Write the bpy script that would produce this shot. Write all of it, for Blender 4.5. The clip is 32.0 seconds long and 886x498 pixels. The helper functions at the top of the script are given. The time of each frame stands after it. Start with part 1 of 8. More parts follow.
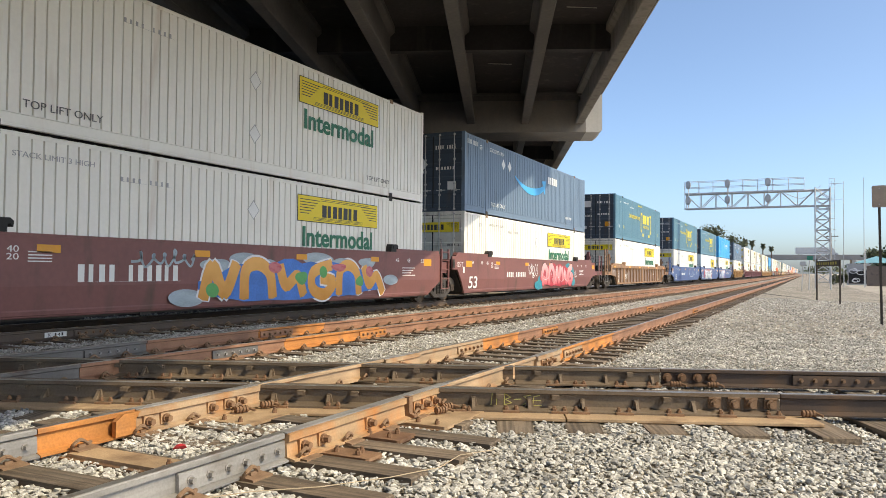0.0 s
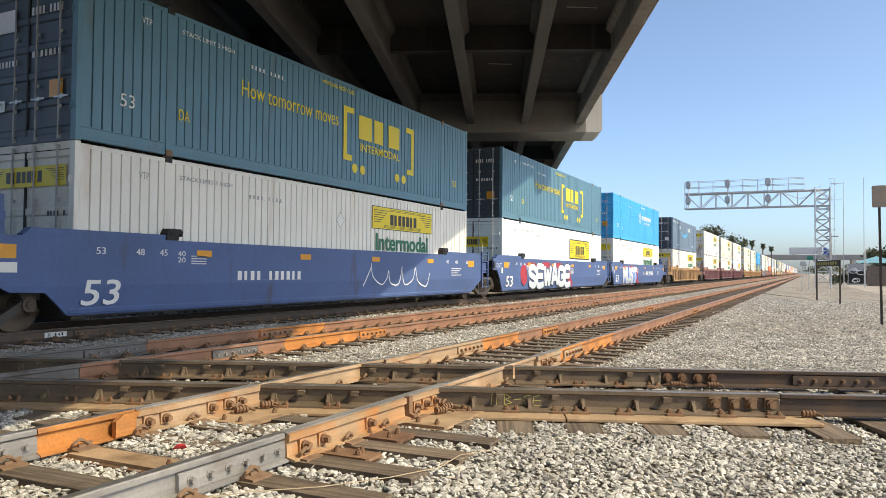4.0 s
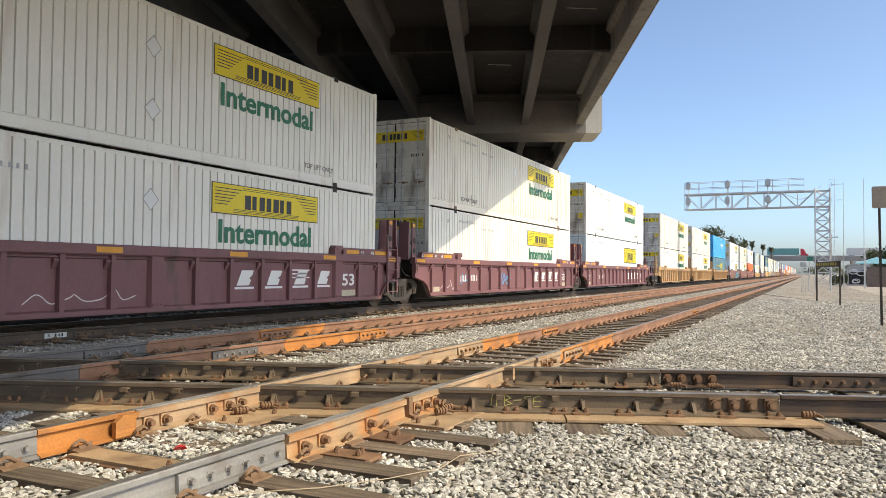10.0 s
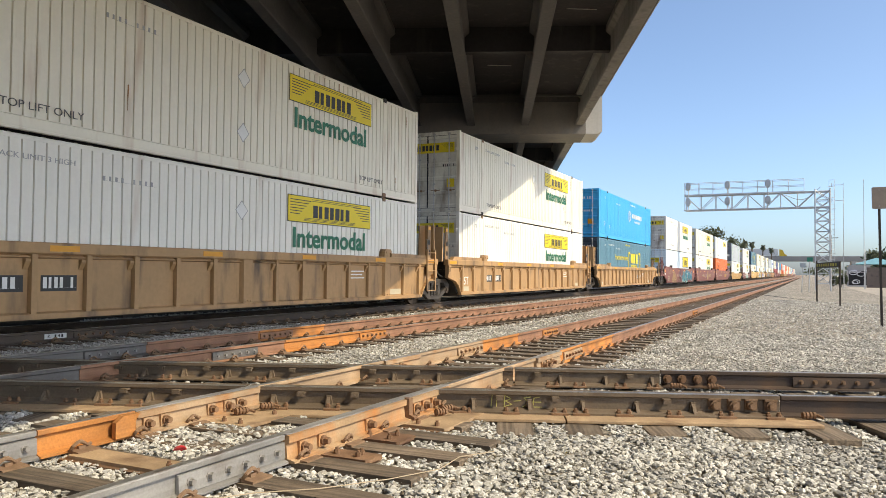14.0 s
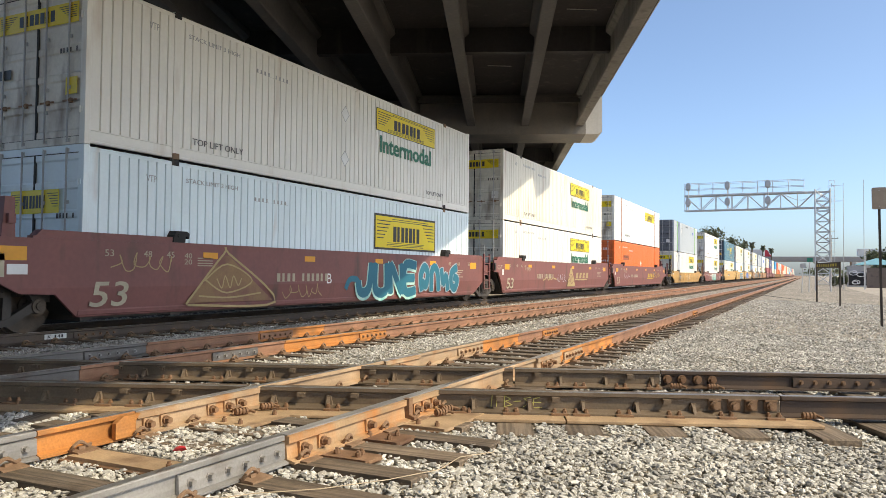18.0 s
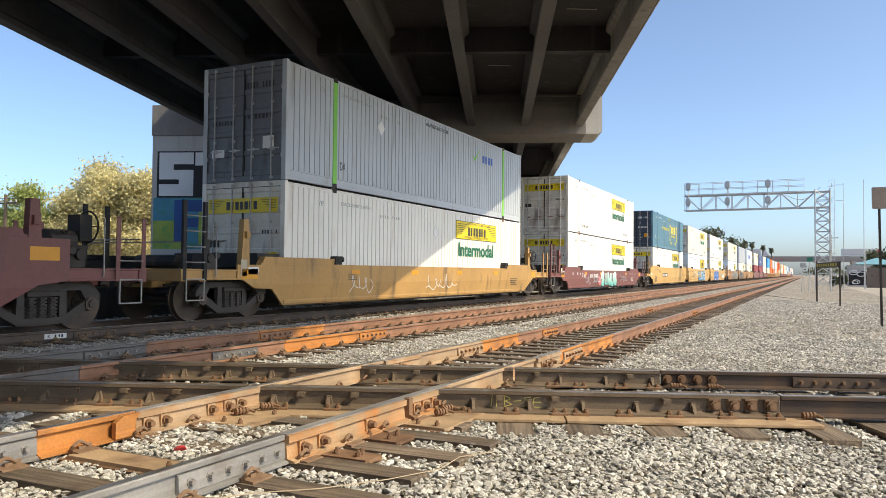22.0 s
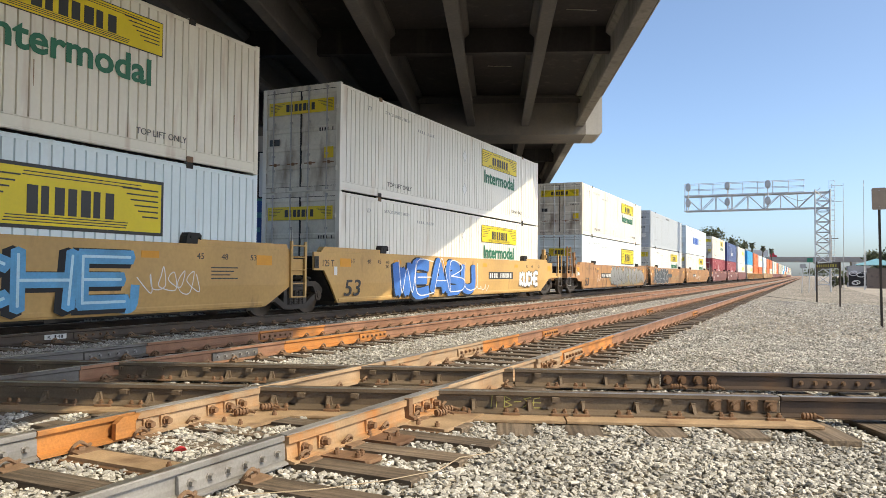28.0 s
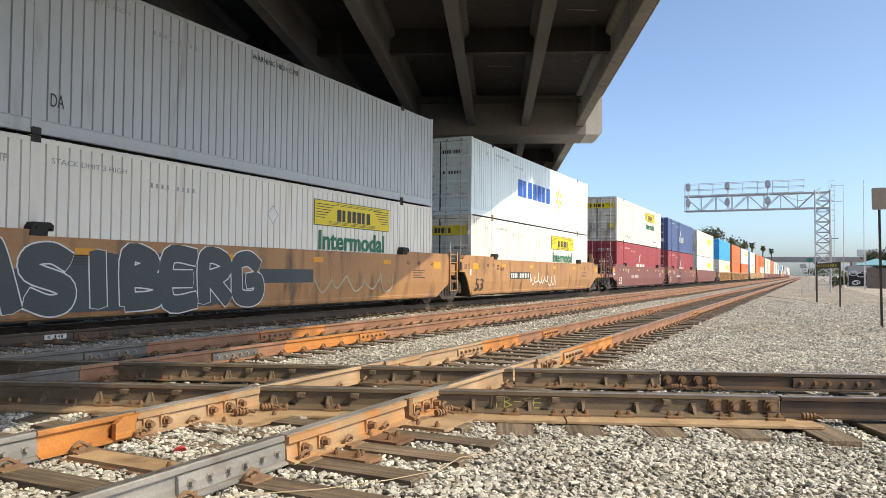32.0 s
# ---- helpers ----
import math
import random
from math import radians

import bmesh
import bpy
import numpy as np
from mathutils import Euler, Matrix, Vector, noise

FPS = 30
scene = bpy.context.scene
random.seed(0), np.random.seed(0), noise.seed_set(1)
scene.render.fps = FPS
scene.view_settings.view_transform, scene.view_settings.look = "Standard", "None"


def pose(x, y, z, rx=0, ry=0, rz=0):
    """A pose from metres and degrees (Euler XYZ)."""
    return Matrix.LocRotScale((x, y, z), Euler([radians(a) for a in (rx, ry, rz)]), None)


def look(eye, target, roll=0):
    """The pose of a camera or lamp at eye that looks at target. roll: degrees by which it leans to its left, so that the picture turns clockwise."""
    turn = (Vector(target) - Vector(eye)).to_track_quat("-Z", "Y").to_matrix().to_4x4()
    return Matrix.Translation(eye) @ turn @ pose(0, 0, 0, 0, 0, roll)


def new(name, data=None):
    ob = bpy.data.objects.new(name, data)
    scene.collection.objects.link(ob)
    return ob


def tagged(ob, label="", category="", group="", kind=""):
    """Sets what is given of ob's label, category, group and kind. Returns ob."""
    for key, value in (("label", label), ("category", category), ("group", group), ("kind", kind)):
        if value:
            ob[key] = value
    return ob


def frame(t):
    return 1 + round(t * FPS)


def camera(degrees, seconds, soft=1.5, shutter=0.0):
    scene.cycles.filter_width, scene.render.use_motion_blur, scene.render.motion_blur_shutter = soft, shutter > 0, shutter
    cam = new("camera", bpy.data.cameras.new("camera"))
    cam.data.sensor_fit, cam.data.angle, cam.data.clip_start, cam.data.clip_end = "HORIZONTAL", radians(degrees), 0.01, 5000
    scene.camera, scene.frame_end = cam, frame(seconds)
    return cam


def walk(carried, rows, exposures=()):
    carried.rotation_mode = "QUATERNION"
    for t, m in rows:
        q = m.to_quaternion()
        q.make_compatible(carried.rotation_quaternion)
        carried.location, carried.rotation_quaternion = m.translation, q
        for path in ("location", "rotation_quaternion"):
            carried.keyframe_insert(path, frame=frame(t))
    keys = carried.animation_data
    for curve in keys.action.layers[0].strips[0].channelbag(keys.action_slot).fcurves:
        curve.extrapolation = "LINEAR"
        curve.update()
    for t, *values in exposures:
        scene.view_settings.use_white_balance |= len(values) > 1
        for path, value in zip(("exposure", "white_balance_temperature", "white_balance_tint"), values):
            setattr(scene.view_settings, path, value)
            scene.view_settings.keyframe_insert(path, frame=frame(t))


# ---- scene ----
# Camera: stands still beside the tracks and sinks by a hair over the clip.
# World: x to the right of the train's track centre, y along the rails, z up from the rail head.
cam = camera(61.33, 32.0, soft=0.6)
EYE = (12.43, -16.70, 1.077)


def aim(lift):
    return pose(*EYE, 91.614 + lift * 0.0433, 0, 26.026) @ pose(0, 0, 0, 0, 0, 0.515)


walk(cam, [(t, aim(k)) for t, k in ((0, 0), (7.5, 0), (9, 1.5), (12.5, 1.5), (13.5, 2.7), (17, 2.7), (19, 4), (21, 4),
                                     (22, 2.8), (25.5, 2.8), (27.5, 4), (32, 4))],
     exposures=((0, 1.12, 8000, 4.5), (32, 1.12, 8000, 4.5)))

# ---- light ----
SUN = Vector((1.071, 0.022, 1.018)).normalized()
world = bpy.data.worlds.new("world")
scene.world = world
world.use_nodes = True
wn = world.node_tree
sky = wn.nodes.new("ShaderNodeTexSky")
sky.sky_type, sky.sun_disc = "NISHITA", False
sky.sun_elevation, sky.sun_rotation = math.asin(SUN.z), math.atan2(SUN.x, SUN.y)
sky.air_density, sky.dust_density, sky.ozone_density = 0.6, 1.9, 6.5
wn.links.new(sky.outputs[0], wn.nodes["Background"].inputs[0])
wn.nodes["Background"].inputs[1].default_value = 0.15
sun = new("sun", bpy.data.lights.new("sun", "SUN"))
sun.data.energy, sun.data.angle, sun.data.color = 1.9, radians(0.5), (1.0, 0.91, 0.78)
sun.matrix_world = look((40, 10, 40), Vector((40, 10, 40)) - SUN)

# ---- materials ----
MATS = {}


def mat(name, col, rough=0.6, metal=0.0, var=0.12, scale=1.2, fine=30.0, bump=0.15, dirt=None, dirt_amt=0.0, streak=0.0,
        island=0.0, obj=0.0, emit=0.0, spec=0.5, grain=None):
    """A surface with coarse stains, fine grain, optional dirt in vertical runs and a small tone change per piece."""
    if name in MATS:
        return MATS[name]
    m = bpy.data.materials.new(name)
    m.use_nodes = True
    nt = m.node_tree
    n, l = nt.nodes, nt.links
    bs = n["Principled BSDF"]
    bs.inputs["Roughness"].default_value, bs.inputs["Metallic"].default_value = rough, metal
    bs.inputs["Specular IOR Level"].default_value = spec
    tc = n.new("ShaderNodeTexCoord")
    co = tc.outputs["Object"]

    def noise_at(sc, vec=co, detail=5.0):
        t = n.new("ShaderNodeTexNoise")
        t.inputs["Scale"].default_value, t.inputs["Detail"].default_value = sc, detail
        l.new(vec, t.inputs["Vector"])
        return t.outputs["Fac"]

    def mix(fac, a, b, mode="MIX"):
        x = n.new("ShaderNodeMix")
        x.data_type, x.blend_type = "RGBA", mode
        for sock, v in ((x.inputs[0], fac), (x.inputs[6], a), (x.inputs[7], b)):
            if hasattr(v, "is_output"):
                l.new(v, sock)
            elif isinstance(v, (int, float)):
                sock.default_value = v
            else:
                sock.default_value = (*v, 1)
        return x.outputs[2]

    def ramp(fac, lo, hi):
        r = n.new("ShaderNodeMapRange")
        r.inputs[1].default_value, r.inputs[2].default_value = lo, hi
        l.new(fac, r.inputs[0])
        return r.outputs[0]

    big, small = noise_at(scale), noise_at(fine)
    lo, hi = [c * (1 - var) for c in col], [min(1, c * (1 + var)) for c in col]
    c = mix(ramp(big, 0.3, 0.7), lo, hi)
    c = mix(ramp(small, 0.35, 0.75), c, mix(1.0, c, [1 - var * 0.8] * 3, "MULTIPLY"))
    if island or obj:
        if island:
            rnd = n.new("ShaderNodeNewGeometry").outputs["Random Per Island"]
        else:
            rnd = n.new("ShaderNodeObjectInfo").outputs["Random"]
        k = island or obj
        r = n.new("ShaderNodeMapRange")
        r.inputs[3].default_value, r.inputs[4].default_value = 1 - k, 1 + k
        l.new(rnd, r.inputs[0])
        g = n.new("ShaderNodeCombineColor")
        for i in range(3):
            l.new(r.outputs[0], g.inputs[i])
        c = mix(1.0, c, g.outputs[0], "MULTIPLY")
    if dirt:
        mp = n.new("ShaderNodeMapping")
        mp.inputs["Scale"].default_value = (1, 1, 1 - streak) if streak else (1, 1, 1)
        l.new(co, mp.inputs["Vector"])
        d1 = noise_at(2.6, mp.outputs[0], 7.0)
        c = mix(ramp(d1, 0.72 - dirt_amt * 0.5, 0.92 - dirt_amt * 0.4), c, dirt)
    if grain:
        gm = n.new("ShaderNodeMapping")
        gm.inputs["Scale"].default_value = grain[:3]
        l.new(co, gm.inputs["Vector"])
        c = mix(ramp(noise_at(1.0, gm.outputs[0], 6.0), 0.40, 0.62), mix(1.0, c, [1 - grain[3]] * 3, "MULTIPLY"), c)
    l.new(c, bs.inputs["Base Color"])
    if bump:
        b = n.new("ShaderNodeBump")
        b.inputs["Strength"].default_value, b.inputs["Distance"].default_value = bump, 0.01
        l.new(small, b.inputs["Height"])
        l.new(b.outputs[0], bs.inputs["Normal"])
    rr = n.new("ShaderNodeMapRange")
    rr.inputs[3].default_value, rr.inputs[4].default_value = max(0.05, rough - 0.12), min(1, rough + 0.12)
    l.new(big, rr.inputs[0])
    l.new(rr.outputs[0], bs.inputs["Roughness"])
    if emit:
        bs.inputs["Emission Strength"].default_value = emit
        bs.inputs["Emission Color"].default_value = (*col, 1)
    MATS[name] = m
    return m


def fade(name, low, high):
    """Sprayed paint that runs from one colour at a letter's foot to another at its head, with a cloudy edge."""
    m = bpy.data.materials.new(name)
    m.use_nodes = True
    n, l = m.node_tree.nodes, m.node_tree.links
    tc, sep, no, add, mx = (n.new("ShaderNode" + k) for k in ("TexCoord", "SeparateXYZ", "TexNoise", "Math", "Mix"))
    l.new(tc.outputs["Object"], sep.inputs[0])
    l.new(tc.outputs["Object"], no.inputs["Vector"])
    no.inputs["Scale"].default_value, no.inputs["Detail"].default_value = 3.0, 6
    add.operation = "MULTIPLY_ADD"
    l.new(no.outputs["Fac"], add.inputs[0])
    add.inputs[1].default_value = 0.9
    off = n.new("ShaderNodeMath")
    off.operation = "SUBTRACT"
    l.new(sep.outputs[1], off.inputs[0])
    off.inputs[1].default_value = 0.42
    l.new(off.outputs[0], add.inputs[2])
    mx.data_type = "RGBA"
    mx.inputs[6].default_value, mx.inputs[7].default_value = (*low, 1), (*high, 1)
    l.new(add.outputs[0], mx.inputs[0])
    bs = n["Principled BSDF"]
    bs.inputs["Roughness"].default_value = 0.55
    l.new(mx.outputs[2], bs.inputs["Base Color"])
    return m


RUST = (0.13, 0.065, 0.035)
STEEL_TOP = mat("polished_rail_head", (0.42, 0.40, 0.37), 0.42, 0.85, 0.15, 0.8, 40, 0.05, (0.22, 0.14, 0.09), 0.5)
RAIL_ORANGE = mat("orange_rail", (0.572, 0.237, 0.066), 0.8, 0.05, 0.28, 1.6, 60, 0.25, (0.28, 0.14, 0.07), 0.45, grain=(30, 1.3, 30, 0.16))
RAIL_TAN = mat("tan_rail", (0.46, 0.325, 0.205), 0.75, 0.1, 0.22, 1.6, 60, 0.2, (0.40, 0.18, 0.06), 0.45, grain=(30, 1.3, 30, 0.16))
TAN_IRON = mat("dusty_iron", (0.468, 0.325, 0.195), 0.8, 0.1, 0.25, 2.5, 60, 0.25, (0.16, 0.09, 0.05), 0.4)
RUST_IRON = mat("brown_rusted_iron", (0.26, 0.15, 0.0845), 0.8, 0.1, 0.3, 4, 60, 0.3, (0.12, 0.06, 0.035), 0.45)
RAIL_GREY = mat("grey_rail", (0.365, 0.354, 0.338), 0.55, 0.4, 0.2, 1.1, 60, 0.15, (0.15, 0.11, 0.08), 0.35, grain=(30, 1.3, 30, 0.16))
# darker copy of the grey rail, holding the middle track's shade
RAIL_SHADED = mat("dull_grey_rail", (0.17, 0.16, 0.15), 0.6, 0.3, 0.2, 1.1, 60, 0.15, (0.10, 0.075, 0.06), 0.4, grain=(30, 1.3, 30, 0.16))
RAIL_RUST = mat("rusty_rail", (0.36, 0.19, 0.115), 0.75, 0.1, 0.3, 1.1, 60, 0.2, (0.24, 0.12, 0.07), 0.5, grain=(30, 1.3, 30, 0.16))
RAIL_DARK = mat("dark_rail", (0.105, 0.08, 0.064), 0.7, 0.2, 0.25, 1.1, 60, 0.2, (0.13, 0.085, 0.055), 0.45)
PLATE = mat("rusty_plate", (0.27, 0.169, 0.101), 0.8, 0.1, 0.3, 2.0, 70, 0.25, (0.12, 0.07, 0.045), 0.45)
TIE = mat("weathered_tie", (0.226, 0.169, 0.118), 0.9, 0, 0.35, 2.5, 40, 0.5, (0.21, 0.17, 0.13), 0.5, obj=0.35, grain=(1.2, 32, 32, 0.5))
STONE = mat("ballast_stone", (0.485, 0.47, 0.43), 0.9, 0, 0.3, 2.2, 60, 0.4, (0.36, 0.30, 0.22), 0.2, island=0.36)
# shade under the bridge is put into these two dark concretes
DECK_SHADED = mat("shaded_deck_concrete", (0.036, 0.033, 0.036), 0.9, 0, 0.35, 0.35, 9, 0.2, (0.075, 0.068, 0.064), 0.3, streak=0.9)
CONCRETE_SHADED = mat("shaded_bridge_concrete", (0.088, 0.084, 0.083), 0.9, 0, 0.25, 0.35, 9, 0.2, (0.125, 0.11, 0.098), 0.3, streak=0.9)
CONCRETE = mat("pier_concrete", (0.46, 0.45, 0.43), 0.9, 0, 0.12, 0.3, 12, 0.2, (0.30, 0.28, 0.25), 0.35, streak=0.85)
GALV = mat("galvanised_steel", (0.40, 0.42, 0.43), 0.5, 0.4, 0.12, 1.5, 30, 0.05)
BLACK = mat("black_iron", (0.025, 0.024, 0.023), 0.7, 0.2, 0.3, 3, 40, 0.15, (0.07, 0.05, 0.035), 0.4)
WHEEL = mat("wheel_steel", (0.09, 0.07, 0.055), 0.6, 0.4, 0.3, 4, 40, 0.1, (0.15, 0.10, 0.06), 0.4)
RUBBER = mat("black_rubber", (0.02, 0.02, 0.02), 0.9, 0, 0.2, 3, 40, 0.1)


# ---- mesh helpers ----
def box(bm, x0, x1, y0, y1, z0, z1):
    v = [bm.verts.new(c) for c in ((x0, y0, z0), (x1, y0, z0), (x1, y1, z0), (x0, y1, z0), (x0, y0, z1), (x1, y0, z1), (x1, y1, z1), (x0, y1, z1))]
    for f in ((3, 2, 1, 0), (4, 5, 6, 7), (0, 1, 5, 4), (1, 2, 6, 5), (2, 3, 7, 6), (3, 0, 4, 7)):
        bm.faces.new([v[i] for i in f])
    return v


def prism(bm, poly, axis, a, b):
    """A closed outline, extruded along axis from a to b. For x the outline is (y, z), for y (x, z), for z (x, y)."""
    def at(p, k):
        return {"x": (k, p[0], p[1]), "y": (p[0], k, p[1]), "z": (p[0], p[1], k)}[axis]
    lo, hi = [bm.verts.new(at(p, a)) for p in poly], [bm.verts.new(at(p, b)) for p in poly]
    n = len(poly)
    bm.faces.new(lo[::-1])
    bm.faces.new(hi)
    for i in range(n):
        bm.faces.new((lo[i], lo[(i + 1) % n], hi[(i + 1) % n], hi[i]))
    bmesh.ops.recalc_face_normals(bm, faces=bm.faces[:])


def rod(bm, a, b, r, seg=6):
    a, b = Vector(a), Vector(b)
    m = Matrix.Translation((a + b) / 2) @ (b - a).to_track_quat("Z", "Y").to_matrix().to_4x4()
    bmesh.ops.create_cone(bm, cap_ends=True, segments=seg, radius1=r, radius2=r, depth=(b - a).length, matrix=m)


def wheel_disc(bm, c, axis, r, w, seg=16):
    c = Vector(c)
    m = Matrix.Translation(c) @ Vector(axis).to_track_quat("Z", "Y").to_matrix().to_4x4()
    bmesh.ops.create_cone(bm, cap_ends=True, segments=seg, radius1=r, radius2=r, depth=w, matrix=m)


MESH = {}


def shape(key, build, *args, smooth=False):
    """The mesh under that key, built once."""
    if key not in MESH:
        bm = bmesh.new()
        build(bm, *args)
        me = bpy.data.meshes.new(key.split("|")[0])
        bm.to_mesh(me)
        bm.free()
        me.materials.append(None)
        if smooth:
            me.shade_smooth()
        MESH[key] = me
    return MESH[key]


def put(name, me, material, parent=None, label="", at=None):
    """One mesh object, with its own material on a shared mesh."""
    ob = new(name, me)
    ob.material_slots[0].link = "OBJECT"
    ob.material_slots[0].material = material
    if parent is not None:
        ob.parent = parent
    if at is not None:
        ob.matrix_basis = at
    if label:
        tagged(ob, label)
    return ob


def part(name, bm, material, parent=None, label=""):
    me = bpy.data.meshes.new(name)
    bm.to_mesh(me)
    bm.free()
    me.materials.append(material)
    ob = new(name, me)
    if parent is not None:
        ob.parent = parent
    if label:
        tagged(ob, label)
    return ob


def joined(name, me, spots, material, parent, label):
    """Many copies of a small mesh as one part of stuff."""
    vs, fs = [], []
    base = [v.co.copy() for v in me.vertices]
    polys = [tuple(p.vertices) for p in me.polygons]
    for m in spots:
        k = len(vs)
        vs.extend((m @ c)[:] for c in base)
        fs.extend(tuple(i + k for i in p) for p in polys)
    out = bpy.data.meshes.new(name)
    out.from_pydata(vs, [], fs)
    out.materials.append(material)
    ob = new(name, out)
    ob.parent = parent
    return tagged(ob, label, "", "", "stuff")


def text_mesh(words, size, bold=0.0, shear=0.0, space=1.0):
    """Words as a thin mesh: x along the line, y up, first letter's foot at the origin, fitted to width 1 per unit of size."""
    key = "lettering|%s|%s|%s|%s|%s" % (words, size, bold, shear, space)
    if key not in MESH:
        cu = bpy.data.curves.new("lettering", "FONT")
        cu.body, cu.size, cu.offset, cu.shear, cu.space_character = words, size, bold, shear, space
        cu.extrude, cu.resolution_u = 0.002, 3
        ob = bpy.data.objects.new("lettering", cu)
        me = bpy.data.meshes.new_from_object(ob)
        bpy.data.objects.remove(ob)
        me.materials.clear()
        me.materials.append(None)
        MESH[key] = me
    return MESH[key]


SIDE = Matrix(((0, 0, 1, 0), (1, 0, 0, 0), (0, 1, 0, 0), (0, 0, 0, 1)))      # writing on a wall that faces +x, read along +y
DOORWAY = Matrix(((1, 0, 0, 0), (0, 0, -1, 0), (0, 1, 0, 0), (0, 0, 0, 1)))  # writing on a wall that faces -y, read along +x


def fit_text(words, width, height, bold=0.0, shear=0.0):
    """A text mesh and the scale that makes it that wide and high."""
    me = text_mesh(words, 1.0, bold, shear)
    xs, ys = [v.co.x for v in me.vertices], [v.co.y for v in me.vertices]
    sx, sy = width / (max(xs) - min(xs)), height / (max(ys) - min(ys))
    return me, Matrix.Diagonal((sx, sy, 1, 1)) @ Matrix.Translation((-min(xs), -min(ys), 0))

# ---- ground ----
def slab(name, pts, material, label, category, kind="structure"):
    bm = bmesh.new()
    bm.faces.new([bm.verts.new(p) for p in pts])
    return tagged(part(name, bm, material), label, category, "", kind)


def gravel_material():
    m = bpy.data.materials.new("gravel_sheet")
    m.use_nodes = True
    n, l = m.node_tree.nodes, m.node_tree.links
    bs = n["Principled BSDF"]
    bs.inputs["Roughness"].default_value = 0.95
    tc = n.new("ShaderNodeTexCoord")
    vo = n.new("ShaderNodeTexVoronoi")
    vo.inputs["Scale"].default_value = 17
    l.new(tc.outputs["Object"], vo.inputs["Vector"])
    r = n.new("ShaderNodeValToRGB")
    r.color_ramp.elements[0].color, r.color_ramp.elements[1].color = (0.12, 0.11, 0.095, 1), (0.52, 0.48, 0.42, 1)
    sep = n.new("ShaderNodeSeparateColor")
    l.new(vo.outputs["Color"], sep.inputs[0])
    l.new(sep.outputs[0], r.inputs[0])
    no = n.new("ShaderNodeTexNoise")
    no.inputs["Scale"].default_value, no.inputs["Detail"].default_value = 0.22, 6
    l.new(tc.outputs["Object"], no.inputs["Vector"])
    r2 = n.new("ShaderNodeValToRGB")
    r2.color_ramp.elements[0].position, r2.color_ramp.elements[1].position = 0.35, 0.68
    r2.color_ramp.elements[0].color, r2.color_ramp.elements[1].color = (0.72, 0.68, 0.62, 1), (1, 0.97, 0.92, 1)
    l.new(no.outputs[0], r2.inputs[0])
    mx = n.new("ShaderNodeMix")
    mx.data_type, mx.blend_type = "RGBA", "MULTIPLY"
    mx.inputs[0].default_value = 1
    l.new(r.outputs[0], mx.inputs[6])
    l.new(r2.outputs[0], mx.inputs[7])
    l.new(mx.outputs[2], bs.inputs["Base Color"])
    b = n.new("ShaderNodeBump")
    b.inputs["Strength"].default_value, b.inputs["Distance"].default_value = 0.9, 0.03
    l.new(vo.outputs["Distance"], b.inputs["Height"])
    b.invert = True
    l.new(b.outputs[0], bs.inputs["Normal"])
    return m


GRAVEL = gravel_material()
DIRT = mat("pale_dirt", (0.418, 0.363, 0.292), 0.95, 0, 0.2, 0.15, 6, 0.5, (0.25, 0.22, 0.175), 0.5)
slab("ground", [(-2500, -2500, -0.42), (2500, -2500, -0.42), (2500, 2500, -0.42), (-2500, 2500, -0.42)], DIRT,
     "pale dry dirt ground with sparse gravel", "ground")

# the ballast bed: one low bank under all three tracks, with soft shoulders
bm = bmesh.new()
prof = [(-5.2, -0.44), (-3.6, -0.26), (-1.9, -0.235), (11.4, -0.235), (14.0, -0.31), (18.5, -0.44)]
rows = []
for y in [-60 + 4 * i for i in range(20)] + [20, 30, 45, 70, 120, 250, 600, 1400]:
    w = 1.0 if y < 20 else max(0.0, 1 - (y - 20) / 60)
    rows.append([bm.verts.new((x + (0 if x < 11 else (w - 1) * 1.2), y, z)) for x, z in prof])
for a, b in zip(rows, rows[1:]):
    for i in range(len(prof) - 1):
        bm.faces.new((a[i], a[i + 1], b[i + 1], b[i]))
tagged(part("ballast_bed", bm, GRAVEL), "pale grey crushed stone ballast bed under the tracks", "ballast", "", "structure")


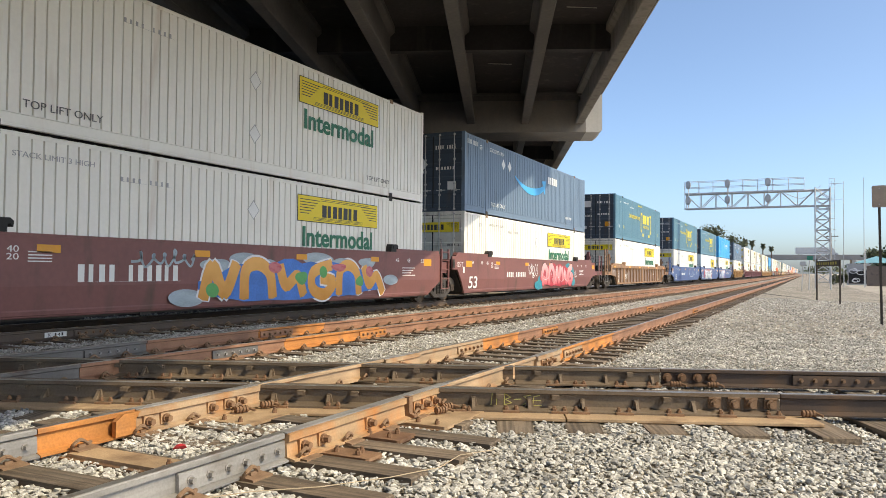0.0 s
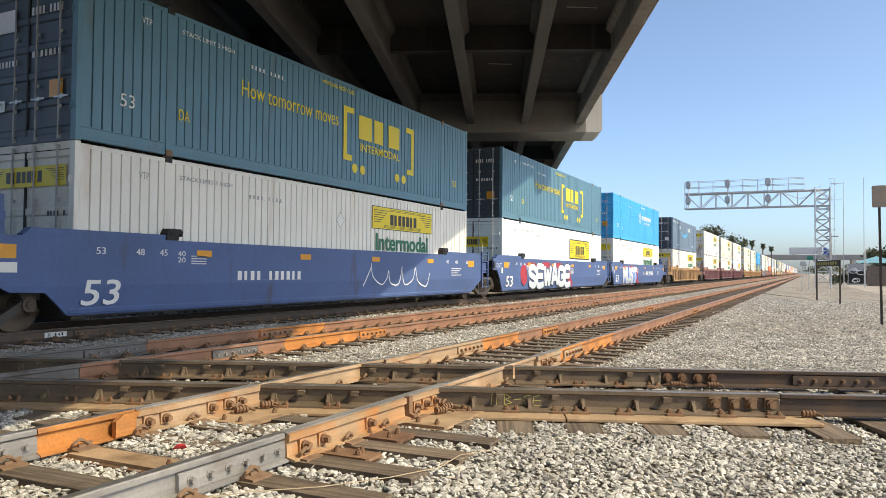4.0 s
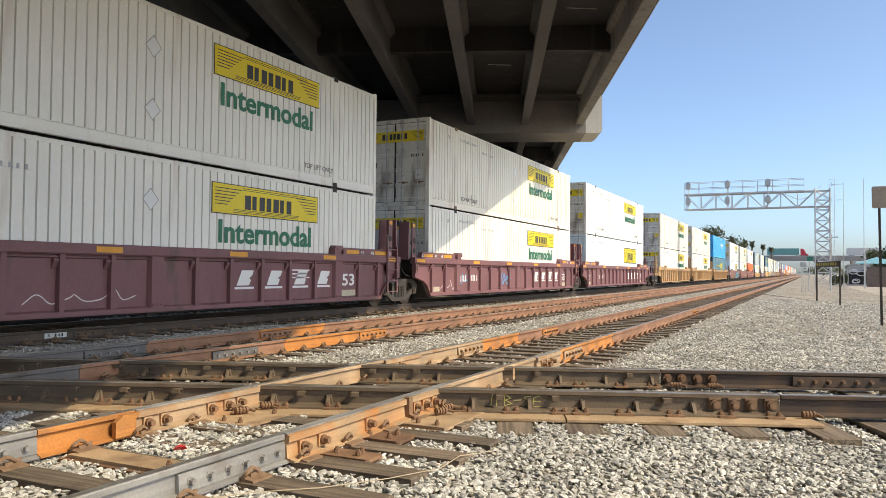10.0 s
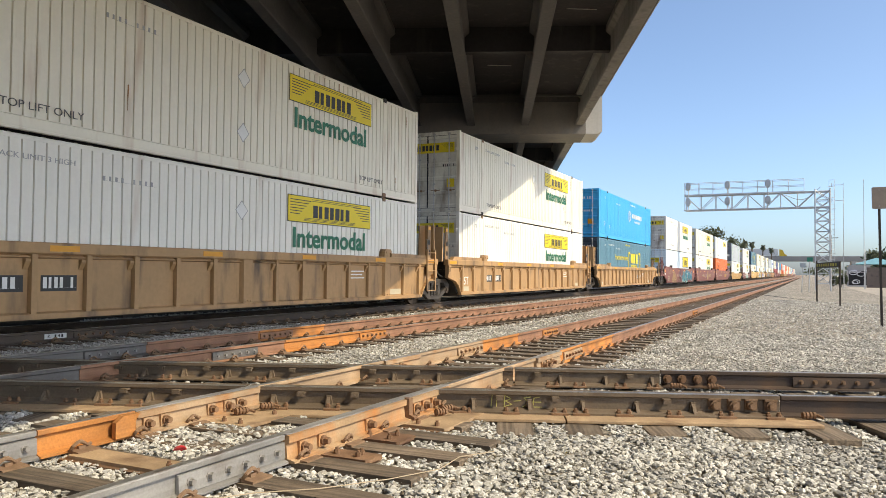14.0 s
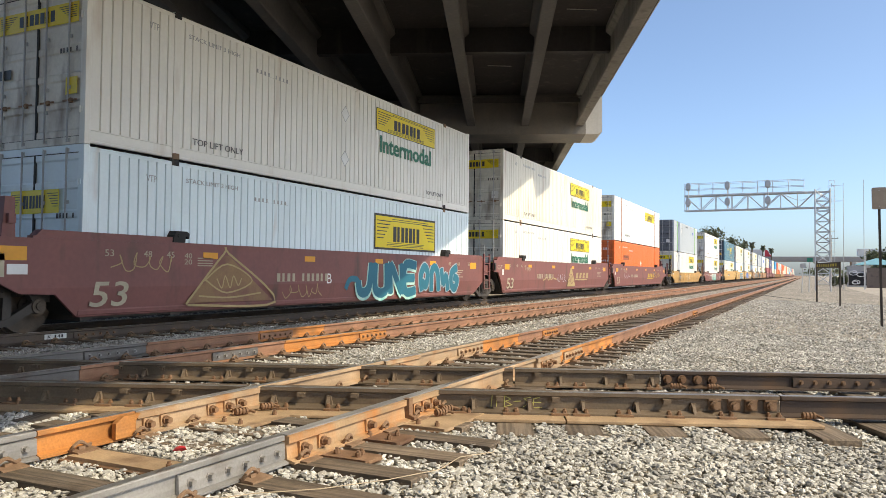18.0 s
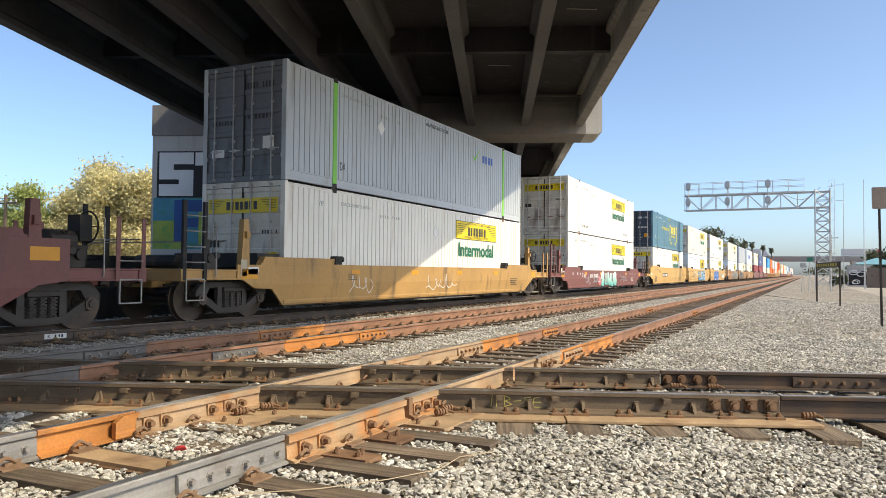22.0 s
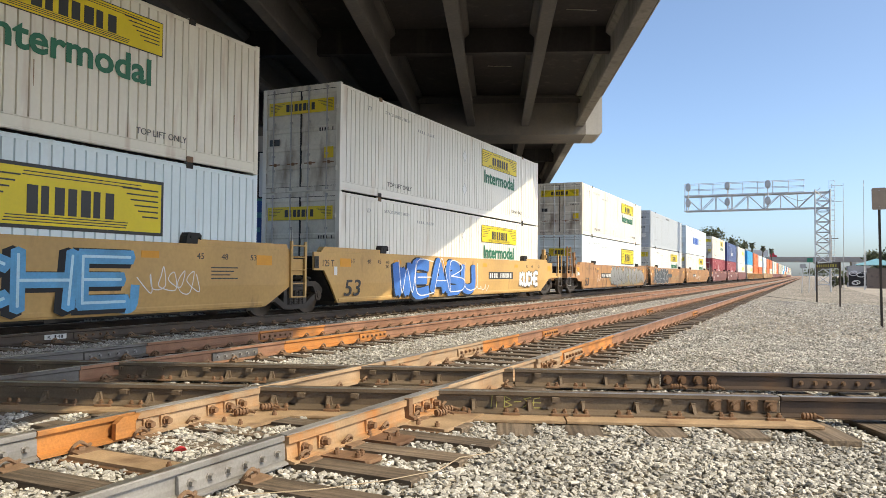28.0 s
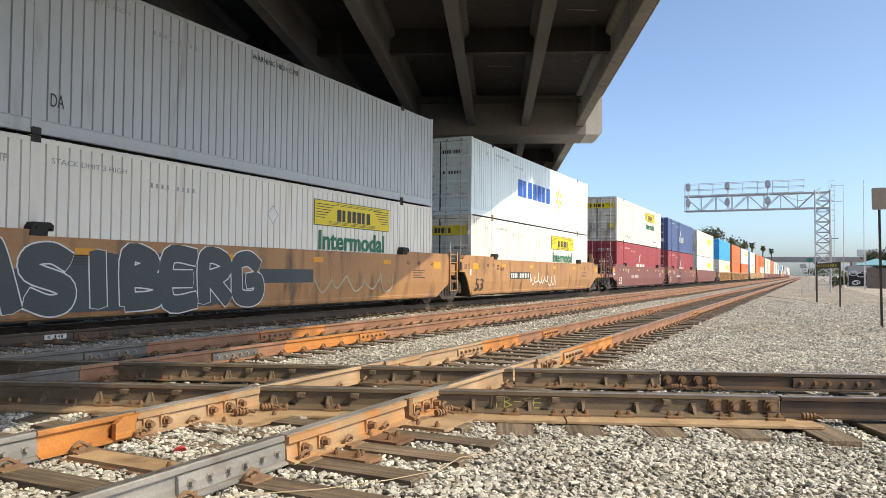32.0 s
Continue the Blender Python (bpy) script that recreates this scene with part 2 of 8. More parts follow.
def stones(name, count, area, size, z, material, label, seed, plain=False):
    """Loose angular stones, each a knocked-about block, joined into one sheet of stuff."""
    rng = np.random.default_rng(seed)
    xy = area(rng, count)
    n = len(xy)
    p = 1.618
    base = np.array([(0, 1, p), (0, 1, -p), (0, -1, p), (0, -1, -p), (1, p, 0), (1, -p, 0), (-1, p, 0), (-1, -p, 0), (p, 0, 1), (-p, 0, 1), (p, 0, -1), (-p, 0, -1)], float) / 1.9
    if plain:
        base = np.array([(1, 0, 0), (-1, 0, 0), (0, 1, 0), (0, -1, 0), (0, 0, 1), (0, 0, -1)], float) * 1.05
    k = len(base)
    v = base[None] * rng.uniform(0.6, 1.12, (n, k, 1)) * rng.uniform(0.40, 1.25, (n, 1, 3)) + rng.uniform(-0.18, 0.18, (n, k, 3))
    v *= (size * 0.56 * rng.uniform(0.55, 1.35, (n, 1, 1)))
    a = rng.uniform(0, 2 * np.pi, (n, 3))
    c, s = np.cos(a), np.sin(a)
    for i, j, e in ((0, 1, 0), (1, 2, 1), (0, 2, 2)):
        vi, vj = v[:, :, i].copy(), v[:, :, j].copy()
        v[:, :, i] = c[:, e, None] * vi - s[:, e, None] * vj
        v[:, :, j] = s[:, e, None] * vi + c[:, e, None] * vj
    v[:, :, 2] *= 0.64
    zz = z + rng.uniform(-0.012, 0.016, n)
    shoulder = np.clip((xy[:, 0] - 11.4) / 2.6, 0, 1) * 0.075 + np.clip((xy[:, 0] - 14.0) / 4.5, 0, 1) * 0.13
    lx = (xy[:, 0] - 9.33) * 0.380 - (xy[:, 1] + 10.5) * 0.925
    shoulder += 0.010 * np.clip((1.05 - np.abs(lx - 0.36)) / 0.4, 0, 1) * (xy[:, 0] > 9.9)
    v += np.stack([xy[:, 0], xy[:, 1], zz - shoulder], 1)[:, None, :]
    q = np.array([(0, 2, 8), (0, 8, 4), (0, 4, 6), (0, 6, 9), (0, 9, 2), (2, 7, 5), (2, 5, 8), (2, 9, 7), (8, 5, 10), (8, 10, 4), (4, 10, 1), (4, 1, 6), (6, 1, 11),
                  (6, 11, 9), (9, 11, 7), (3, 5, 7), (3, 10, 5), (3, 1, 10), (3, 11, 1), (3, 7, 11)])
    if plain:
        q = np.array([(0, 2, 4), (2, 1, 4), (1, 3, 4), (3, 0, 4), (2, 0, 5), (1, 2, 5), (3, 1, 5), (0, 3, 5)])
    f = (q[None] + (np.arange(n) * k)[:, None, None]).reshape(-1)
    me = bpy.data.meshes.new(name)
    me.vertices.add(n * k)
    me.vertices.foreach_set("co", v.reshape(-1).astype(np.float32))
    me.loops.add(len(f))
    me.loops.foreach_set("vertex_index", f.astype(np.int32))
    me.polygons.add(n * len(q))
    me.polygons.foreach_set("loop_start", np.arange(0, n * len(q) * 3, 3, dtype=np.int32))
    me.update(calc_edges=True)
    me.shade_flat()
    me.materials.append(material)
    return tagged(new(name, me), label, "gravel", "", "stuff")


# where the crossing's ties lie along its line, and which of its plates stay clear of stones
# the camera's ground position, from which stones and far woods are spread
CAM_SPOT = (12.4, -16.7)
CROSS_TIES = [-5.9 + 0.5 * k for k in range(12)] + [0.18, 0.73, 1.31, 1.95, 2.62, 3.3] + [3.9 + 0.55 * k for k in range(8)]
BARE = ((7.9, 9.1, -13.26, -12.98), (7.55, 8.4, -12.0, -11.3), (9.05, 9.85, -12.45, -12.18), (9.05, 9.75, -11.88, -11.55), (9.0, 9.85, -11.3, -10.4))


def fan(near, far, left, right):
    """Random places on the bed between two distances from the camera's position, within a sector of bearings that it
    sees.
    """
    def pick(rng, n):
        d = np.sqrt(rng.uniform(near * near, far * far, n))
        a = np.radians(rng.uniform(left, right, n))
        p = np.stack([CAM_SPOT[0] - d * np.sin(a), CAM_SPOT[1] + d * np.cos(a)], 1)
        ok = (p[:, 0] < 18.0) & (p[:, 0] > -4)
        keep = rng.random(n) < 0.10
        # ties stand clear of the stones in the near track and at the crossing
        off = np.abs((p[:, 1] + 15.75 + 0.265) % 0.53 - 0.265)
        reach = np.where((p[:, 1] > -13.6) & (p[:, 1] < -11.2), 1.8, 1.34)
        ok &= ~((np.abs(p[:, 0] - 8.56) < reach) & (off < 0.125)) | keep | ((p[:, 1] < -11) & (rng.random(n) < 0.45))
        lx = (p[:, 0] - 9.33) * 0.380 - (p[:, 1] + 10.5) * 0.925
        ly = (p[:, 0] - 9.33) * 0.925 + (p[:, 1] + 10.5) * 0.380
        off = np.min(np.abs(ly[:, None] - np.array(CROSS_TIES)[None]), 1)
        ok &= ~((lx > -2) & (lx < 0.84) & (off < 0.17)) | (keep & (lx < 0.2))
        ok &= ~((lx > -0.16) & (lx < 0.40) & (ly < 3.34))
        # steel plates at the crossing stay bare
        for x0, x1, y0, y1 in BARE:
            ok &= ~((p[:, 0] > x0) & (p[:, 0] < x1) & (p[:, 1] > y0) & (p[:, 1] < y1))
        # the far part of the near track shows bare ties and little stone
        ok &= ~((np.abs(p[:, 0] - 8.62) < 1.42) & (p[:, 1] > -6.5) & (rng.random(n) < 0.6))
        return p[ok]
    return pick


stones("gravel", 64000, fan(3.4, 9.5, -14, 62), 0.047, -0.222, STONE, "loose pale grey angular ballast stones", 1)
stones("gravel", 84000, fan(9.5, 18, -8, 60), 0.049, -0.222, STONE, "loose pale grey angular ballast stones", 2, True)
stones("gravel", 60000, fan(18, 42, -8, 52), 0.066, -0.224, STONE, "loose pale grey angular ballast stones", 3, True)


def heap(rng, n):
    """Stones piled over the ties between the rails beside the crossing."""
    p = np.stack([rng.uniform(7.92, 9.22, n), rng.uniform(-12.93, -11.95, n)], 1)
    return p[np.abs(p[:, 1] + 12.2 + rng.uniform(-0.1, 0.1, len(p))) > 0.1]


stones("gravel", 1500, heap, 0.044, -0.196, STONE, "pale ballast stones heaped over the ties", 7)

# ---- tracks ----
RAIL = [(-0.07, -0.185), (0.07, -0.185), (0.07, -0.172), (0.012, -0.150), (0.009, -0.045), (0.036, -0.034), (0.036, -0.006), (0.030, 0.0),
        (-0.030, 0.0), (-0.036, -0.006), (-0.036, -0.034), (-0.009, -0.045), (-0.012, -0.150), (-0.07, -0.172)]


def rail_piece(bm, y0, y1):
    prism(bm, RAIL, "y", y0, y1)


def rail_head(bm, y0, y1):
    box(bm, -0.027, 0.027, y0, y1, -0.002, 0.0025)


def tie_shape(bm, half):
    prism(bm, [(-half, -0.38), (half, -0.38), (half, -0.195), (half - 0.01, -0.188), (-half + 0.01, -0.188), (-half, -0.195)], "y", -0.115, 0.115)


def plate_shape(bm):
    prism(bm, [(-0.17, -0.19), (0.17, -0.19), (0.17, -0.176), (0.085, -0.168), (-0.085, -0.168), (-0.17, -0.176)], "y", -0.09, 0.09)


def clip_shape(bm):
    """A slim spring clip, bent in a loop, that holds the rail's foot to its plate."""
    pts = [Vector(p) for p in ((0.05, 0.10, -0.160), (0.08, 0.05, -0.158), (0.108, 0.0, -0.128), (0.120, -0.045, -0.112), (0.118, -0.09, -0.135), (0.095, -0.085, -0.162))]
    fine = [pts[0]]
    for i in range(len(pts) - 1):
        a, b, c, d = pts[max(i - 1, 0)], pts[i], pts[i + 1], pts[min(i + 2, len(pts) - 1)]
        fine += [(b + c) * 0.5625 - (a + d) * 0.0625, c]
    for a, b in zip(fine, fine[1:]):
        rod(bm, a - (b - a) * 0.12, b + (b - a) * 0.12, 0.0135, 6)
    box(bm, 0.082, 0.108, -0.035, 0.015, -0.176, -0.15)


def fishplate_shape(bm):
    for s in (-1, 1):
        prism(bm, [(s * 0.014, -0.148), (s * 0.040, -0.155), (s * 0.034, -0.05), (s * 0.014, -0.046)], "y", -0.46, 0.46)


def bolt_shape(bm):
    wheel_disc(bm, (0.05, 0, -0.10), (1, 0, 0), 0.019, 0.035, 6)
    wheel_disc(bm, (0.038, 0, -0.10), (1, 0, 0), 0.028, 0.006, 8)


def track(x, near_from, near_to, label, stretches, joints, clips):
    t = tagged(new("railway_track"), label, "track", "railway tracks", "structure")
    t.location = (x, 0, 0)
    for s, runs in zip((-0.7525, 0.7525), stretches):
        ends = [r[0] for r in runs[1:]] + [260]
        for (y0, material), y1 in list(zip(runs, ends)) + [((260, RAIL_RUST), 1400)]:
            r = put("rail", shape("rail|%s|%s" % (y0, y1), rail_piece, y0 + 0.004, y1 - 0.004), material, t, "", Matrix.Translation((s, 0, 0)))
            put("rail_head", shape("rail_head|%s|%s" % (y0, y1), rail_head, y0 + 0.004, y1 - 0.004), STEEL_TOP, r, "worn shiny running surface")
    for s, j, material in joints:
        fp = put("joint_bar", shape("joint_bar", fishplate_shape), material, t, "", Matrix.Translation((s * 0.7525, j, 0)))
        for k in range(6):
            put("bolt", shape("bolt", bolt_shape), RAIL_GREY if material in (RAIL_GREY, RAIL_SHADED) else RUST_IRON, fp, "", Matrix.Translation((0, -0.375 + 0.15 * k, 0)))
    rng = random.Random(int(x * 10))
    y, more_plates, more_clips = near_from, [], []
    while y < near_to:
        m = pose(rng.uniform(-0.04, 0.04), y + rng.uniform(-0.02, 0.02), rng.uniform(-0.006, 0.004), 0, 0, rng.uniform(-0.8, 0.8))
        half = 1.75 if x > 8 and -13.6 < y < -11.2 else 1.3
        put("tie", shape("tie|%s" % half, tie_shape, half), TIE, t, "", m)
        if clips[0] < y < clips[1]:
            for s in (-0.7525, 0.7525):
                spots = [Matrix.Translation((s, y, 0)) @ pose(0, 0, 0, 0, 0, 0 if side > 0 else 180) for side in ((1, -1) if x > 8 else (1,))]
                if y > clips[2]:
                    more_plates.append(Matrix.Translation((s, y, 0)))
                    more_clips.extend(spots)
                    continue
                put("tie_plate", shape("tie_plate", plate_shape), PLATE, t, "", Matrix.Translation((s, y, 0)))
                for m in spots:
                    put("rail_clip", shape("rail_clip", clip_shape), PLATE, t, "", m)
        y += 0.53
    joined("far_tie_plates", shape("tie_plate", plate_shape), more_plates, PLATE, t, "far run of rusty tie plates")
    joined("far_rail_clips", shape("rail_clip", clip_shape), more_clips, PLATE, t, "far run of rusty rail clips")
    bm = bmesh.new()
    while y < 330:
        box(bm, -1.3, 1.3, y - 0.115, y + 0.115, -0.3, -0.19)
        y += 0.53
    far_ties = part("far_ties", bm, TIE, t)
    tagged(far_ties, "far run of dark weathered ties", "", "", "stuff")
    return t


track(0.0, -27.66, 22, "main railway track carrying the freight train", ([(-70, RAIL_DARK)], [(-70, RAIL_DARK)]), [(1, -7.2, RAIL_DARK)], (-9, 14, -1))
track(4.42, -27.66, 34, "middle railway track with rusty rails",
      ([(-70, RAIL_SHADED), (-8.7, RAIL_RUST), (-6.2, RAIL_ORANGE), (-4.2, RAIL_RUST)], [(-70, RAIL_SHADED), (-11.0, RAIL_RUST), (-7.4, RAIL_ORANGE), (-4.6, RAIL_RUST)]),
      [(-1, -9.3, RAIL_SHADED), (-1, -5.7, RAIL_RUST), (1, -8.5, RAIL_SHADED), (1, -4.8, RAIL_ORANGE), (1, 11.5, RAIL_RUST), (-1, 16.0, RAIL_RUST)], (-12, 30, 0))
track(8.56, -27.41, 60, "near railway track with orange rusted rails",
      ([(-70, RAIL_GREY), (-13.4, RAIL_ORANGE), (-12.55, RAIL_TAN), (-5.85, RAIL_ORANGE), (-4.2, RAIL_RUST)],
       [(-70, RAIL_GREY), (-12.72, RAIL_ORANGE), (-11.4, RAIL_TAN), (-7.5, RAIL_ORANGE), (-3.5, RAIL_RUST)]),
      [(-1, -13.86, RAIL_GREY), (-1, -6.3, RAIL_TAN), (1, -13.18, RAIL_GREY), (1, -6.0, RAIL_TAN), (-1, -2.4, RAIL_ORANGE), (-1, 8.0, RAIL_ORANGE), (1, 7.2, RAIL_ORANGE)], (-15, 45, 5))
bm = bmesh.new()
box(bm, 0, 0.42, 0, 0.085, 0, 0.003)
tag = tagged(part("rail_tag", bm, mat("tag_white", (0.70, 0.70, 0.68), 0.6, 0, 0.08, 3, 30, 0.05)), "small white painted tag on the rail's web", "tag")
tag.matrix_basis = Matrix.Translation((0.767, -8.22, -0.135)) @ SIDE
for ch, x, w in (("K", 0.06, 0.06), ("1", 0.19, 0.03), ("4", 0.24, 0.055), ("1", 0.32, 0.03)):
    me, fit = fit_text(ch, w, 0.055)
    put("letter", me, BLACK, tag, "", Matrix.Translation((x, 0.015, 0.004)) @ fit)

# ---- the diamond crossing: a second line cuts the near tracks ----
CROSS = pose(9.33, -10.50, -0.004, 0, 0, 22.35 - 90)   # local y runs along the crossing line


def brace_shape(bm):
    prism(bm, [(-0.045, -0.182), (0.045, -0.182), (0.02, -0.075), (-0.02, -0.075)], "x", 0.012, 0.05)
    prism(bm, [(0.051, -0.182), (0.14, -0.182), (0.06, -0.10), (0.051, -0.085)], "y", -0.014, 0.014)


def cap_shape(bm):
    """A bolted strap lug that stands out from the rail's web."""
    box(bm, 0.012, 0.105, -0.034, 0.034, -0.055, -0.041)
    box(bm, 0.088, 0.105, -0.034, 0.034, -0.078, -0.056)
    box(bm, 0.012, 0.024, -0.024, 0.024, -0.098, -0.056)


def chair_shape(bm):
    box(bm, 0.04, 0.2, -0.075, 0.075, -0.185, -0.168)
    for y in (-0.045, 0.045):
        wheel_disc(bm, (0.13, y, -0.158), (0, 0, 1), 0.024, 0.022, 6)
        wheel_disc(bm, (0.13, y, -0.140), (0, 0, 1), 0.015, 0.02, 6)


def filler_bar(bm, y0, y1):
    prism(bm, [(-0.11, -0.185), (0.17, -0.185), (0.17, -0.17), (0.02, -0.150), (0.016, -0.045), (0.042, -0.034), (0.042, -0.004), (-0.11, -0.004),
               (-0.11, -0.05), (-0.09, -0.05), (-0.09, -0.16), (-0.11, -0.17)], "y", y0, y1)


LUGS = {0.0: [-5.4, -4.9, -4.4, -3.9, -3.4, -2.91, -2.41, -1.23, -0.73, 0.60, 1.10, 2.09], -1.62: [-5.3, -4.8, -4.3, -3.8, -3.3, -2.75, -2.25, -1.75, -0.82, -0.32, 1.04, 2.06]}
BRACES = {0.0: [-5.2, -4.7, -4.2, -3.7, -3.18, -2.68, -1.50, -0.98, 0.36, 0.87, 1.35, 1.83, 2.33], -1.62: [-5.0, -4.5, -4.0, -3.5, -3.03, -2.51, -2.0, -0.58, -0.07, 1.30, 1.80, 2.31]}
CHAIRS = {0.0: [-5.3, -4.4, -3.95, -3.4, -3.06, -2.77, -1.40, -0.92, -0.3, 0.23, 0.70, 1.13, 1.32, 1.70, 2.14, 2.59, 3.0], -1.62: [-4.6, -3.6, -3.2, -2.6, -2.1, -0.7, -0.2, 1.2, 1.5, 1.95, 2.3]}


def block_shape(bm):
    """A square washer plate with a big nut, high on the bar."""
    box(bm, 0.012, 0.05, -0.055, 0.055, -0.05, -0.034)
    box(bm, 0.012, 0.03, -0.055, 0.055, -0.135, -0.051)
    wheel_disc(bm, (0.045, 0, -0.092), (1, 0, 0), 0.042, 0.03, 12)
    wheel_disc(bm, (0.075, 0, -0.092), (1, 0, 0), 0.030, 0.04, 6)


def coil_shape(bm):
    """A short fat coil lying along the rail."""
    rod(bm, (0, -0.06, 0), (0, 0.06, 0), 0.02, 8)
    for k in range(4):
        wheel_disc(bm, (0, -0.045 + 0.03 * k, 0), (0, 1, 0), 0.03, 0.018, 12)
    rod(bm, (0, 0.05, 0.01), (0.06, 0.10, -0.01), 0.013, 6)


def heavy_web(bm, y0, y1):
    """The thick outer half of a crossing rail: wide head, flat web and broad foot."""
    prism(bm, [(0.015, -0.183), (0.115, -0.183), (0.115, -0.168), (0.056, -0.156), (0.046, -0.066), (0.07, -0.054), (0.07, -0.008), (0.0365, -0.005), (0.0365, -0.035), (0.015, -0.05)], "y", y0, y1)


def boss_shape(bm):
    box(bm, 0.044, 0.068, -0.045, 0.045, -0.15, -0.062)


def nut_shape(bm):
    wheel_disc(bm, (0.078, 0, -0.105), (1, 0, 0), 0.034, 0.02, 10)
    wheel_disc(bm, (0.10, 0, -0.105), (1, 0, 0), 0.026, 0.05, 6)


def stop_shape(bm):
    """A thick upright block welded from foot to head."""
    prism(bm, [(0.03, -0.168), (0.145, -0.168), (0.145, -0.15), (0.095, -0.13), (0.095, 0.004), (0.03, 0.004)], "y", -0.03, 0.03)


def wedge_shape(bm):
    prism(bm, [(-0.12, -0.166), (0.10, -0.166), (0.06, -0.12), (0.06, -0.06), (0.10, -0.008), (-0.05, -0.008), (-0.12, -0.05)], "x", 0.05, 0.092)


def bed_plate(bm, x0, x1, y0, y1):
    prism(bm, [(x0, y0), (x1 - 0.02, y0), (x1, y0 + 0.02), (x1, y1 - 0.02), (x1 - 0.02, y1), (x0, y1)], "z", -0.207, -0.184)


def under_plate(bm, x0, x1, y0, y1):
    box(bm, x0 - 0.05, x1 - 0.03, y0 - 0.04, y1 + 0.05, -0.232, -0.208)


def plate_bolt(bm):
    wheel_disc(bm, (0, 0, -0.17), (0, 0, 1), 0.02, 0.028, 6)
    wheel_disc(bm, (0, 0, -0.15), (0, 0, 1), 0.012, 0.02, 6)


def heels():
    """Heavy rail ends, stops, bolts, plates and coils where the near track runs into the crossing."""
    t = tagged(new("rail_heel"), "heavy rusted rail heel with bolts and stepped plates at the crossing", "track", "railway tracks", "structure")
    mixed = mat("mottled_orange_rail", (0.46, 0.31, 0.18), 0.78, 0.08, 0.25, 2.2, 60, 0.25, (0.52, 0.20, 0.05), 0.5, grain=(30, 1.3, 30, 0.16))
    for x, y0, y1, material, bosses, stop, coils in (
            (7.8075, -12.60, -11.2, RAIL_TAN, (-12.5, -12.33, -11.82, -11.62, -11.46), ("wedge", -12.70), (-11.60, -11.30)),
            (9.3125, -12.72, -10.26, mixed, (-12.56, -12.34, -11.72, -10.95, -10.78, -10.60), ("stop", -11.10), (-10.62, -10.80)),
            (9.3125, -7.7, -6.7, RAIL_TAN, (-7.5, -7.3, -7.1), None, ()),
            (7.8075, -8.9, -8.0, RAIL_TAN, (-8.7, -8.5), None, ())):
        w = put("rail_side", shape("heavy|%s" % y0, heavy_web, y0, y1), material, t, "", Matrix.Translation((x, 0, 0)))
        put("rail_head", shape("heavy_head|%s" % y0, lambda bm: box(bm, -0.034, 0.05, y0, y1, -0.0035, 0.0032)), RAIL_GREY, w, "worn grey running surface")
        for b in bosses:
            put("boss", shape("boss", boss_shape), material, w, "", Matrix.Translation((0, b, 0)))
            put("nut", shape("nut", nut_shape), RUST_IRON, w, "", Matrix.Translation((0, b, 0)))
        if stop:
            put("stop_block", shape(stop[0], wedge_shape if stop[0] == "wedge" else stop_shape), RAIL_ORANGE if stop[0] == "wedge" else RUST_IRON, w, "", Matrix.Translation((0, stop[1], 0)))
        for k, c in enumerate(coils):
            put("spring_coil", shape("spring_coil", coil_shape), RUST_IRON, t, "", pose(x + 0.2 + 0.03 * k, c, -0.146, 0, 0, -25))
    for x0, x1, y0, y1, material in ((7.6, 8.36, -11.95, -11.36, TAN_IRON), (9.1, 9.80, -12.42, -12.22, RUST_IRON), (9.1, 9.72, -11.86, -11.58, RUST_IRON), (9.05, 9.82, -11.26, -10.46, TAN_IRON), (7.93, 9.08, -13.24, -13.01, TAN_IRON)):
        p = put("bed_plate", shape("bed|%s|%s" % (x0, y0), bed_plate, x0, x1, y0, y1), material, t)
        put("under_plate", shape("under|%s|%s" % (x0, y0), under_plate, x0, x1, y0, y1), RUST_IRON, p)
        for bx, by in ((x1 - 0.12, y0 + 0.07), (x1 - 0.3, y0 + 0.08), (x1 - 0.13, y1 - 0.07)):
            put("bolt", shape("plate_bolt", plate_bolt), RUST_IRON, p, "", Matrix.Translation((bx, by, 0)))


heels()


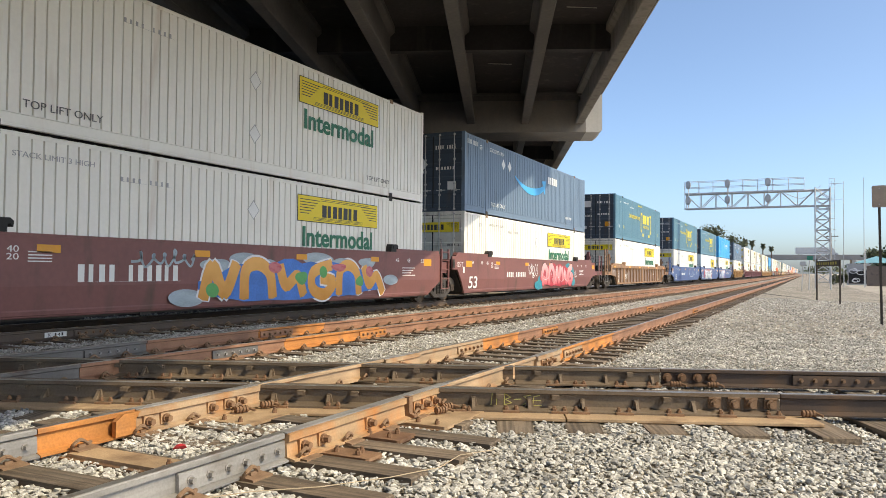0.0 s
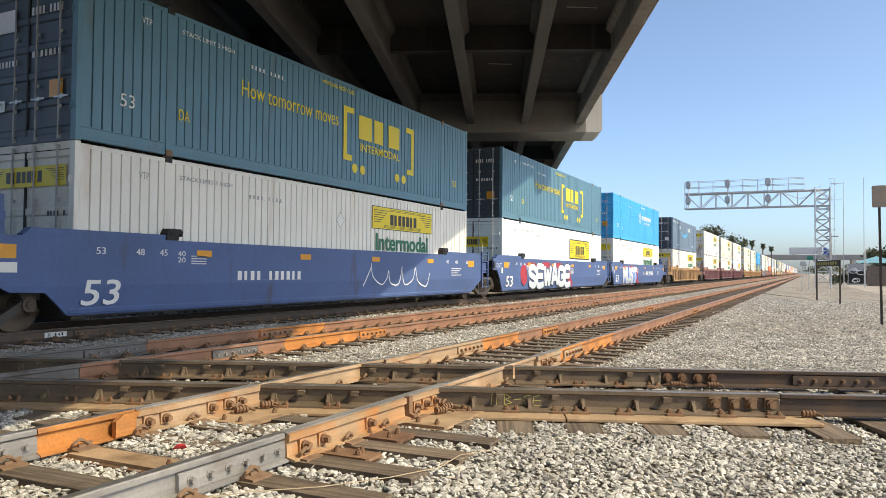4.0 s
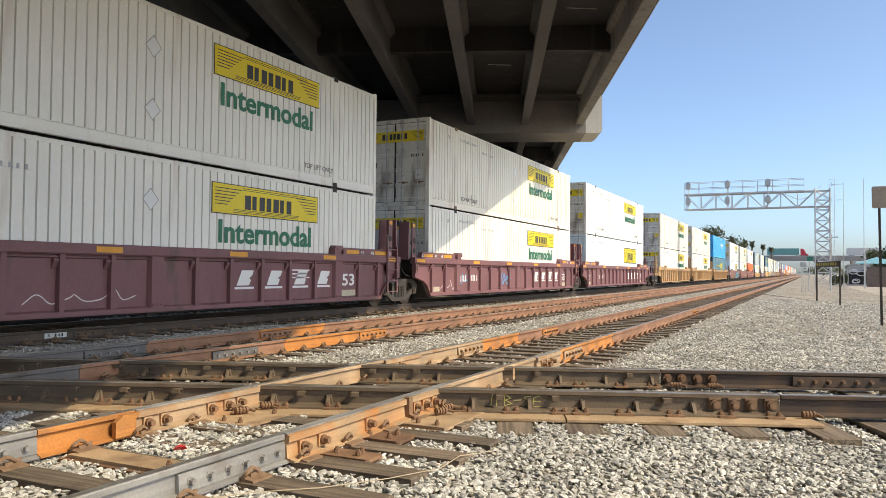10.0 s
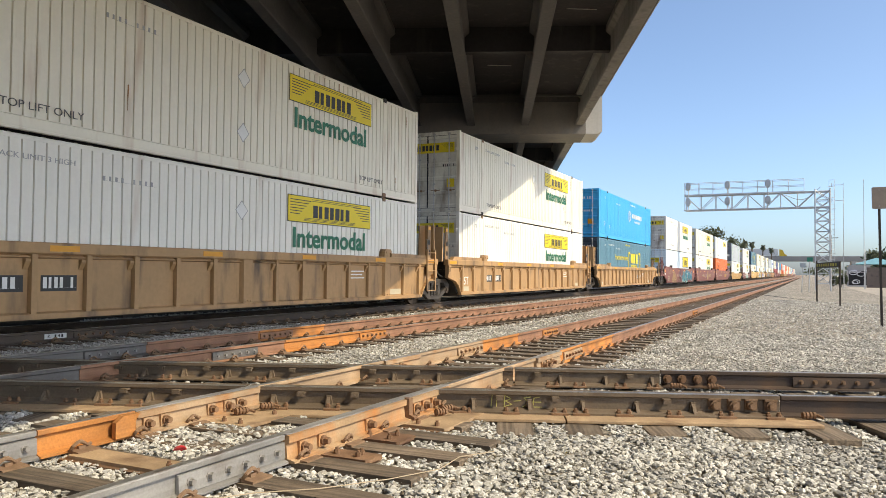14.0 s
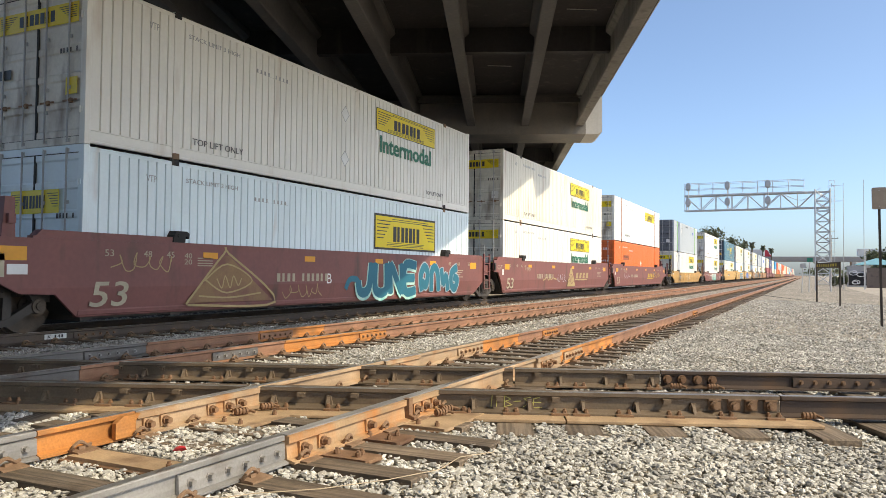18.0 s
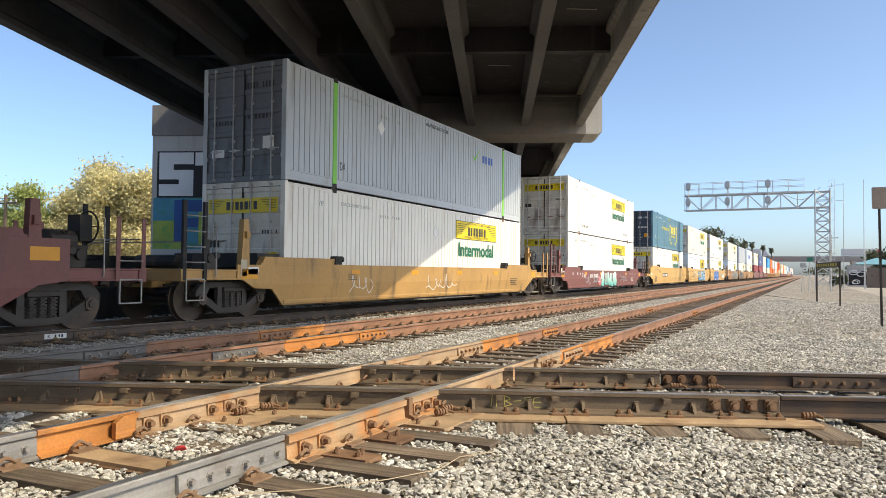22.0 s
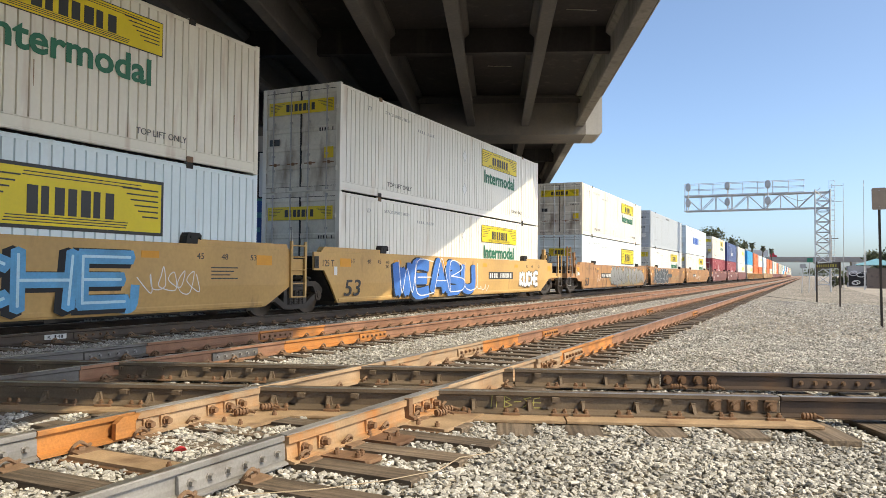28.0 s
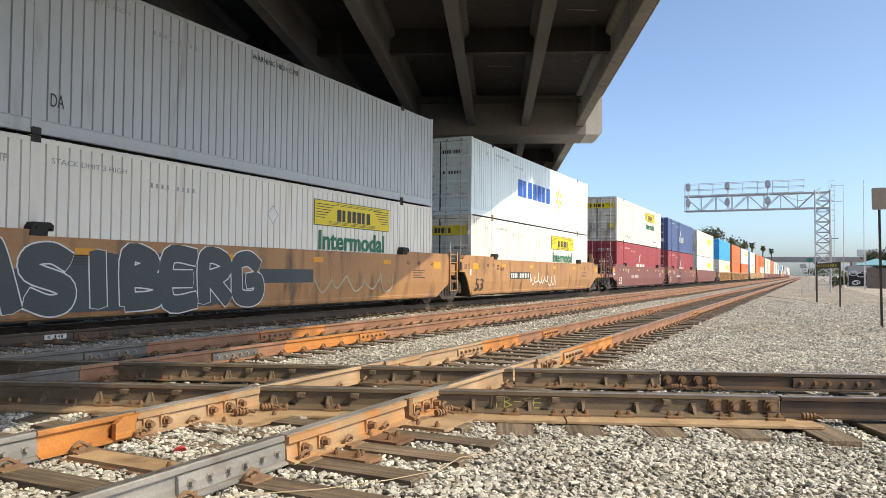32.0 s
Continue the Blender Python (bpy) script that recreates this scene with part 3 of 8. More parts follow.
def crossing():
    t = tagged(new("diamond_crossing"), "rusty steel diamond crossing where two railway lines meet", "track", "railway tracks", "structure")
    t.matrix_basis = CROSS
    CROSS_RUST = mat("crossing_steel", (0.205, 0.153, 0.105), 0.7, 0.15, 0.3, 1.4, 50, 0.25, (0.14, 0.092, 0.06), 0.4, grain=(22, 1.6, 22, 0.16))
    RAIL_TAIL = mat("blackened_rail", (0.075, 0.052, 0.04), 0.65, 0.2, 0.25, 1.1, 60, 0.2, (0.12, 0.07, 0.04), 0.45)
    for off, spans in ((0.0, ((-9.0, -1.76), (-1.76, -0.05), (-0.05, 3.1))), (-1.62, ((-9.01, -1.0), (-1.0, 0.78), (0.78, 2.41)))):
        for y0, y1 in spans:
            r = put("crossing_rail", shape("crossing_rail|%s" % y0, filler_bar, y0 + 0.012, y1 - 0.012), CROSS_RUST, t, "", Matrix.Translation((off, 0, 0)))
            put("rail_head", shape("crossing_head|%s" % y0, lambda bm: box(bm, -0.03, 0.034, y0 + 0.012, y1 - 0.012, -0.006, -0.0015)), STEEL_TOP, r, "worn shiny running surface")
            for name, build, material, spots in (("strap_lug", cap_shape, CROSS_RUST, LUGS[off]), ("brace", brace_shape, CROSS_RUST, BRACES[off]), ("chair", chair_shape, RUST_IRON, CHAIRS[off])):
                for k in spots:
                    if y0 < k < y1:
                        put(name, shape(name, build), material, r, "", Matrix.Translation((0, k, 0)))
            for k in (2.52, 2.69, 2.84, 3.01) if off == 0 and y0 < 2.5 < y1 else ():
                put("bolt_block", shape("bolt_block", block_shape), PLATE, r, "", Matrix.Translation((0, k, 0)))
        tail = 3.1 if off == 0 else 2.41
        r = put("rail", shape("rail|%s|%s" % (tail, 25), rail_piece, tail + 0.004, 25), RAIL_TAIL, t, "", Matrix.Translation((off, 0, 0)))
        put("rail_head", shape("rail_head|%s|%s" % (tail, 25), rail_head, tail + 0.004, 25), STEEL_TOP, r)
        for k in (2.48, 2.64, 2.81, 2.97) if off < 0 else ():
            put("bolt", shape("round_bolt", lambda bm: [wheel_disc(bm, (0.022, 0, -0.09), (1, 0, 0), 0.048, 0.03, 12), wheel_disc(bm, (0.05, 0, -0.09), (1, 0, 0), 0.028, 0.035, 6)]), RUST_IRON, r, "", Matrix.Translation((0, k, 0)))
        jb = put("joint_bar", shape("joint_bar", fishplate_shape), RAIL_TAIL if off else PLATE, t, "", Matrix.Translation((off, 4.30 if off else 8.2, 0)))
        for k in range(6):
            put("bolt", shape("bolt", bolt_shape), PLATE, jb, "", Matrix.Translation((0, -0.375 + 0.15 * k, 0)))
        for k in (2.55, 2.95) if off else (3.3,):
            put("spring_coil", shape("spring_coil", coil_shape), RUST_IRON, t, "", Matrix.Translation((off + 0.13, k, -0.15)))
    # long base plate in front of the near rail, and its ties
    bm = bmesh.new()
    for y0, y1 in ((-6.0, -1.62), (-1.60, 1.16), (1.175, 3.32)):
        prism(bm, [(-0.15, -0.214), (0.395, -0.214), (0.40, -0.209), (0.40, -0.190), (0.394, -0.186), (-0.15, -0.186)], "y", y0, y1)
    part("base_plate", bm, TAN_IRON, t)
    rng = random.Random(5)
    for y in CROSS_TIES:
        put("tie", shape("cross_tie", lambda bm: prism(bm, [(-2.0, -0.42), (0.80, -0.42), (0.80, -0.226), (0.78, -0.218), (0.4, -0.2165), (-2.0, -0.2155)], "y", -0.15, 0.15)), TIE, t, "",
            pose(rng.uniform(-0.08, 0.06), y, rng.uniform(-0.004, 0), 0, 0, rng.uniform(-3, 3)))
    return t


XING = crossing()
tag_paint = mat("tag_pale_yellow", (0.55, 0.50, 0.16), 0.7, 0, 0.15, 2, 20, 0.03)
for k, ctrl in enumerate(([(0, 0), (0.01, 0.1)], [(0.05, 0), (0.05, 0.1), (0.10, 0.08), (0.055, 0.05)], [(0.12, 0), (0.125, 0.1), (0.18, 0.07), (0.13, 0.05), (0.19, 0.02), (0.12, 0)],
                          [(0.21, 0.05), (0.27, 0.055)], [(0.36, 0.09), (0.30, 0.08), (0.35, 0.04), (0.29, 0.0)], [(0.44, 0.09), (0.39, 0.08), (0.38, 0.0), (0.46, 0.0)], [(0.38, 0.045), (0.45, 0.045)])):
    bm = bmesh.new()
    for a, c in zip(ctrl, ctrl[1:]):
        d = (Vector((*c, 0)) - Vector((*a, 0))).normalized() * 0.004
        n = Vector((-d.y, d.x, 0))
        bm.faces.new([bm.verts.new(Vector((*p, 0)) + e) for p, e in ((a, n - d), (a, -n - d), (c, -n + d), (c, n + d))])
    part("sprayed_line", bm, tag_paint, XING).matrix_basis = Matrix.Translation((0.0235, 0.52, -0.145)) @ SIDE

bm = bmesh.new()
bmesh.ops.create_icosphere(bm, subdivisions=1, radius=0.05)
for v in bm.verts:
    v.co = Vector((v.co.x * 1.2, v.co.y, v.co.z * 0.5)) * random.Random(v.index).uniform(0.35, 1.25)
scrap = tagged(part("litter", bm, mat("red_plastic", (0.55, 0.03, 0.04), 0.5, 0, 0.1, 3, 30, 0.05)), "small crumpled scrap of red plastic on the stones", "litter")
scrap.location = (8.49, -12.78, -0.168)
bm = bmesh.new()
pts = [(9.35, -13.75), (9.62, -13.35), (9.9, -13.1), (10.15, -12.75), (10.32, -12.4), (10.3, -12.05), (10.45, -11.8)]
ring = None
for i, p in enumerate(pts):
    d = (Vector(pts[min(i + 1, len(pts) - 1)]) - Vector(pts[max(i - 1, 0)])).normalized()
    nxt = [bm.verts.new((p[0] - d.y * 0.0038 * math.cos(a), p[1] + d.x * 0.0038 * math.cos(a), -0.178 + 0.0038 * math.sin(a))) for a in (0.4, 1.97, 3.54, 5.11)]
    for k in range(4) if ring else ():
        bm.faces.new((ring[k], ring[(k + 1) % 4], nxt[(k + 1) % 4], nxt[k]))
    ring = nxt
tagged(part("loose_wire", bm, mat("pale_wire", (0.42, 0.33, 0.22), 0.6, 0, 0.1, 3, 30, 0.05)), "loose pale wire lying over the ties", "wire")

# ---- the road bridge over the tracks ----
BQ = Matrix.Rotation(radians(21.97), 4, "Z")   # local x across the bridge, y along it
GIRDER_Z, GIRDER_TOP, DECK_TOP = 7.6, 8.92, 9.24


def girder_shape(bm, y0, y1):
    prism(bm, [(0.05, 0), (0.37, 0), (0.39, 0.02), (0.39, 0.16), (0.30, 0.26), (0.30, 0.98), (0.46, 1.12), (0.46, 1.30), (-0.02, 1.30), (-0.02, 1.12), (0.14, 0.98), (0.14, 0.26), (0.03, 0.16), (0.03, 0.02)], "y", y0, y1)


def bridge():
    b = tagged(new("road_bridge"), "grey concrete road bridge on girders and a broad pier", "bridge")
    b.matrix_basis = BQ
    for i in range(8):
        x = 8.72 - 2.40 * i
        # outer girder is coloured paler, for the light that reaches it
        put("girder", shape("girder", girder_shape, -60, 75), CONCRETE_SHADED if i else mat("lit_girder_concrete", (0.21, 0.20, 0.185), 0.9, 0, 0.25, 0.35, 9, 0.2, (0.11, 0.10, 0.09), 0.4, streak=0.9), b, "stained concrete girder", Matrix.Translation((x, 0, GIRDER_Z)))
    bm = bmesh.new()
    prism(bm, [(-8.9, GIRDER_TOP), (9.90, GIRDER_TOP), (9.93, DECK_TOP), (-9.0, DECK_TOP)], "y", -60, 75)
    part("deck", bm, DECK_SHADED, b, "concrete deck slab, shade of its underside in the colour")
    # lighter concrete than the deck, so that the rim looks sunlit
    bm = bmesh.new()
    prism(bm, [(9.905, GIRDER_TOP), (9.93, GIRDER_TOP), (10.07, DECK_TOP - 0.06), (10.07, DECK_TOP + 0.02), (9.935, DECK_TOP + 0.02)], "y", -60, 75)
    part("edge_beam", bm, CONCRETE, b, "pale concrete edge beam")
    # formwork ledges and a pipe between the outer girders, short of the pier
    for i in range(3):
        x = 8.72 - 2.40 * (i + 1)
        for y, z, h in ((11.6, 8.55, 0.05), (12.2, 8.45, 0.34)):
            bm = bmesh.new()
            box(bm, x + 0.315, x + 2.53, y, y + 0.08, z, z + h)
            part("ledge", bm, CONCRETE_SHADED, b)
    for i, y0, y1 in ((0, 2.0, 3.1), (0, 6.2, 8.6), (1, 5.0, 6.9), (1, 8.0, 9.3)):
        bm = bmesh.new()
        x = 8.72 - 2.40 * (i + 1)
        rod(bm, (x + 1.0, y0, GIRDER_TOP - 0.012), (x + 1.9, y0 + 0.12, GIRDER_TOP - 0.012), 0.012, 5)
        part("white_seep", bm, CONCRETE, b)
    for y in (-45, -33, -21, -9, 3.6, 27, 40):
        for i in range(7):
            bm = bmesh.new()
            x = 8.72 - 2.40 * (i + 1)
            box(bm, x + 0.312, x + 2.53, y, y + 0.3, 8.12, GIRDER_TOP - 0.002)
            part("cross_beam", bm, DECK_SHADED, b)
    # cap in two colours: dark for the shade, pale where sun falls
    bm = bmesh.new()
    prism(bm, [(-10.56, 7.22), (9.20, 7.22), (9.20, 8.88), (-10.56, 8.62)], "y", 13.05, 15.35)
    part("pier_cap", bm, mat("shaded_cap_concrete", (0.19, 0.18, 0.17), 0.9, 0, 0.14, 0.3, 12, 0.2, (0.22, 0.2, 0.175), 0.45, streak=0.6), b, "concrete cap beam of the pier, darkened for shade")
    bm = bmesh.new()
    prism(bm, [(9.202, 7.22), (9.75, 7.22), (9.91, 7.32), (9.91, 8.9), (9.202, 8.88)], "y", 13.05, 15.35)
    part("cap_end", bm, CONCRETE, b, "end of the cap beam, coloured pale to look sunlit")
    bm = bmesh.new()
    prism(bm, [(-10.54, -0.5), (0.4, -0.5), (0.4, 3.2), (2.0, 7.218), (-10.54, 7.218)], "y", 13.12, 15.28)
    pier = part("pier_wall", bm, CONCRETE, b, "concrete pier wall covered with painted graffiti")
    # added wall that keeps the gap beside the pier dark
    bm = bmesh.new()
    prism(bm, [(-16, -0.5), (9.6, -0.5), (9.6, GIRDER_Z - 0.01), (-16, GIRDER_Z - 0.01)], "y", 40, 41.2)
    part("abutment", bm, DECK_SHADED, b, "added dark backing wall under the bridge")
    return b, pier


BRIDGE, PIER = bridge()
PAINT_W = mat("graffiti_white", (0.72, 0.73, 0.74), 0.7, 0, 0.08, 0.8, 20, 0.05)
PAINT_K = mat("graffiti_black", (0.014, 0.014, 0.016), 0.7, 0, 0.2, 0.8, 20, 0.05)
PAINT_B = mat("graffiti_blue", (0.02, 0.09, 0.30), 0.65, 0, 0.2, 0.7, 20, 0.05)
PAINT_T = mat("graffiti_teal", (0.05, 0.27, 0.38), 0.65, 0, 0.3, 0.6, 20, 0.05, (0.05, 0.25, 0.10), 0.45)
PAINT_Y = mat("graffiti_yellow", (0.36, 0.46, 0.08), 0.65, 0, 0.25, 0.7, 20, 0.05, (0.12, 0.35, 0.08), 0.45)


G_SKY = mat("graffiti_sky_blue", (0.10, 0.34, 0.55), 0.65, 0, 0.2, 0.7, 20, 0.05)


def low_wall():
    """A low black wall, added to make the gaps between and under the cars dark."""
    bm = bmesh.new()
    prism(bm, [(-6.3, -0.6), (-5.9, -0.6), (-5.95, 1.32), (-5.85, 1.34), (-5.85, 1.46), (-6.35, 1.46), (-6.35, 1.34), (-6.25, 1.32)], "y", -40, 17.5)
    tagged(part("retaining_wall", bm, mat("backdrop_black", (0.045, 0.043, 0.042), 0.9, 0, 0.3, 0.5, 12, 0.2, (0.09, 0.08, 0.07), 0.3, streak=0.8)), "low sooty concrete wall behind the railway", "wall", "", "structure")


low_wall()


def wall_graffiti():
    """Two big painted words on the pier wall: white block letters on black, blue letters on yellow and green."""
    f = 13.12
    def panel(x0, x1, z0, z1, material, out):
        bm = bmesh.new()
        box(bm, x0, x1, f - out, f - out + 0.003, z0, z1)
        part("painted_field", bm, material, PIER)
    panel(-10.3, -2.35, 4.36, 6.50, PAINT_K, 0.004)
    panel(-10.45, -1.4, 2.0, 4.36, PAINT_T, 0.004)
    panel(-10.45, -9.0, 2.0, 3.3, PAINT_Y, 0.008)
    panel(-8.3, -6.6, 2.2, 4.2, PAINT_Y, 0.008)
    panel(-4.6, -3.2, 2.4, 4.30, PAINT_Y, 0.008)
    blocks = {"S": ((0, 0.73, 1, 1), (0, 0.60, 0.42, 0.73), (0, 0.38, 1, 0.60), (0.58, 0.27, 1, 0.38), (0, 0, 1, 0.27)),
              "T": ((0, 0.70, 1, 1), (0.28, 0, 0.74, 0.70)), "A": ((0, 0, 0.34, 0.76), (0.66, 0, 1, 0.76), (0, 0.76, 1, 1), (0.34, 0.26, 0.66, 0.50)),
              "C": ((0, 0.27, 0.42, 0.74), (0, 0.74, 1, 1), (0, 0, 1, 0.27)), "K": ((0, 0, 0.38, 1),),
              "F": ((0, 0, 0.36, 1), (0.36, 0.73, 1, 1), (0.36, 0.36, 0.82, 0.58)), "U": ((0, 0, 0.34, 1), (0.66, 0, 1, 1), (0.34, 0, 0.66, 0.28)),
              "E": ((0, 0, 0.36, 1), (0.36, 0.75, 1, 1), (0.36, 0.40, 0.82, 0.60), (0.36, 0, 1, 0.25))}
    for ch, x, z, w, h, material in (("S", -10.2, 4.44, 1.62, 2.0, PAINT_W), ("T", -8.5, 4.44, 1.5, 2.0, PAINT_W), ("A", -6.95, 4.44, 1.35, 2.0, PAINT_W), ("C", -5.5, 4.44, 1.35, 2.0, PAINT_W), ("K", -4.0, 4.44, 1.5, 2.0, PAINT_W),
                                     ("F", -9.45, 2.3, 1.4, 1.95, PAINT_B), ("U", -7.9, 2.3, 1.5, 1.95, PAINT_B), ("S", -6.2, 2.3, 1.35, 1.95, PAINT_B), ("E", -4.6, 2.3, 1.3, 1.95, PAINT_B)):
        bm = bmesh.new()
        for x0, z0, x1, z1 in blocks[ch]:
            box(bm, x + x0 * w, x + x1 * w, f - 0.014, f - 0.011, z + z0 * h, z + z1 * h)
        if ch == "K":
            prism(bm, [(x + u * w, z + v * h) for u, v in ((0.385, 0.36), (0.70, 0), (1.06, 0), (0.64, 0.52), (1.02, 1), (0.68, 1), (0.385, 0.62))], "y", f - 0.014, f - 0.011)
        part("painted_letter", bm, material, PIER)
    panel(-1.35, 0.35, 1.2, 3.6, mat("graffiti_smoke", (0.07, 0.075, 0.085), 0.7, 0, 0.4, 0.8, 20, 0.05), 0.004)
    for k, ch in enumerate("CTE"):
        me, fit = fit_text(ch, 0.36, 0.62, 0.01)
        put("painted_letter", me, PAINT_K, PIER, "", Matrix.Translation((-2.35 + 0.46 * k, f - 0.012, 5.0)) @ DOORWAY @ fit)
    # a jagged winged shape, black with sky blue fields
    outer = [(-1.05, 4.95), (-0.75, 5.25), (-0.35, 5.15), (0.10, 5.45), (0.45, 5.30), (0.95, 5.60), (1.12, 5.05), (0.85, 4.55), (0.80, 4.05), (0.50, 3.75), (0.15, 4.0), (-0.25, 3.65), (-0.45, 4.2), (-0.80, 4.35)]
    bm = bmesh.new()
    prism(bm, outer, "y", f - 0.010, f - 0.007)
    part("painted_shape", bm, PAINT_K, PIER)
    for pts in ([(-0.9, 4.92), (-0.7, 5.12), (-0.4, 5.0), (-0.45, 4.5), (-0.72, 4.5)], [(-0.3, 5.02), (0.05, 5.28), (0.15, 4.6), (-0.15, 4.0), (-0.36, 4.3)], [(0.2, 5.2), (0.42, 5.15), (0.5, 4.5), (0.3, 4.05), (0.16, 4.2)],
                [(0.5, 5.2), (0.88, 5.42), (0.98, 5.02), (0.74, 4.6), (0.56, 4.6)], [(0.5, 4.4), (0.7, 4.45), (0.68, 4.1), (0.5, 3.95)]):
        bm = bmesh.new()
        prism(bm, pts, "y", f - 0.014, f - 0.011)
        part("painted_shape", bm, G_SKY, PIER)
    rng = random.Random(8)
    for k in range(6):
        bm = bmesh.new()
        x, z, a, prev = rng.uniform(-1.1, -0.2), rng.uniform(1.6, 2.9), rng.uniform(0, 6), None
        turn = rng.choice((-1, 1)) * rng.uniform(0.4, 0.8)
        for i in range(11):
            x, z = min(0.2, max(-1.2, x + 0.14 * math.cos(a))), min(3.3, max(1.4, z + 0.16 * math.sin(a)))
            a += turn * (1 if i % 5 else -2)
            cur = [bm.verts.new((x + e * 0.03 * math.sin(a), f - 0.006 - 0.0008 * k, z - e * 0.03 * math.cos(a))) for e in (-1, 1)]
            if prev:
                bm.faces.new((prev[0], cur[0], cur[1], prev[1]))
            prev = cur
        part("painted_stroke", bm, (PAINT_B, PAINT_W, G_SKY)[k % 3], PIER)


wall_graffiti()

# ---- the freight train ----
L53, HALF, HIGH = 16.154, 1.295, 2.896


def col_mat(name, col, dirt=(0.2, 0.15, 0.1), amt=0.12, rough=0.45):
    return mat(name, col, rough, 0, 0.05, 0.5, 14, 0.03, dirt, amt, streak=0.85)


C_WHITE = col_mat("container_white", (0.81, 0.79, 0.725), (0.58, 0.49, 0.40), 0.22)
C_CREAM = col_mat("container_aged_white", (0.81, 0.765, 0.65), (0.52, 0.38, 0.28), 0.27)
C_COOL = col_mat("container_cool_white", (0.74, 0.85, 0.89), (0.5, 0.42, 0.38), 0.12)
C_PLAIN = col_mat("container_soft_white", (0.86, 0.88, 0.86), (0.5, 0.42, 0.36), 0.12)
C_NAVY = col_mat("container_navy", (0.136, 0.2, 0.28), (0.09, 0.09, 0.09), 0.2)
C_SLATE = col_mat("container_slate_blue", (0.09, 0.215, 0.29), (0.09, 0.11, 0.11), 0.2)
C_SKY = col_mat("container_bright_blue", (0.03, 0.39, 0.77), (0.04, 0.17, 0.32), 0.25)
C_GREY = col_mat("container_grey", (0.47, 0.51, 0.545), (0.24, 0.23, 0.21), 0.2)
C_ORANGE = col_mat("container_orange", (0.82, 0.17, 0.035), (0.45, 0.10, 0.03), 0.15)
C_RED = col_mat("container_dark_red", (0.364, 0.0585, 0.065), (0.15, 0.05, 0.04), 0.25)
C_INDIGO = col_mat("container_indigo", (0.07, 0.112, 0.266), (0.10, 0.10, 0.11), 0.2)
C_LETTER = mat("decal_yellow", (0.80, 0.62, 0.02), 0.45, 0, 0.06, 1, 20, 0.03)
C_GREEN = mat("decal_green", (0.015, 0.16, 0.085), 0.5, 0, 0.08, 1, 20, 0.03)
C_INK = mat("decal_black", (0.03, 0.03, 0.03), 0.5, 0, 0.1, 1, 20, 0.03)
C_PALE = mat("decal_white", (0.78, 0.78, 0.76), 0.5, 0, 0.06, 1, 20, 0.03)
C_AZURE = mat("decal_azure", (0.05, 0.40, 0.75), 0.5, 0, 0.06, 1, 20, 0.03)
C_ROYAL = mat("decal_royal_blue", (0.01, 0.10, 0.48), 0.5, 0, 0.06, 1, 20, 0.03)
C_AMBER = mat("reflector_amber", (0.75, 0.33, 0.02), 0.4, 0, 0.08, 2, 20, 0.03)
C_GASKET = mat("door_gasket", (0.03, 0.03, 0.03), 0.8, 0, 0.1, 2, 20, 0.05)
C_ROD = mat("lock_rod_zinc", (0.45, 0.45, 0.44), 0.45, 0.6, 0.12, 2, 30, 0.05, RUST, 0.15)


def ribbed_wall(bm, pitch, depth, flat):
    """A pressed steel side wall: flat ridges with narrow troughs between them."""
    y, zs = 0.12, (0.25, HIGH - 0.10)
    pts = [(0.0, 0.09)]
    while y < L53 - 0.2:
        a = pitch * flat
        s = (pitch - a) / 3
        pts += [(0.0, y + a), (-depth, y + a + s), (-depth, y + a + 2 * s), (0.0, y + pitch)]
        y += pitch
    pts = [p for p in pts if p[1] < L53 - 0.09] + [(0.0, L53 - 0.09)]
    lo, hi = [bm.verts.new((HALF - 0.012 + x, yy, zs[0])) for x, yy in pts], [bm.verts.new((HALF - 0.012 + x, yy, zs[1])) for x, yy in pts]
    for i in range(len(pts) - 1):
        bm.faces.new((lo[i], lo[i + 1], hi[i + 1], hi[i]))


def bottom_rail(bm):
    prism(bm, [(HALF - 0.10, 0.022), (HALF - 0.004, 0.022), (HALF - 0.004, 0.056), (HALF - 0.017, 0.066), (HALF - 0.017, 0.235), (HALF - 0.004, 0.242), (HALF - 0.004, 0.256), (HALF - 0.03, 0.264), (HALF - 0.10, 0.264)], "y", 0.05, L53 - 0.05)


def top_rail(bm):
    prism(bm, [(HALF - 0.08, HIGH - 0.11), (HALF - 0.004, HIGH - 0.11), (HALF - 0.004, HIGH - 0.05), (HALF - 0.02, HIGH - 0.03), (HALF - 0.08, HIGH - 0.03)], "y", 0.05, L53 - 0.05)


def corner_post(bm):
    prism(bm, [(HALF - 0.13, 0.0), (HALF, 0.0), (HALF, 0.10), (HALF - 0.02, 0.13), (HALF - 0.13, 0.13)], "z", 0.0, HIGH)


def lift_post(bm):
    box(bm, HALF - 0.06, HALF + 0.004, -0.085, 0.085, 0.002, HIGH - 0.002)


def casting(bm):
    prism(bm, [(-0.085, 0), (0.085, 0), (0.085, 0.105), (0.06, 0.118), (-0.06, 0.118), (-0.085, 0.105)], "x", HALF - 0.10, HALF + 0.012)


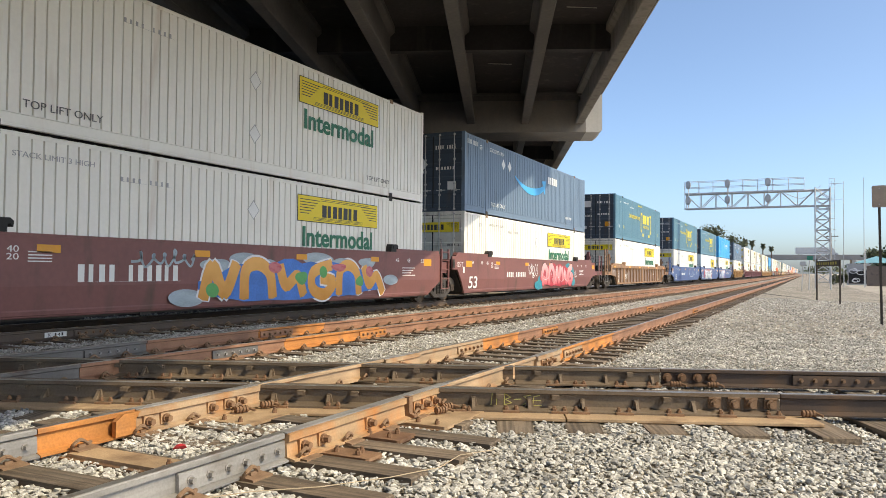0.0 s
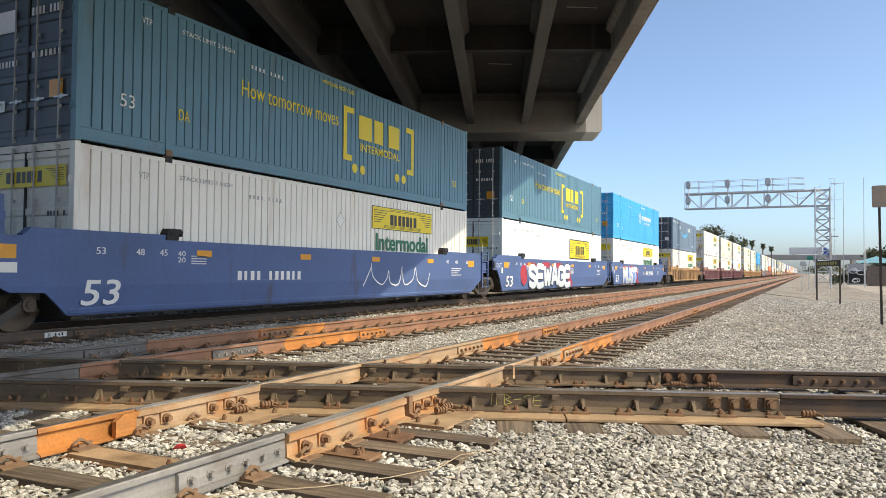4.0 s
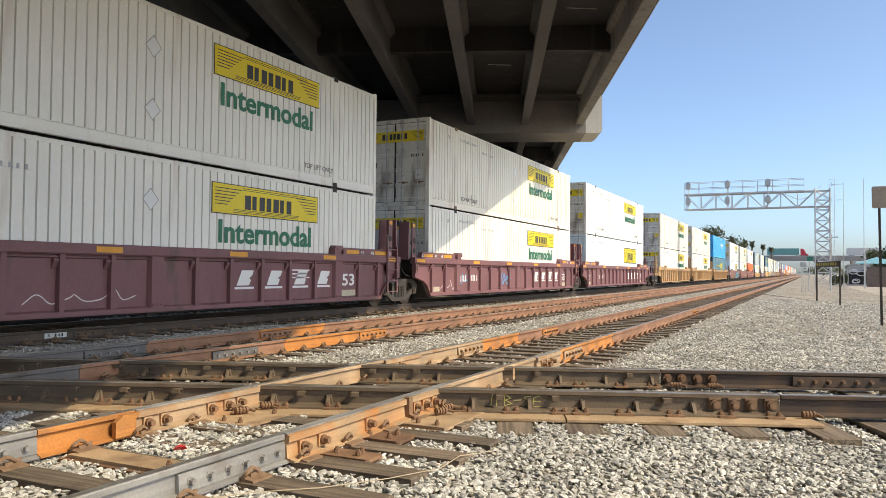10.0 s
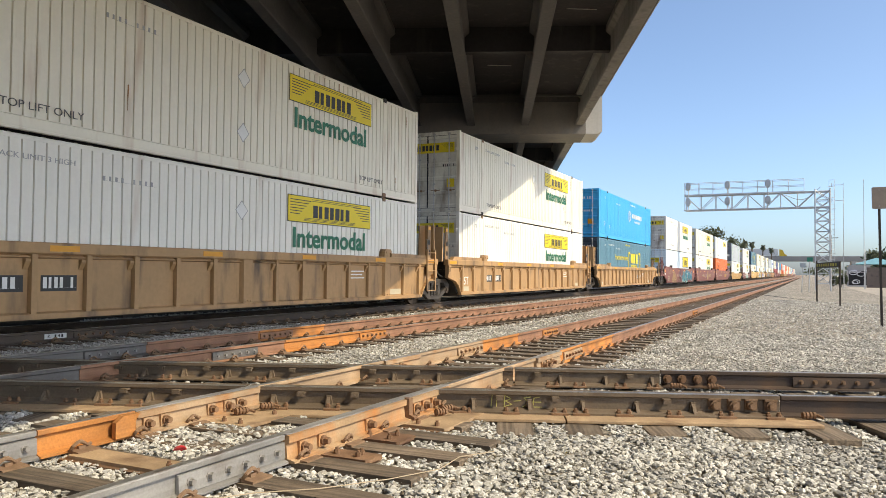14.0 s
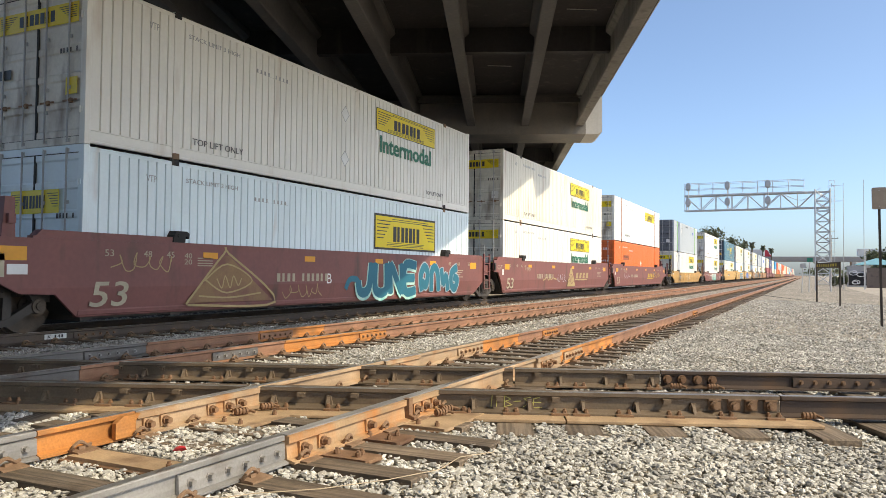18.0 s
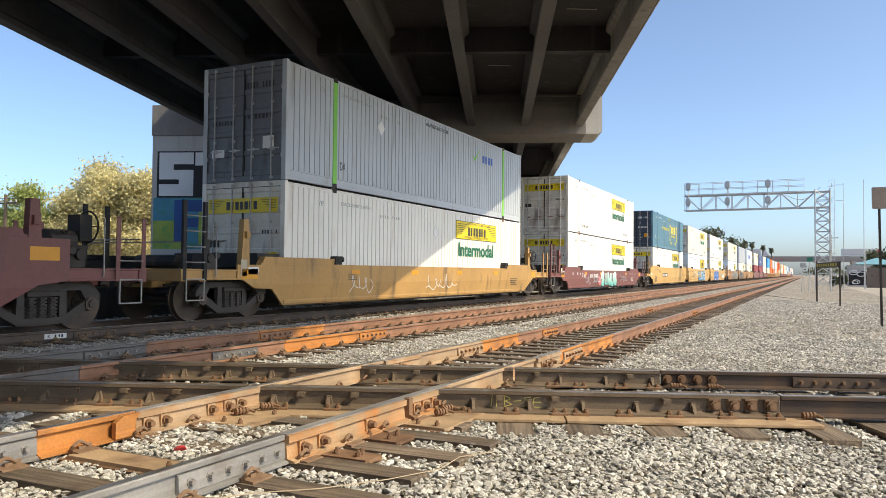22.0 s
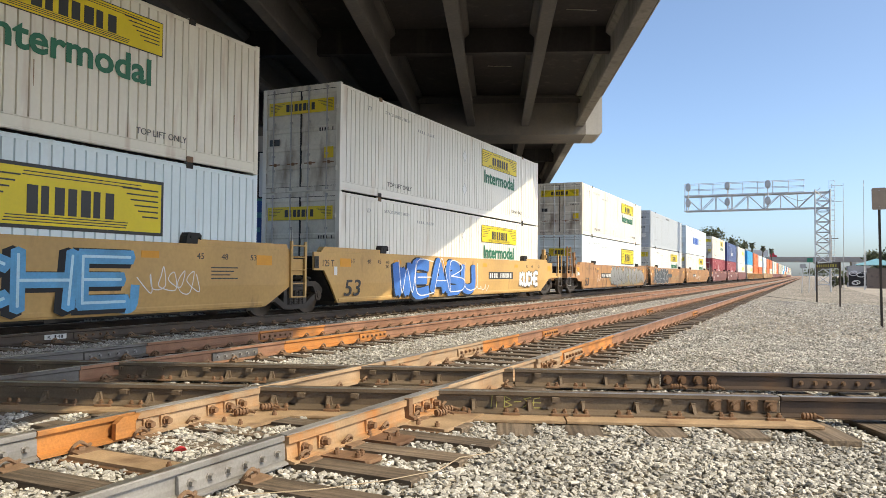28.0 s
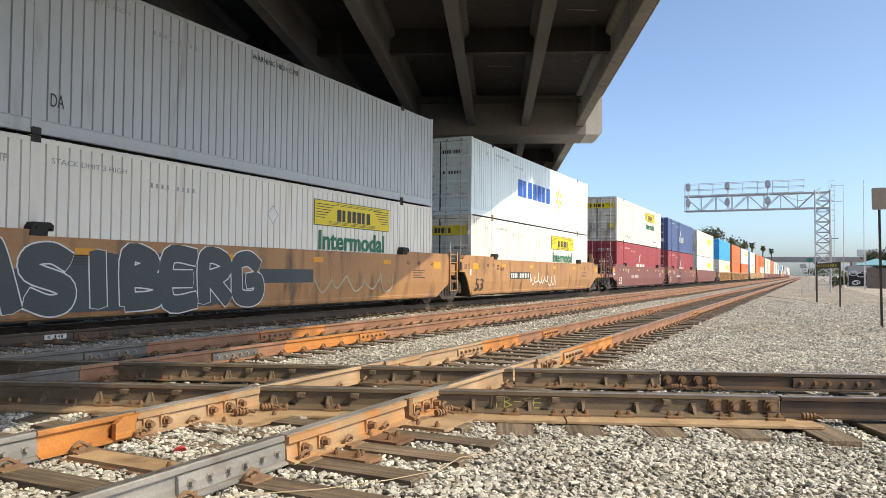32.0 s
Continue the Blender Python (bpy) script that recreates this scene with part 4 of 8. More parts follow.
def roof_shape(bm):
    pts, y = [], 0.06
    while y < L53 - 0.1:
        pts += [(y, HIGH - 0.03), (y + 0.20, HIGH - 0.03), (y + 0.23, HIGH - 0.012), (y + 0.27, HIGH - 0.012)]
        y += 0.30
    pts.append((L53 - 0.06, HIGH - 0.03))
    for x0, x1 in ((-HALF + 0.06, HALF - 0.06),):
        a, b = [bm.verts.new((x0, *p)) for p in pts], [bm.verts.new((x1, *p)) for p in pts]
        for i in range(len(pts) - 1):
            bm.faces.new((a[i], b[i], b[i + 1], a[i + 1]))


def under_shape(bm):
    box(bm, -HALF + 0.08, HALF - 0.08, 0.06, L53 - 0.06, 0.03, 0.16)


def end_wall(bm):
    pts = []
    for i in range(9):
        x = -HALF + 0.13 + i * 0.26
        pts += [(x, 0.0), (x + 0.12, 0.0), (x + 0.155, -0.04), (x + 0.225, -0.04)]
    pts.append((HALF - 0.12, 0.0))
    a, b = [bm.verts.new((x, L53 - 0.03 + y, 0.0)) for x, y in pts], [bm.verts.new((x, L53 - 0.03 + y, HIGH)) for x, y in pts]
    for i in range(len(pts) - 1):
        bm.faces.new((a[i + 1], a[i], b[i], b[i + 1]))


def door_frame(bm):
    o, i = HALF - 0.131, HALF - 0.135
    ring = [((-o, 0.0), (-i, 0.13)), ((o, 0.0), (i, 0.13)), ((o, HIGH), (i, HIGH - 0.13)), ((-o, HIGH), (-i, HIGH - 0.13))]
    v = [[bm.verts.new((p[0], y, p[1])) for p in pair] for pair in ring for y in (0.0, 0.12)]
    for k in range(4):
        a, b, c, d = v[2 * k], v[2 * k + 1], v[(2 * k + 2) % 8], v[(2 * k + 3) % 8]
        for f in ((a[0], c[0], c[1], a[1]), (b[0], b[1], d[1], d[0]), (a[1], c[1], d[1], b[1]), (a[0], b[0], d[0], c[0])):
            bm.faces.new(f)


def door_leaf(bm):
    """A leaf 1.14 m wide: one pressed sheet with shallow level troughs."""
    w, h, n = 1.145, HIGH - 0.29, 5
    pts = [(0.016, 0.0), (0.016, 0.10)]
    for i in range(n):
        z0, z1 = 0.10 + i * (h - 0.10) / n, (i + 1) * (h - 0.10) / n
        pts += [(0.040, z0 + 0.03), (0.040, z1 - 0.03), (0.016, z1), (0.016, z1 + 0.10)]
    pts += [(0.075, h), (0.075, 0.0)]
    prism(bm, pts, "x", 0.0, w)


def gasket(bm):
    box(bm, -0.022, 0.022, 0.01, 0.07, 0.13, HIGH - 0.13)
    box(bm, -HALF + 0.125, HALF - 0.125, 0.014, 0.07, 0.128, 0.142)
    box(bm, -HALF + 0.125, HALF - 0.125, 0.014, 0.07, HIGH - 0.142, HIGH - 0.128)


def lock_rod(bm):
    rod(bm, (0, -0.022, 0.05), (0, -0.022, HIGH - 0.05), 0.019, 6)
    for z in (0.07, 0.6, 1.0, 1.9, HIGH - 0.09):
        box(bm, -0.045, 0.045, -0.012, 0.012, z - 0.03, z + 0.03)


def rod_handle(bm):
    box(bm, 0, 0.36, -0.035, -0.022, -0.015, 0.015)
    box(bm, 0.15, 0.21, -0.03, 0.014, -0.04, 0.04)


def hinge(bm):
    box(bm, -0.03, 0.05, -0.012, 0.03, -0.045, 0.045)
    rod(bm, (0.0, -0.012, -0.06), (0.0, -0.012, 0.06), 0.018, 6)


def plate(bm, w, h):
    box(bm, 0, w, 0, h, 0, 0.004)


def on_side(y, z):
    """A pose on the side that faces the near tracks: local x along the wall, y up, z out."""
    return Matrix.Translation((HALF + 0.0015, y, z)) @ SIDE


def on_door(x, z, out=0.016):
    return Matrix.Translation((x, 0.014 - out, z)) @ DOORWAY


def flat_sign(parent, name, at, w, h, material, label=""):
    return put(name, shape("panel|%.3f|%.3f" % (w, h), plate, w, h), material, parent, label, at)


def words_on(parent, at, words, w, h, material, bold=0.0, shear=0.0, name="lettering"):
    me, fit = fit_text(words, w, h, bold, shear)
    return put(name, me, material, parent, "", at @ fit)


def bars(parent, at, w, h, n, material, name="lettering_mark", gap=0.3):
    """Writing that is only hinted at: n upright bars in a row, as one mesh."""
    def build(bm):
        s, pts = w / n, [(0, 0)]
        for i in range(n):
            if name == "number_mark" and i == 4:
                continue
            k = (1.0, 0.86, 0.94, 0.72)[i * 3 % 4]
            pts += [(i * s, 0.002), (i * s, h), (i * s + s * (1 - gap) * k, h), (i * s + s * (1 - gap) * k, 0.002)]
        prism(bm, pts[1:] + [(w, 0.002), (w, 0), (0, 0)], "z", 0, 0.004)
    return put(name, shape("bars|%.3f|%.3f|%d|%.2f|%s" % (w, h, n, gap, name == "number_mark"), build), material, parent, "", at)


def scroll_shape(bm, w, h, flip):
    """The feathered ornament at one end of a yellow panel: a fan of thin slanting lines."""
    for i in range(6):
        z = h * (0.86 - i * 0.115)
        x0, x1 = (0.0, w * (1 - 0.11 * i))
        if flip:
            x0, x1 = w - x1, w
        box(bm, x0, x1, z, z + h * 0.03, 0, 0.004)


def rules_shape(bm, w, h):
    for k in (0.05, 0.10, 0.15, 0.86, 0.92):
        box(bm, w * (0.16 + k * 0.1), w * (0.78 + k * 0.1), h * k, h * (k + 0.018), 0, 0.003)


def hauler_panel(parent, y, z, w, h, border, green, scale=1.0, base=0.0):
    """The yellow panel with a dark row of plain bars, with or without the green word below."""
    e = 0.06 if border else 0.018
    flat_sign(parent, "panel_border", on_side(y - e, z - e) @ Matrix.Translation((0, 0, 0.001)), w + 2 * e, h + 2 * e, C_INK)
    s = flat_sign(parent, "logo_panel", on_side(y, z) @ Matrix.Translation((0, 0, 0.006)), w, h, C_LETTER, "bright yellow panel with dark bars")
    m = Matrix.Translation((0, 0, 0.005))
    bars(s, Matrix.Translation((w * 0.27, h * 0.2, 0)) @ m, w * 0.46, h * 0.50, 7, C_INK, "logo_mark", 0.22)
    for flip, x in ((False, 0.02), (True, 0.76)):
        put("ornament", shape("ornament|%.2f|%.2f|%d" % (w, h, flip), scroll_shape, w * 0.22, h * 0.95, flip), C_INK, s, "", Matrix.Translation((w * x, h * 0.02, 0)) @ m)
    put("ruled_border", shape("rules|%.2f|%.2f" % (w, h), rules_shape, w, h), C_INK, s, "", m)
    if green:
        words_on(parent, on_side(y + 0.2, z - 0.64) @ m, "Intermodal", 3.25, 0.50, C_GREEN, 0.025)


def smile_shape(bm):
    """A curved stroke that thickens to the right and ends in an arrow, as one closed outline."""
    top, low = [], []
    for i in range(17):
        u = i / 16
        x = 3.75 * u
        z = 0.62 - 1.55 * u + 1.42 * u * u
        t = 0.03 + 0.17 * math.sin(math.pi * min(1, u * 0.75 + 0.1)) * (0.4 + 0.6 * u)
        top.append((x, z + t))
        low.append((x + 0.05, z - t))
    tip = [(3.55, 0.82), (4.12, 0.88), (3.98, 0.20)]
    prism(bm, low + [tip[2], tip[1], tip[0]] + top[::-1], "z", 0, 0.004)


def bracket_shape(bm, flip):
    pts = [(0, 0), (0.42, 0), (0.42, 0.16), (0.16, 0.16), (0.16, 1.29), (0.5, 1.29), (0.5, 1.45), (0, 1.45)]
    prism(bm, [(0.5 - x, z) for x, z in pts] if flip else pts, "z", 0, 0.004)


def hex_shape(bm):
    for k in range(6):
        a, b = math.pi / 3 * k + math.pi / 6, math.pi / 3 * (k + 1) + math.pi / 6
        prism(bm, [(0.3 * math.cos(a), 0.3 * math.sin(a)), (0.3 * math.cos(b), 0.3 * math.sin(b)), (0.24 * math.cos(b), 0.24 * math.sin(b)), (0.24 * math.cos(a), 0.24 * math.sin(a))], "z", 0, 0.004)
        prism(bm, [(0.02 * math.cos(a), 0.02 * math.sin(a)), (0.19 * math.cos(a), 0.19 * math.sin(a)), (0.19 * math.cos(a + 0.3), 0.19 * math.sin(a + 0.3))], "z", 0, 0.004)


def spark_shape(bm):
    for k in range(6):
        a = math.pi / 3 * k + math.pi / 2
        c, s = math.cos(a), math.sin(a)
        pts = [(0.14, -0.05), (0.50, -0.07), (0.56, 0.0), (0.50, 0.07), (0.14, 0.05)]
        prism(bm, [(x * c - z * s, x * s + z * c) for x, z in pts], "z", 0, 0.004)


def ring_diamond(bm):
    """The worn outline that a lozenge-shaped placard has left."""
    o, i = [(0, -0.22), (0.2, 0), (0, 0.22), (-0.2, 0)], [(0, -0.195), (0.178, 0), (0, 0.195), (-0.178, 0)]
    a, b = [bm.verts.new((*p, 0.002)) for p in o], [bm.verts.new((*p, 0.002)) for p in i]
    for k in range(4):
        bm.faces.new((a[k], a[(k + 1) % 4], b[(k + 1) % 4], b[k]))


def diamond(bm):
    prism(bm, [(0, -0.22), (0.2, 0), (0, 0.22), (-0.2, 0)], "z", 0, 0.004)


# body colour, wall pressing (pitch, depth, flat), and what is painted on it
# doors: dirt, and the shade on the ends put into darker colours
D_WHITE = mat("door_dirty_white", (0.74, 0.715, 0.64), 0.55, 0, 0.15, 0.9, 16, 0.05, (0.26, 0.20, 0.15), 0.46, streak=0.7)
D_DARK = mat("door_shaded_blue", (0.0476, 0.068, 0.0935), 0.5, 0, 0.15, 0.9, 16, 0.05, (0.08, 0.07, 0.06), 0.3, streak=0.7)
D_GREY = mat("door_shaded_grey", (0.14, 0.154, 0.175), 0.5, 0, 0.15, 0.9, 16, 0.05, (0.06, 0.05, 0.05), 0.3, streak=0.7)
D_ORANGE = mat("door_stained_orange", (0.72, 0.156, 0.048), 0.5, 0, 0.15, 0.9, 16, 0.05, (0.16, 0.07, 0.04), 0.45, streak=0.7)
DOOR_TONE = {"parcel": D_DARK, "railroad": D_DARK, "grey_green_post": D_GREY, "orange": D_ORANGE, "hauler": D_WHITE, "hauler_old": D_WHITE, "hauler_plain": D_WHITE}
STYLES = {
    "hauler": (C_WHITE, (0.215, 0.048, 0.85), "white"),
    "hauler_old": (C_CREAM, (0.215, 0.048, 0.85), "yellowed white"),
    "hauler_box": (C_COOL, (0.215, 0.048, 0.85), "clean cool white"),
    "hauler_plain": (C_PLAIN, (1.21, 0.006, 0.985), "smooth white, rust-posted"),
    "parcel": (C_NAVY, (0.215, 0.048, 0.85), "dark navy"),
    "railroad": (C_SLATE, (0.215, 0.048, 0.85), "slate blue"),
    "broker": (C_SKY, (0.215, 0.048, 0.85), "bright blue"),
    "grey": (C_GREY, (0.215, 0.048, 0.85), "light grey"),
    "grey_green_post": (C_GREY, (0.215, 0.048, 0.85), "light grey, lime-posted"),
    "orange": (C_ORANGE, (0.215, 0.048, 0.85), "orange"),
    "retail": (C_COOL, (0.215, 0.048, 0.85), "cool white"),
    "red": (C_RED, (0.215, 0.048, 0.85), "dark red"),
    "indigo": (C_INDIGO, (0.215, 0.048, 0.85), "indigo blue"),
}
LIME = mat("lime_paint", (0.20, 0.62, 0.08), 0.5, 0, 0.08, 1, 20, 0.03)
FADED = mat("decal_faded_dark", (0.30, 0.13, 0.075), 0.6, 0, 0.2, 2, 20, 0.03)
M1 = Matrix.Translation((0, 0, 0.002))
RUST_POST = mat("rusted_post", (0.36, 0.15, 0.09), 0.8, 0, 0.3, 2, 20, 0.1, (0.62, 0.56, 0.48), 0.3)
RUST_RUN = mat("rust_stain", (0.30, 0.16, 0.07), 0.85, 0, 0.3, 5, 40, 0.05)


def stain(bm, seed):
    """A short ragged run of rust below a scrape."""
    rng = random.Random(seed)
    w, h = rng.uniform(0.008, 0.025), rng.uniform(0.12, 0.6)
    n = 6
    left = [(-w * (0.4 + 0.6 * rng.random()) * (1 - i / n) , -h * i / n) for i in range(n)]
    right = [(w * (0.4 + 0.6 * rng.random()) * (1 - i / n) + 0.004, -h * i / n) for i in range(n)]
    prism(bm, left + right[::-1], "z", 0, 0.002)



def decorate(c, style, rng):
    """What is painted on the side that faces the camera and on the doors."""
    light = style in ("hauler", "hauler_old", "hauler_box", "hauler_plain", "retail", "grey", "grey_green_post")
    ink = C_INK if light else C_PALE
    stencil = mat("decal_weathered_black", (0.10, 0.10, 0.10), 0.6, 0, 0.2, 2, 20, 0.03)
    faint = mat("decal_faded_grey", (0.40, 0.41, 0.41), 0.6, 0, 0.2, 2, 20, 0.03) if light else C_PALE
    words_on(c, on_side(2.35, HIGH - 0.42) @ M1, "STACK LIMIT 3 HIGH", 1.5, 0.15 if style == "parcel" else 0.09, faint) if style != "broker" else None
    if style == "parcel":
        bars(c, on_side(0.22, HIGH - 0.40) @ M1, 1.0, 0.17, 10, C_PALE, "number_mark", 0.45)
        flat_sign(c, "rule", on_side(1.37, HIGH - 0.33) @ M1, 0.2, 0.025, C_PALE)
    else:
        bars(c, on_side(4.4, HIGH - 0.60) @ M1, 1.2, 0.085, 9, faint, "number_mark", 0.6)
    words_on(c, on_side(1.35, HIGH - 0.5) @ M1, "VTP", 0.24, 0.13, faint)
    if style == "hauler_plain":
        hauler_panel(c, 10.0, HIGH - 1.0, 3.65, 0.62, False, False)
        for k in range(11):
            bars(c, on_side(2.2 + 1.21 * k, 0.2) @ M1, 0.03, HIGH - 0.35, 1, faint, "seam_line", 0.5)
        words_on(c, on_side(3.1, 0.36) @ M1, "TOP LIFT ONLY", 1.6, 0.17, ink)
    elif style in ("hauler", "hauler_old"):
        hauler_panel(c, 9.62, HIGH - 0.96, 3.7, 0.62, False, True)
        words_on(c, on_side(2.5, 0.36) @ M1, "TOP LIFT ONLY", 1.5, 0.13, stencil)
        words_on(c, on_side(12.75, 0.36) @ M1, "TOP LIFT ONLY", 1.25, 0.12, stencil)
    elif style == "hauler_box":
        hauler_panel(c, 9.62, HIGH - 1.45, 3.75, 0.92, True, False)
    elif style == "parcel":
        put("curved_mark", shape("smile", smile_shape), C_AZURE, c, "azure curved stroke", on_side(5.15, 1.2) @ M1)
        bars(c, on_side(9.6, 2.0) @ M1, 1.45, 0.34, 5, C_PALE, "logo_mark", 0.2)
        for y in (3.8, 4.5):
            put("placard", shape("diamond", diamond), C_PALE, c, "", on_side(y, 2.15) @ M1)
        words_on(c, on_side(2.5, 0.36) @ M1, "TOP LIFT ONLY", 1.5, 0.15, ink)
        bars(c, on_side(12.4, 0.5) @ M1, 1.2, 0.12, 9, ink, "number_mark", 0.5)
    elif style == "railroad":
        words_on(c, on_side(4.1, 1.62) @ M1, "How tomorrow moves", 3.75, 0.36, C_LETTER)
        put("bracket", shape("bracket|0", bracket_shape, False), C_LETTER, c, "", on_side(8.1, 0.78) @ M1)
        put("bracket", shape("bracket|1", bracket_shape, True), C_LETTER, c, "", on_side(11.55, 0.78) @ M1)
        bars(c, on_side(8.85, 1.45) @ M1, 2.45, 0.66, 3, C_LETTER, "logo_mark", 0.16)
        words_on(c, on_side(8.95, 1.12) @ M1, "INTERMODAL", 2.2, 0.22, C_LETTER, 0.01)
        for y in (8.55, 8.95, 10.9, 11.3):
            put("dot", shape("dot", lambda bm: wheel_disc(bm, (0.12, 0.1, 0), (0, 0, 1), 0.13, 0.004, 14)), C_LETTER, c, "", on_side(y, 0.50) @ M1)
        words_on(c, on_side(7.1, HIGH - 0.3) @ M1, "WARNING HIGH CUBE", 1.5, 0.11, C_LETTER)
        words_on(c, on_side(2.3, 0.75) @ M1, "DA", 0.28, 0.22, C_LETTER)
        words_on(c, on_side(14.9, 0.75) @ M1, "53", 0.3, 0.22, C_LETTER)
        words_on(c, on_side(0.9, 0.75) @ M1, "53", 0.32, 0.24, C_PALE)
    elif style == "broker":
        put("emblem", shape("hexagon", hex_shape), C_PALE, c, "", on_side(8.46, 1.80) @ M1 @ Matrix.Diagonal((1.4, 1.4, 1, 1)))
        bars(c, on_side(9.2, 1.72) @ M1, 3.4, 0.30, 11, C_PALE, "logo_mark", 0.25)
        bars(c, on_side(9.9, 1.42) @ M1, 2.2, 0.14, 9, C_PALE, "logo_mark", 0.45)
        words_on(c, on_side(1.1, 0.75) @ M1, "53", 0.34, 0.26, C_PALE)
        words_on(c, on_side(2.5, 0.65) @ M1, "DA", 0.26, 0.2, C_PALE)
        words_on(c, on_side(8.7, HIGH - 0.35) @ M1, "WARNING HIGH CUBE", 1.6, 0.11, C_PALE)
    elif style == "retail":
        bars(c, on_side(4.95, 1.15) @ M1, 4.5, 0.72, 7, C_ROYAL, "logo_mark", 0.16)
        put("spark", shape("spark", spark_shape), C_LETTER, c, "", on_side(10.75, 1.55) @ M1)
    elif style in ("red", "indigo"):
        put("curved_mark", shape("swoosh", lambda bm: prism(bm, [(0, 0), (0.28, 0.5), (0.75, 0.72), (0.42, 0.40), (0.2, 0.0)], "z", 0, 0.004)), C_PALE, c, "", on_side(7.0, 1.55) @ M1)
        bars(c, on_side(6.2, 0.95) @ M1, 3.0, 0.52, 5, C_PALE, "logo_mark", 0.25)
    elif style in ("grey", "grey_green_post"):
        words_on(c, on_side(7.2, HIGH - 0.32) @ M1, "WARNING HIGH CUBE", 1.7, 0.12, ink)
        words_on(c, on_side(2.3, 0.5) @ M1, "DA", 0.25, 0.22, ink)
        if style == "grey_green_post":
            put("placard", shape("diamond", diamond), C_PALE, c, "", on_side(4.4, 2.0) @ M1)
            bars(c, on_side(11.95, 2.0) @ M1, 1.1, 0.28, 4, C_ROYAL, "sprayed_mark", 0.4)
            put("sprayed_mark", shape("tick", lambda bm: prism(bm, [(0, 0.2), (0.2, 0), (0.75, 0.6), (0.22, 0.14)], "z", 0, 0.003)), LIME, c, "", on_side(11.0, 1.95) @ M1)
    elif style == "orange":
        put("placard", shape("diamond", diamond), C_PALE, c, "", on_side(8.4, 1.5) @ M1)
        bars(c, on_side(2.65, 1.78) @ M1, 1.75, 0.22, 9, FADED, "logo_mark", 0.35)
        flat_sign(c, "rule", on_side(2.55, 1.68) @ M1, 1.85, 0.05, FADED)
    for z in (2.05, 0.85) if style in ("hauler", "hauler_old") else ():
        p = put("placard", shape("diamond", diamond), C_PALE, c, "white lozenge placard", on_side(8.0, z) @ M1 @ Matrix.Diagonal((0.87, 0.87, 1, 1)))
        put("placard_outline", shape("placard_outline", ring_diamond), faint, p, "", Matrix.Diagonal((1.16, 1.16, 1, 1)))
    if style in ("hauler_old", "hauler_plain"):
        for k in range(5):
            put("rust_stain", shape("stain|%d" % (k + rng.randrange(4)), stain, k), RUST_RUN, c, "", on_side(rng.uniform(0.6, 15.5), rng.choice((HIGH - 0.12, 0.65, 1.2, HIGH - 0.3))) @ M1)
    # doors
    if style.startswith("hauler"):
        if style == "hauler_box":
            s = flat_sign(c, "door_panel", on_door(-0.62, 1.72, 0.010), 1.30, 0.42, C_LETTER)
        else:
            s = flat_sign(c, "door_panel", on_door(-1.08, 2.14, 0.010), 2.16, 0.36, C_LETTER)
        w, h = (1.30, 0.42) if style == "hauler_box" else (2.16, 0.36)
        bars(s, Matrix.Translation((w * 0.27, h * 0.22, 0.004)), w * 0.46, h * 0.55, 7, C_INK, "logo_mark", 0.22)
        for flip, x in ((False, 0.02), (True, 0.76)):
            put("ornament", shape("ornament|%.2f|%.2f|%d" % (w, h, flip), scroll_shape, w * 0.22, h * 0.95, flip), C_INK, s, "", Matrix.Translation((w * x, 0, 0.004)))
        flat_sign(c, "label", on_door(0.78, 0.88, 0.010), 0.30, 0.30, C_LETTER if rng.random() < 0.7 else C_PALE)
        flat_sign(c, "label", on_door(-1.05, 1.30, 0.010), 0.34, 0.18, C_INK)
        bars(c, on_door(0.62, 1.62, 0.010), 0.5, 0.09, 6, C_INK, "number_mark", 0.45)
    else:
        bars(c, on_door(0.10, 2.28, 0.010), 0.85, 0.14, 9, ink, "number_mark", 0.45)
        flat_sign(c, "label", on_door(-0.95, 2.05, 0.010), 0.62, 0.40, C_PALE) if style == "railroad" else None
        bars(c, on_door(-0.98, 1.42, 0.010), 0.75, 0.11, 8, ink, "lettering_mark", 0.4)
        bars(c, on_door(0.12, 1.52, 0.010), 0.8, 0.11, 7, ink, "lettering_mark", 0.4)
        flat_sign(c, "label", on_door(0.60, 0.78, 0.010), 0.34, 0.30, C_AMBER if style in ("broker", "railroad") else C_PALE)
        flat_sign(c, "label", on_door(-1.0, 0.62, 0.010), 0.40, 0.20, C_PALE)
        if style == "parcel":
            for x in (-0.85, -0.42):
                put("placard", shape("diamond", diamond), C_PALE, c, "", on_door(x, 1.75, 0.010))


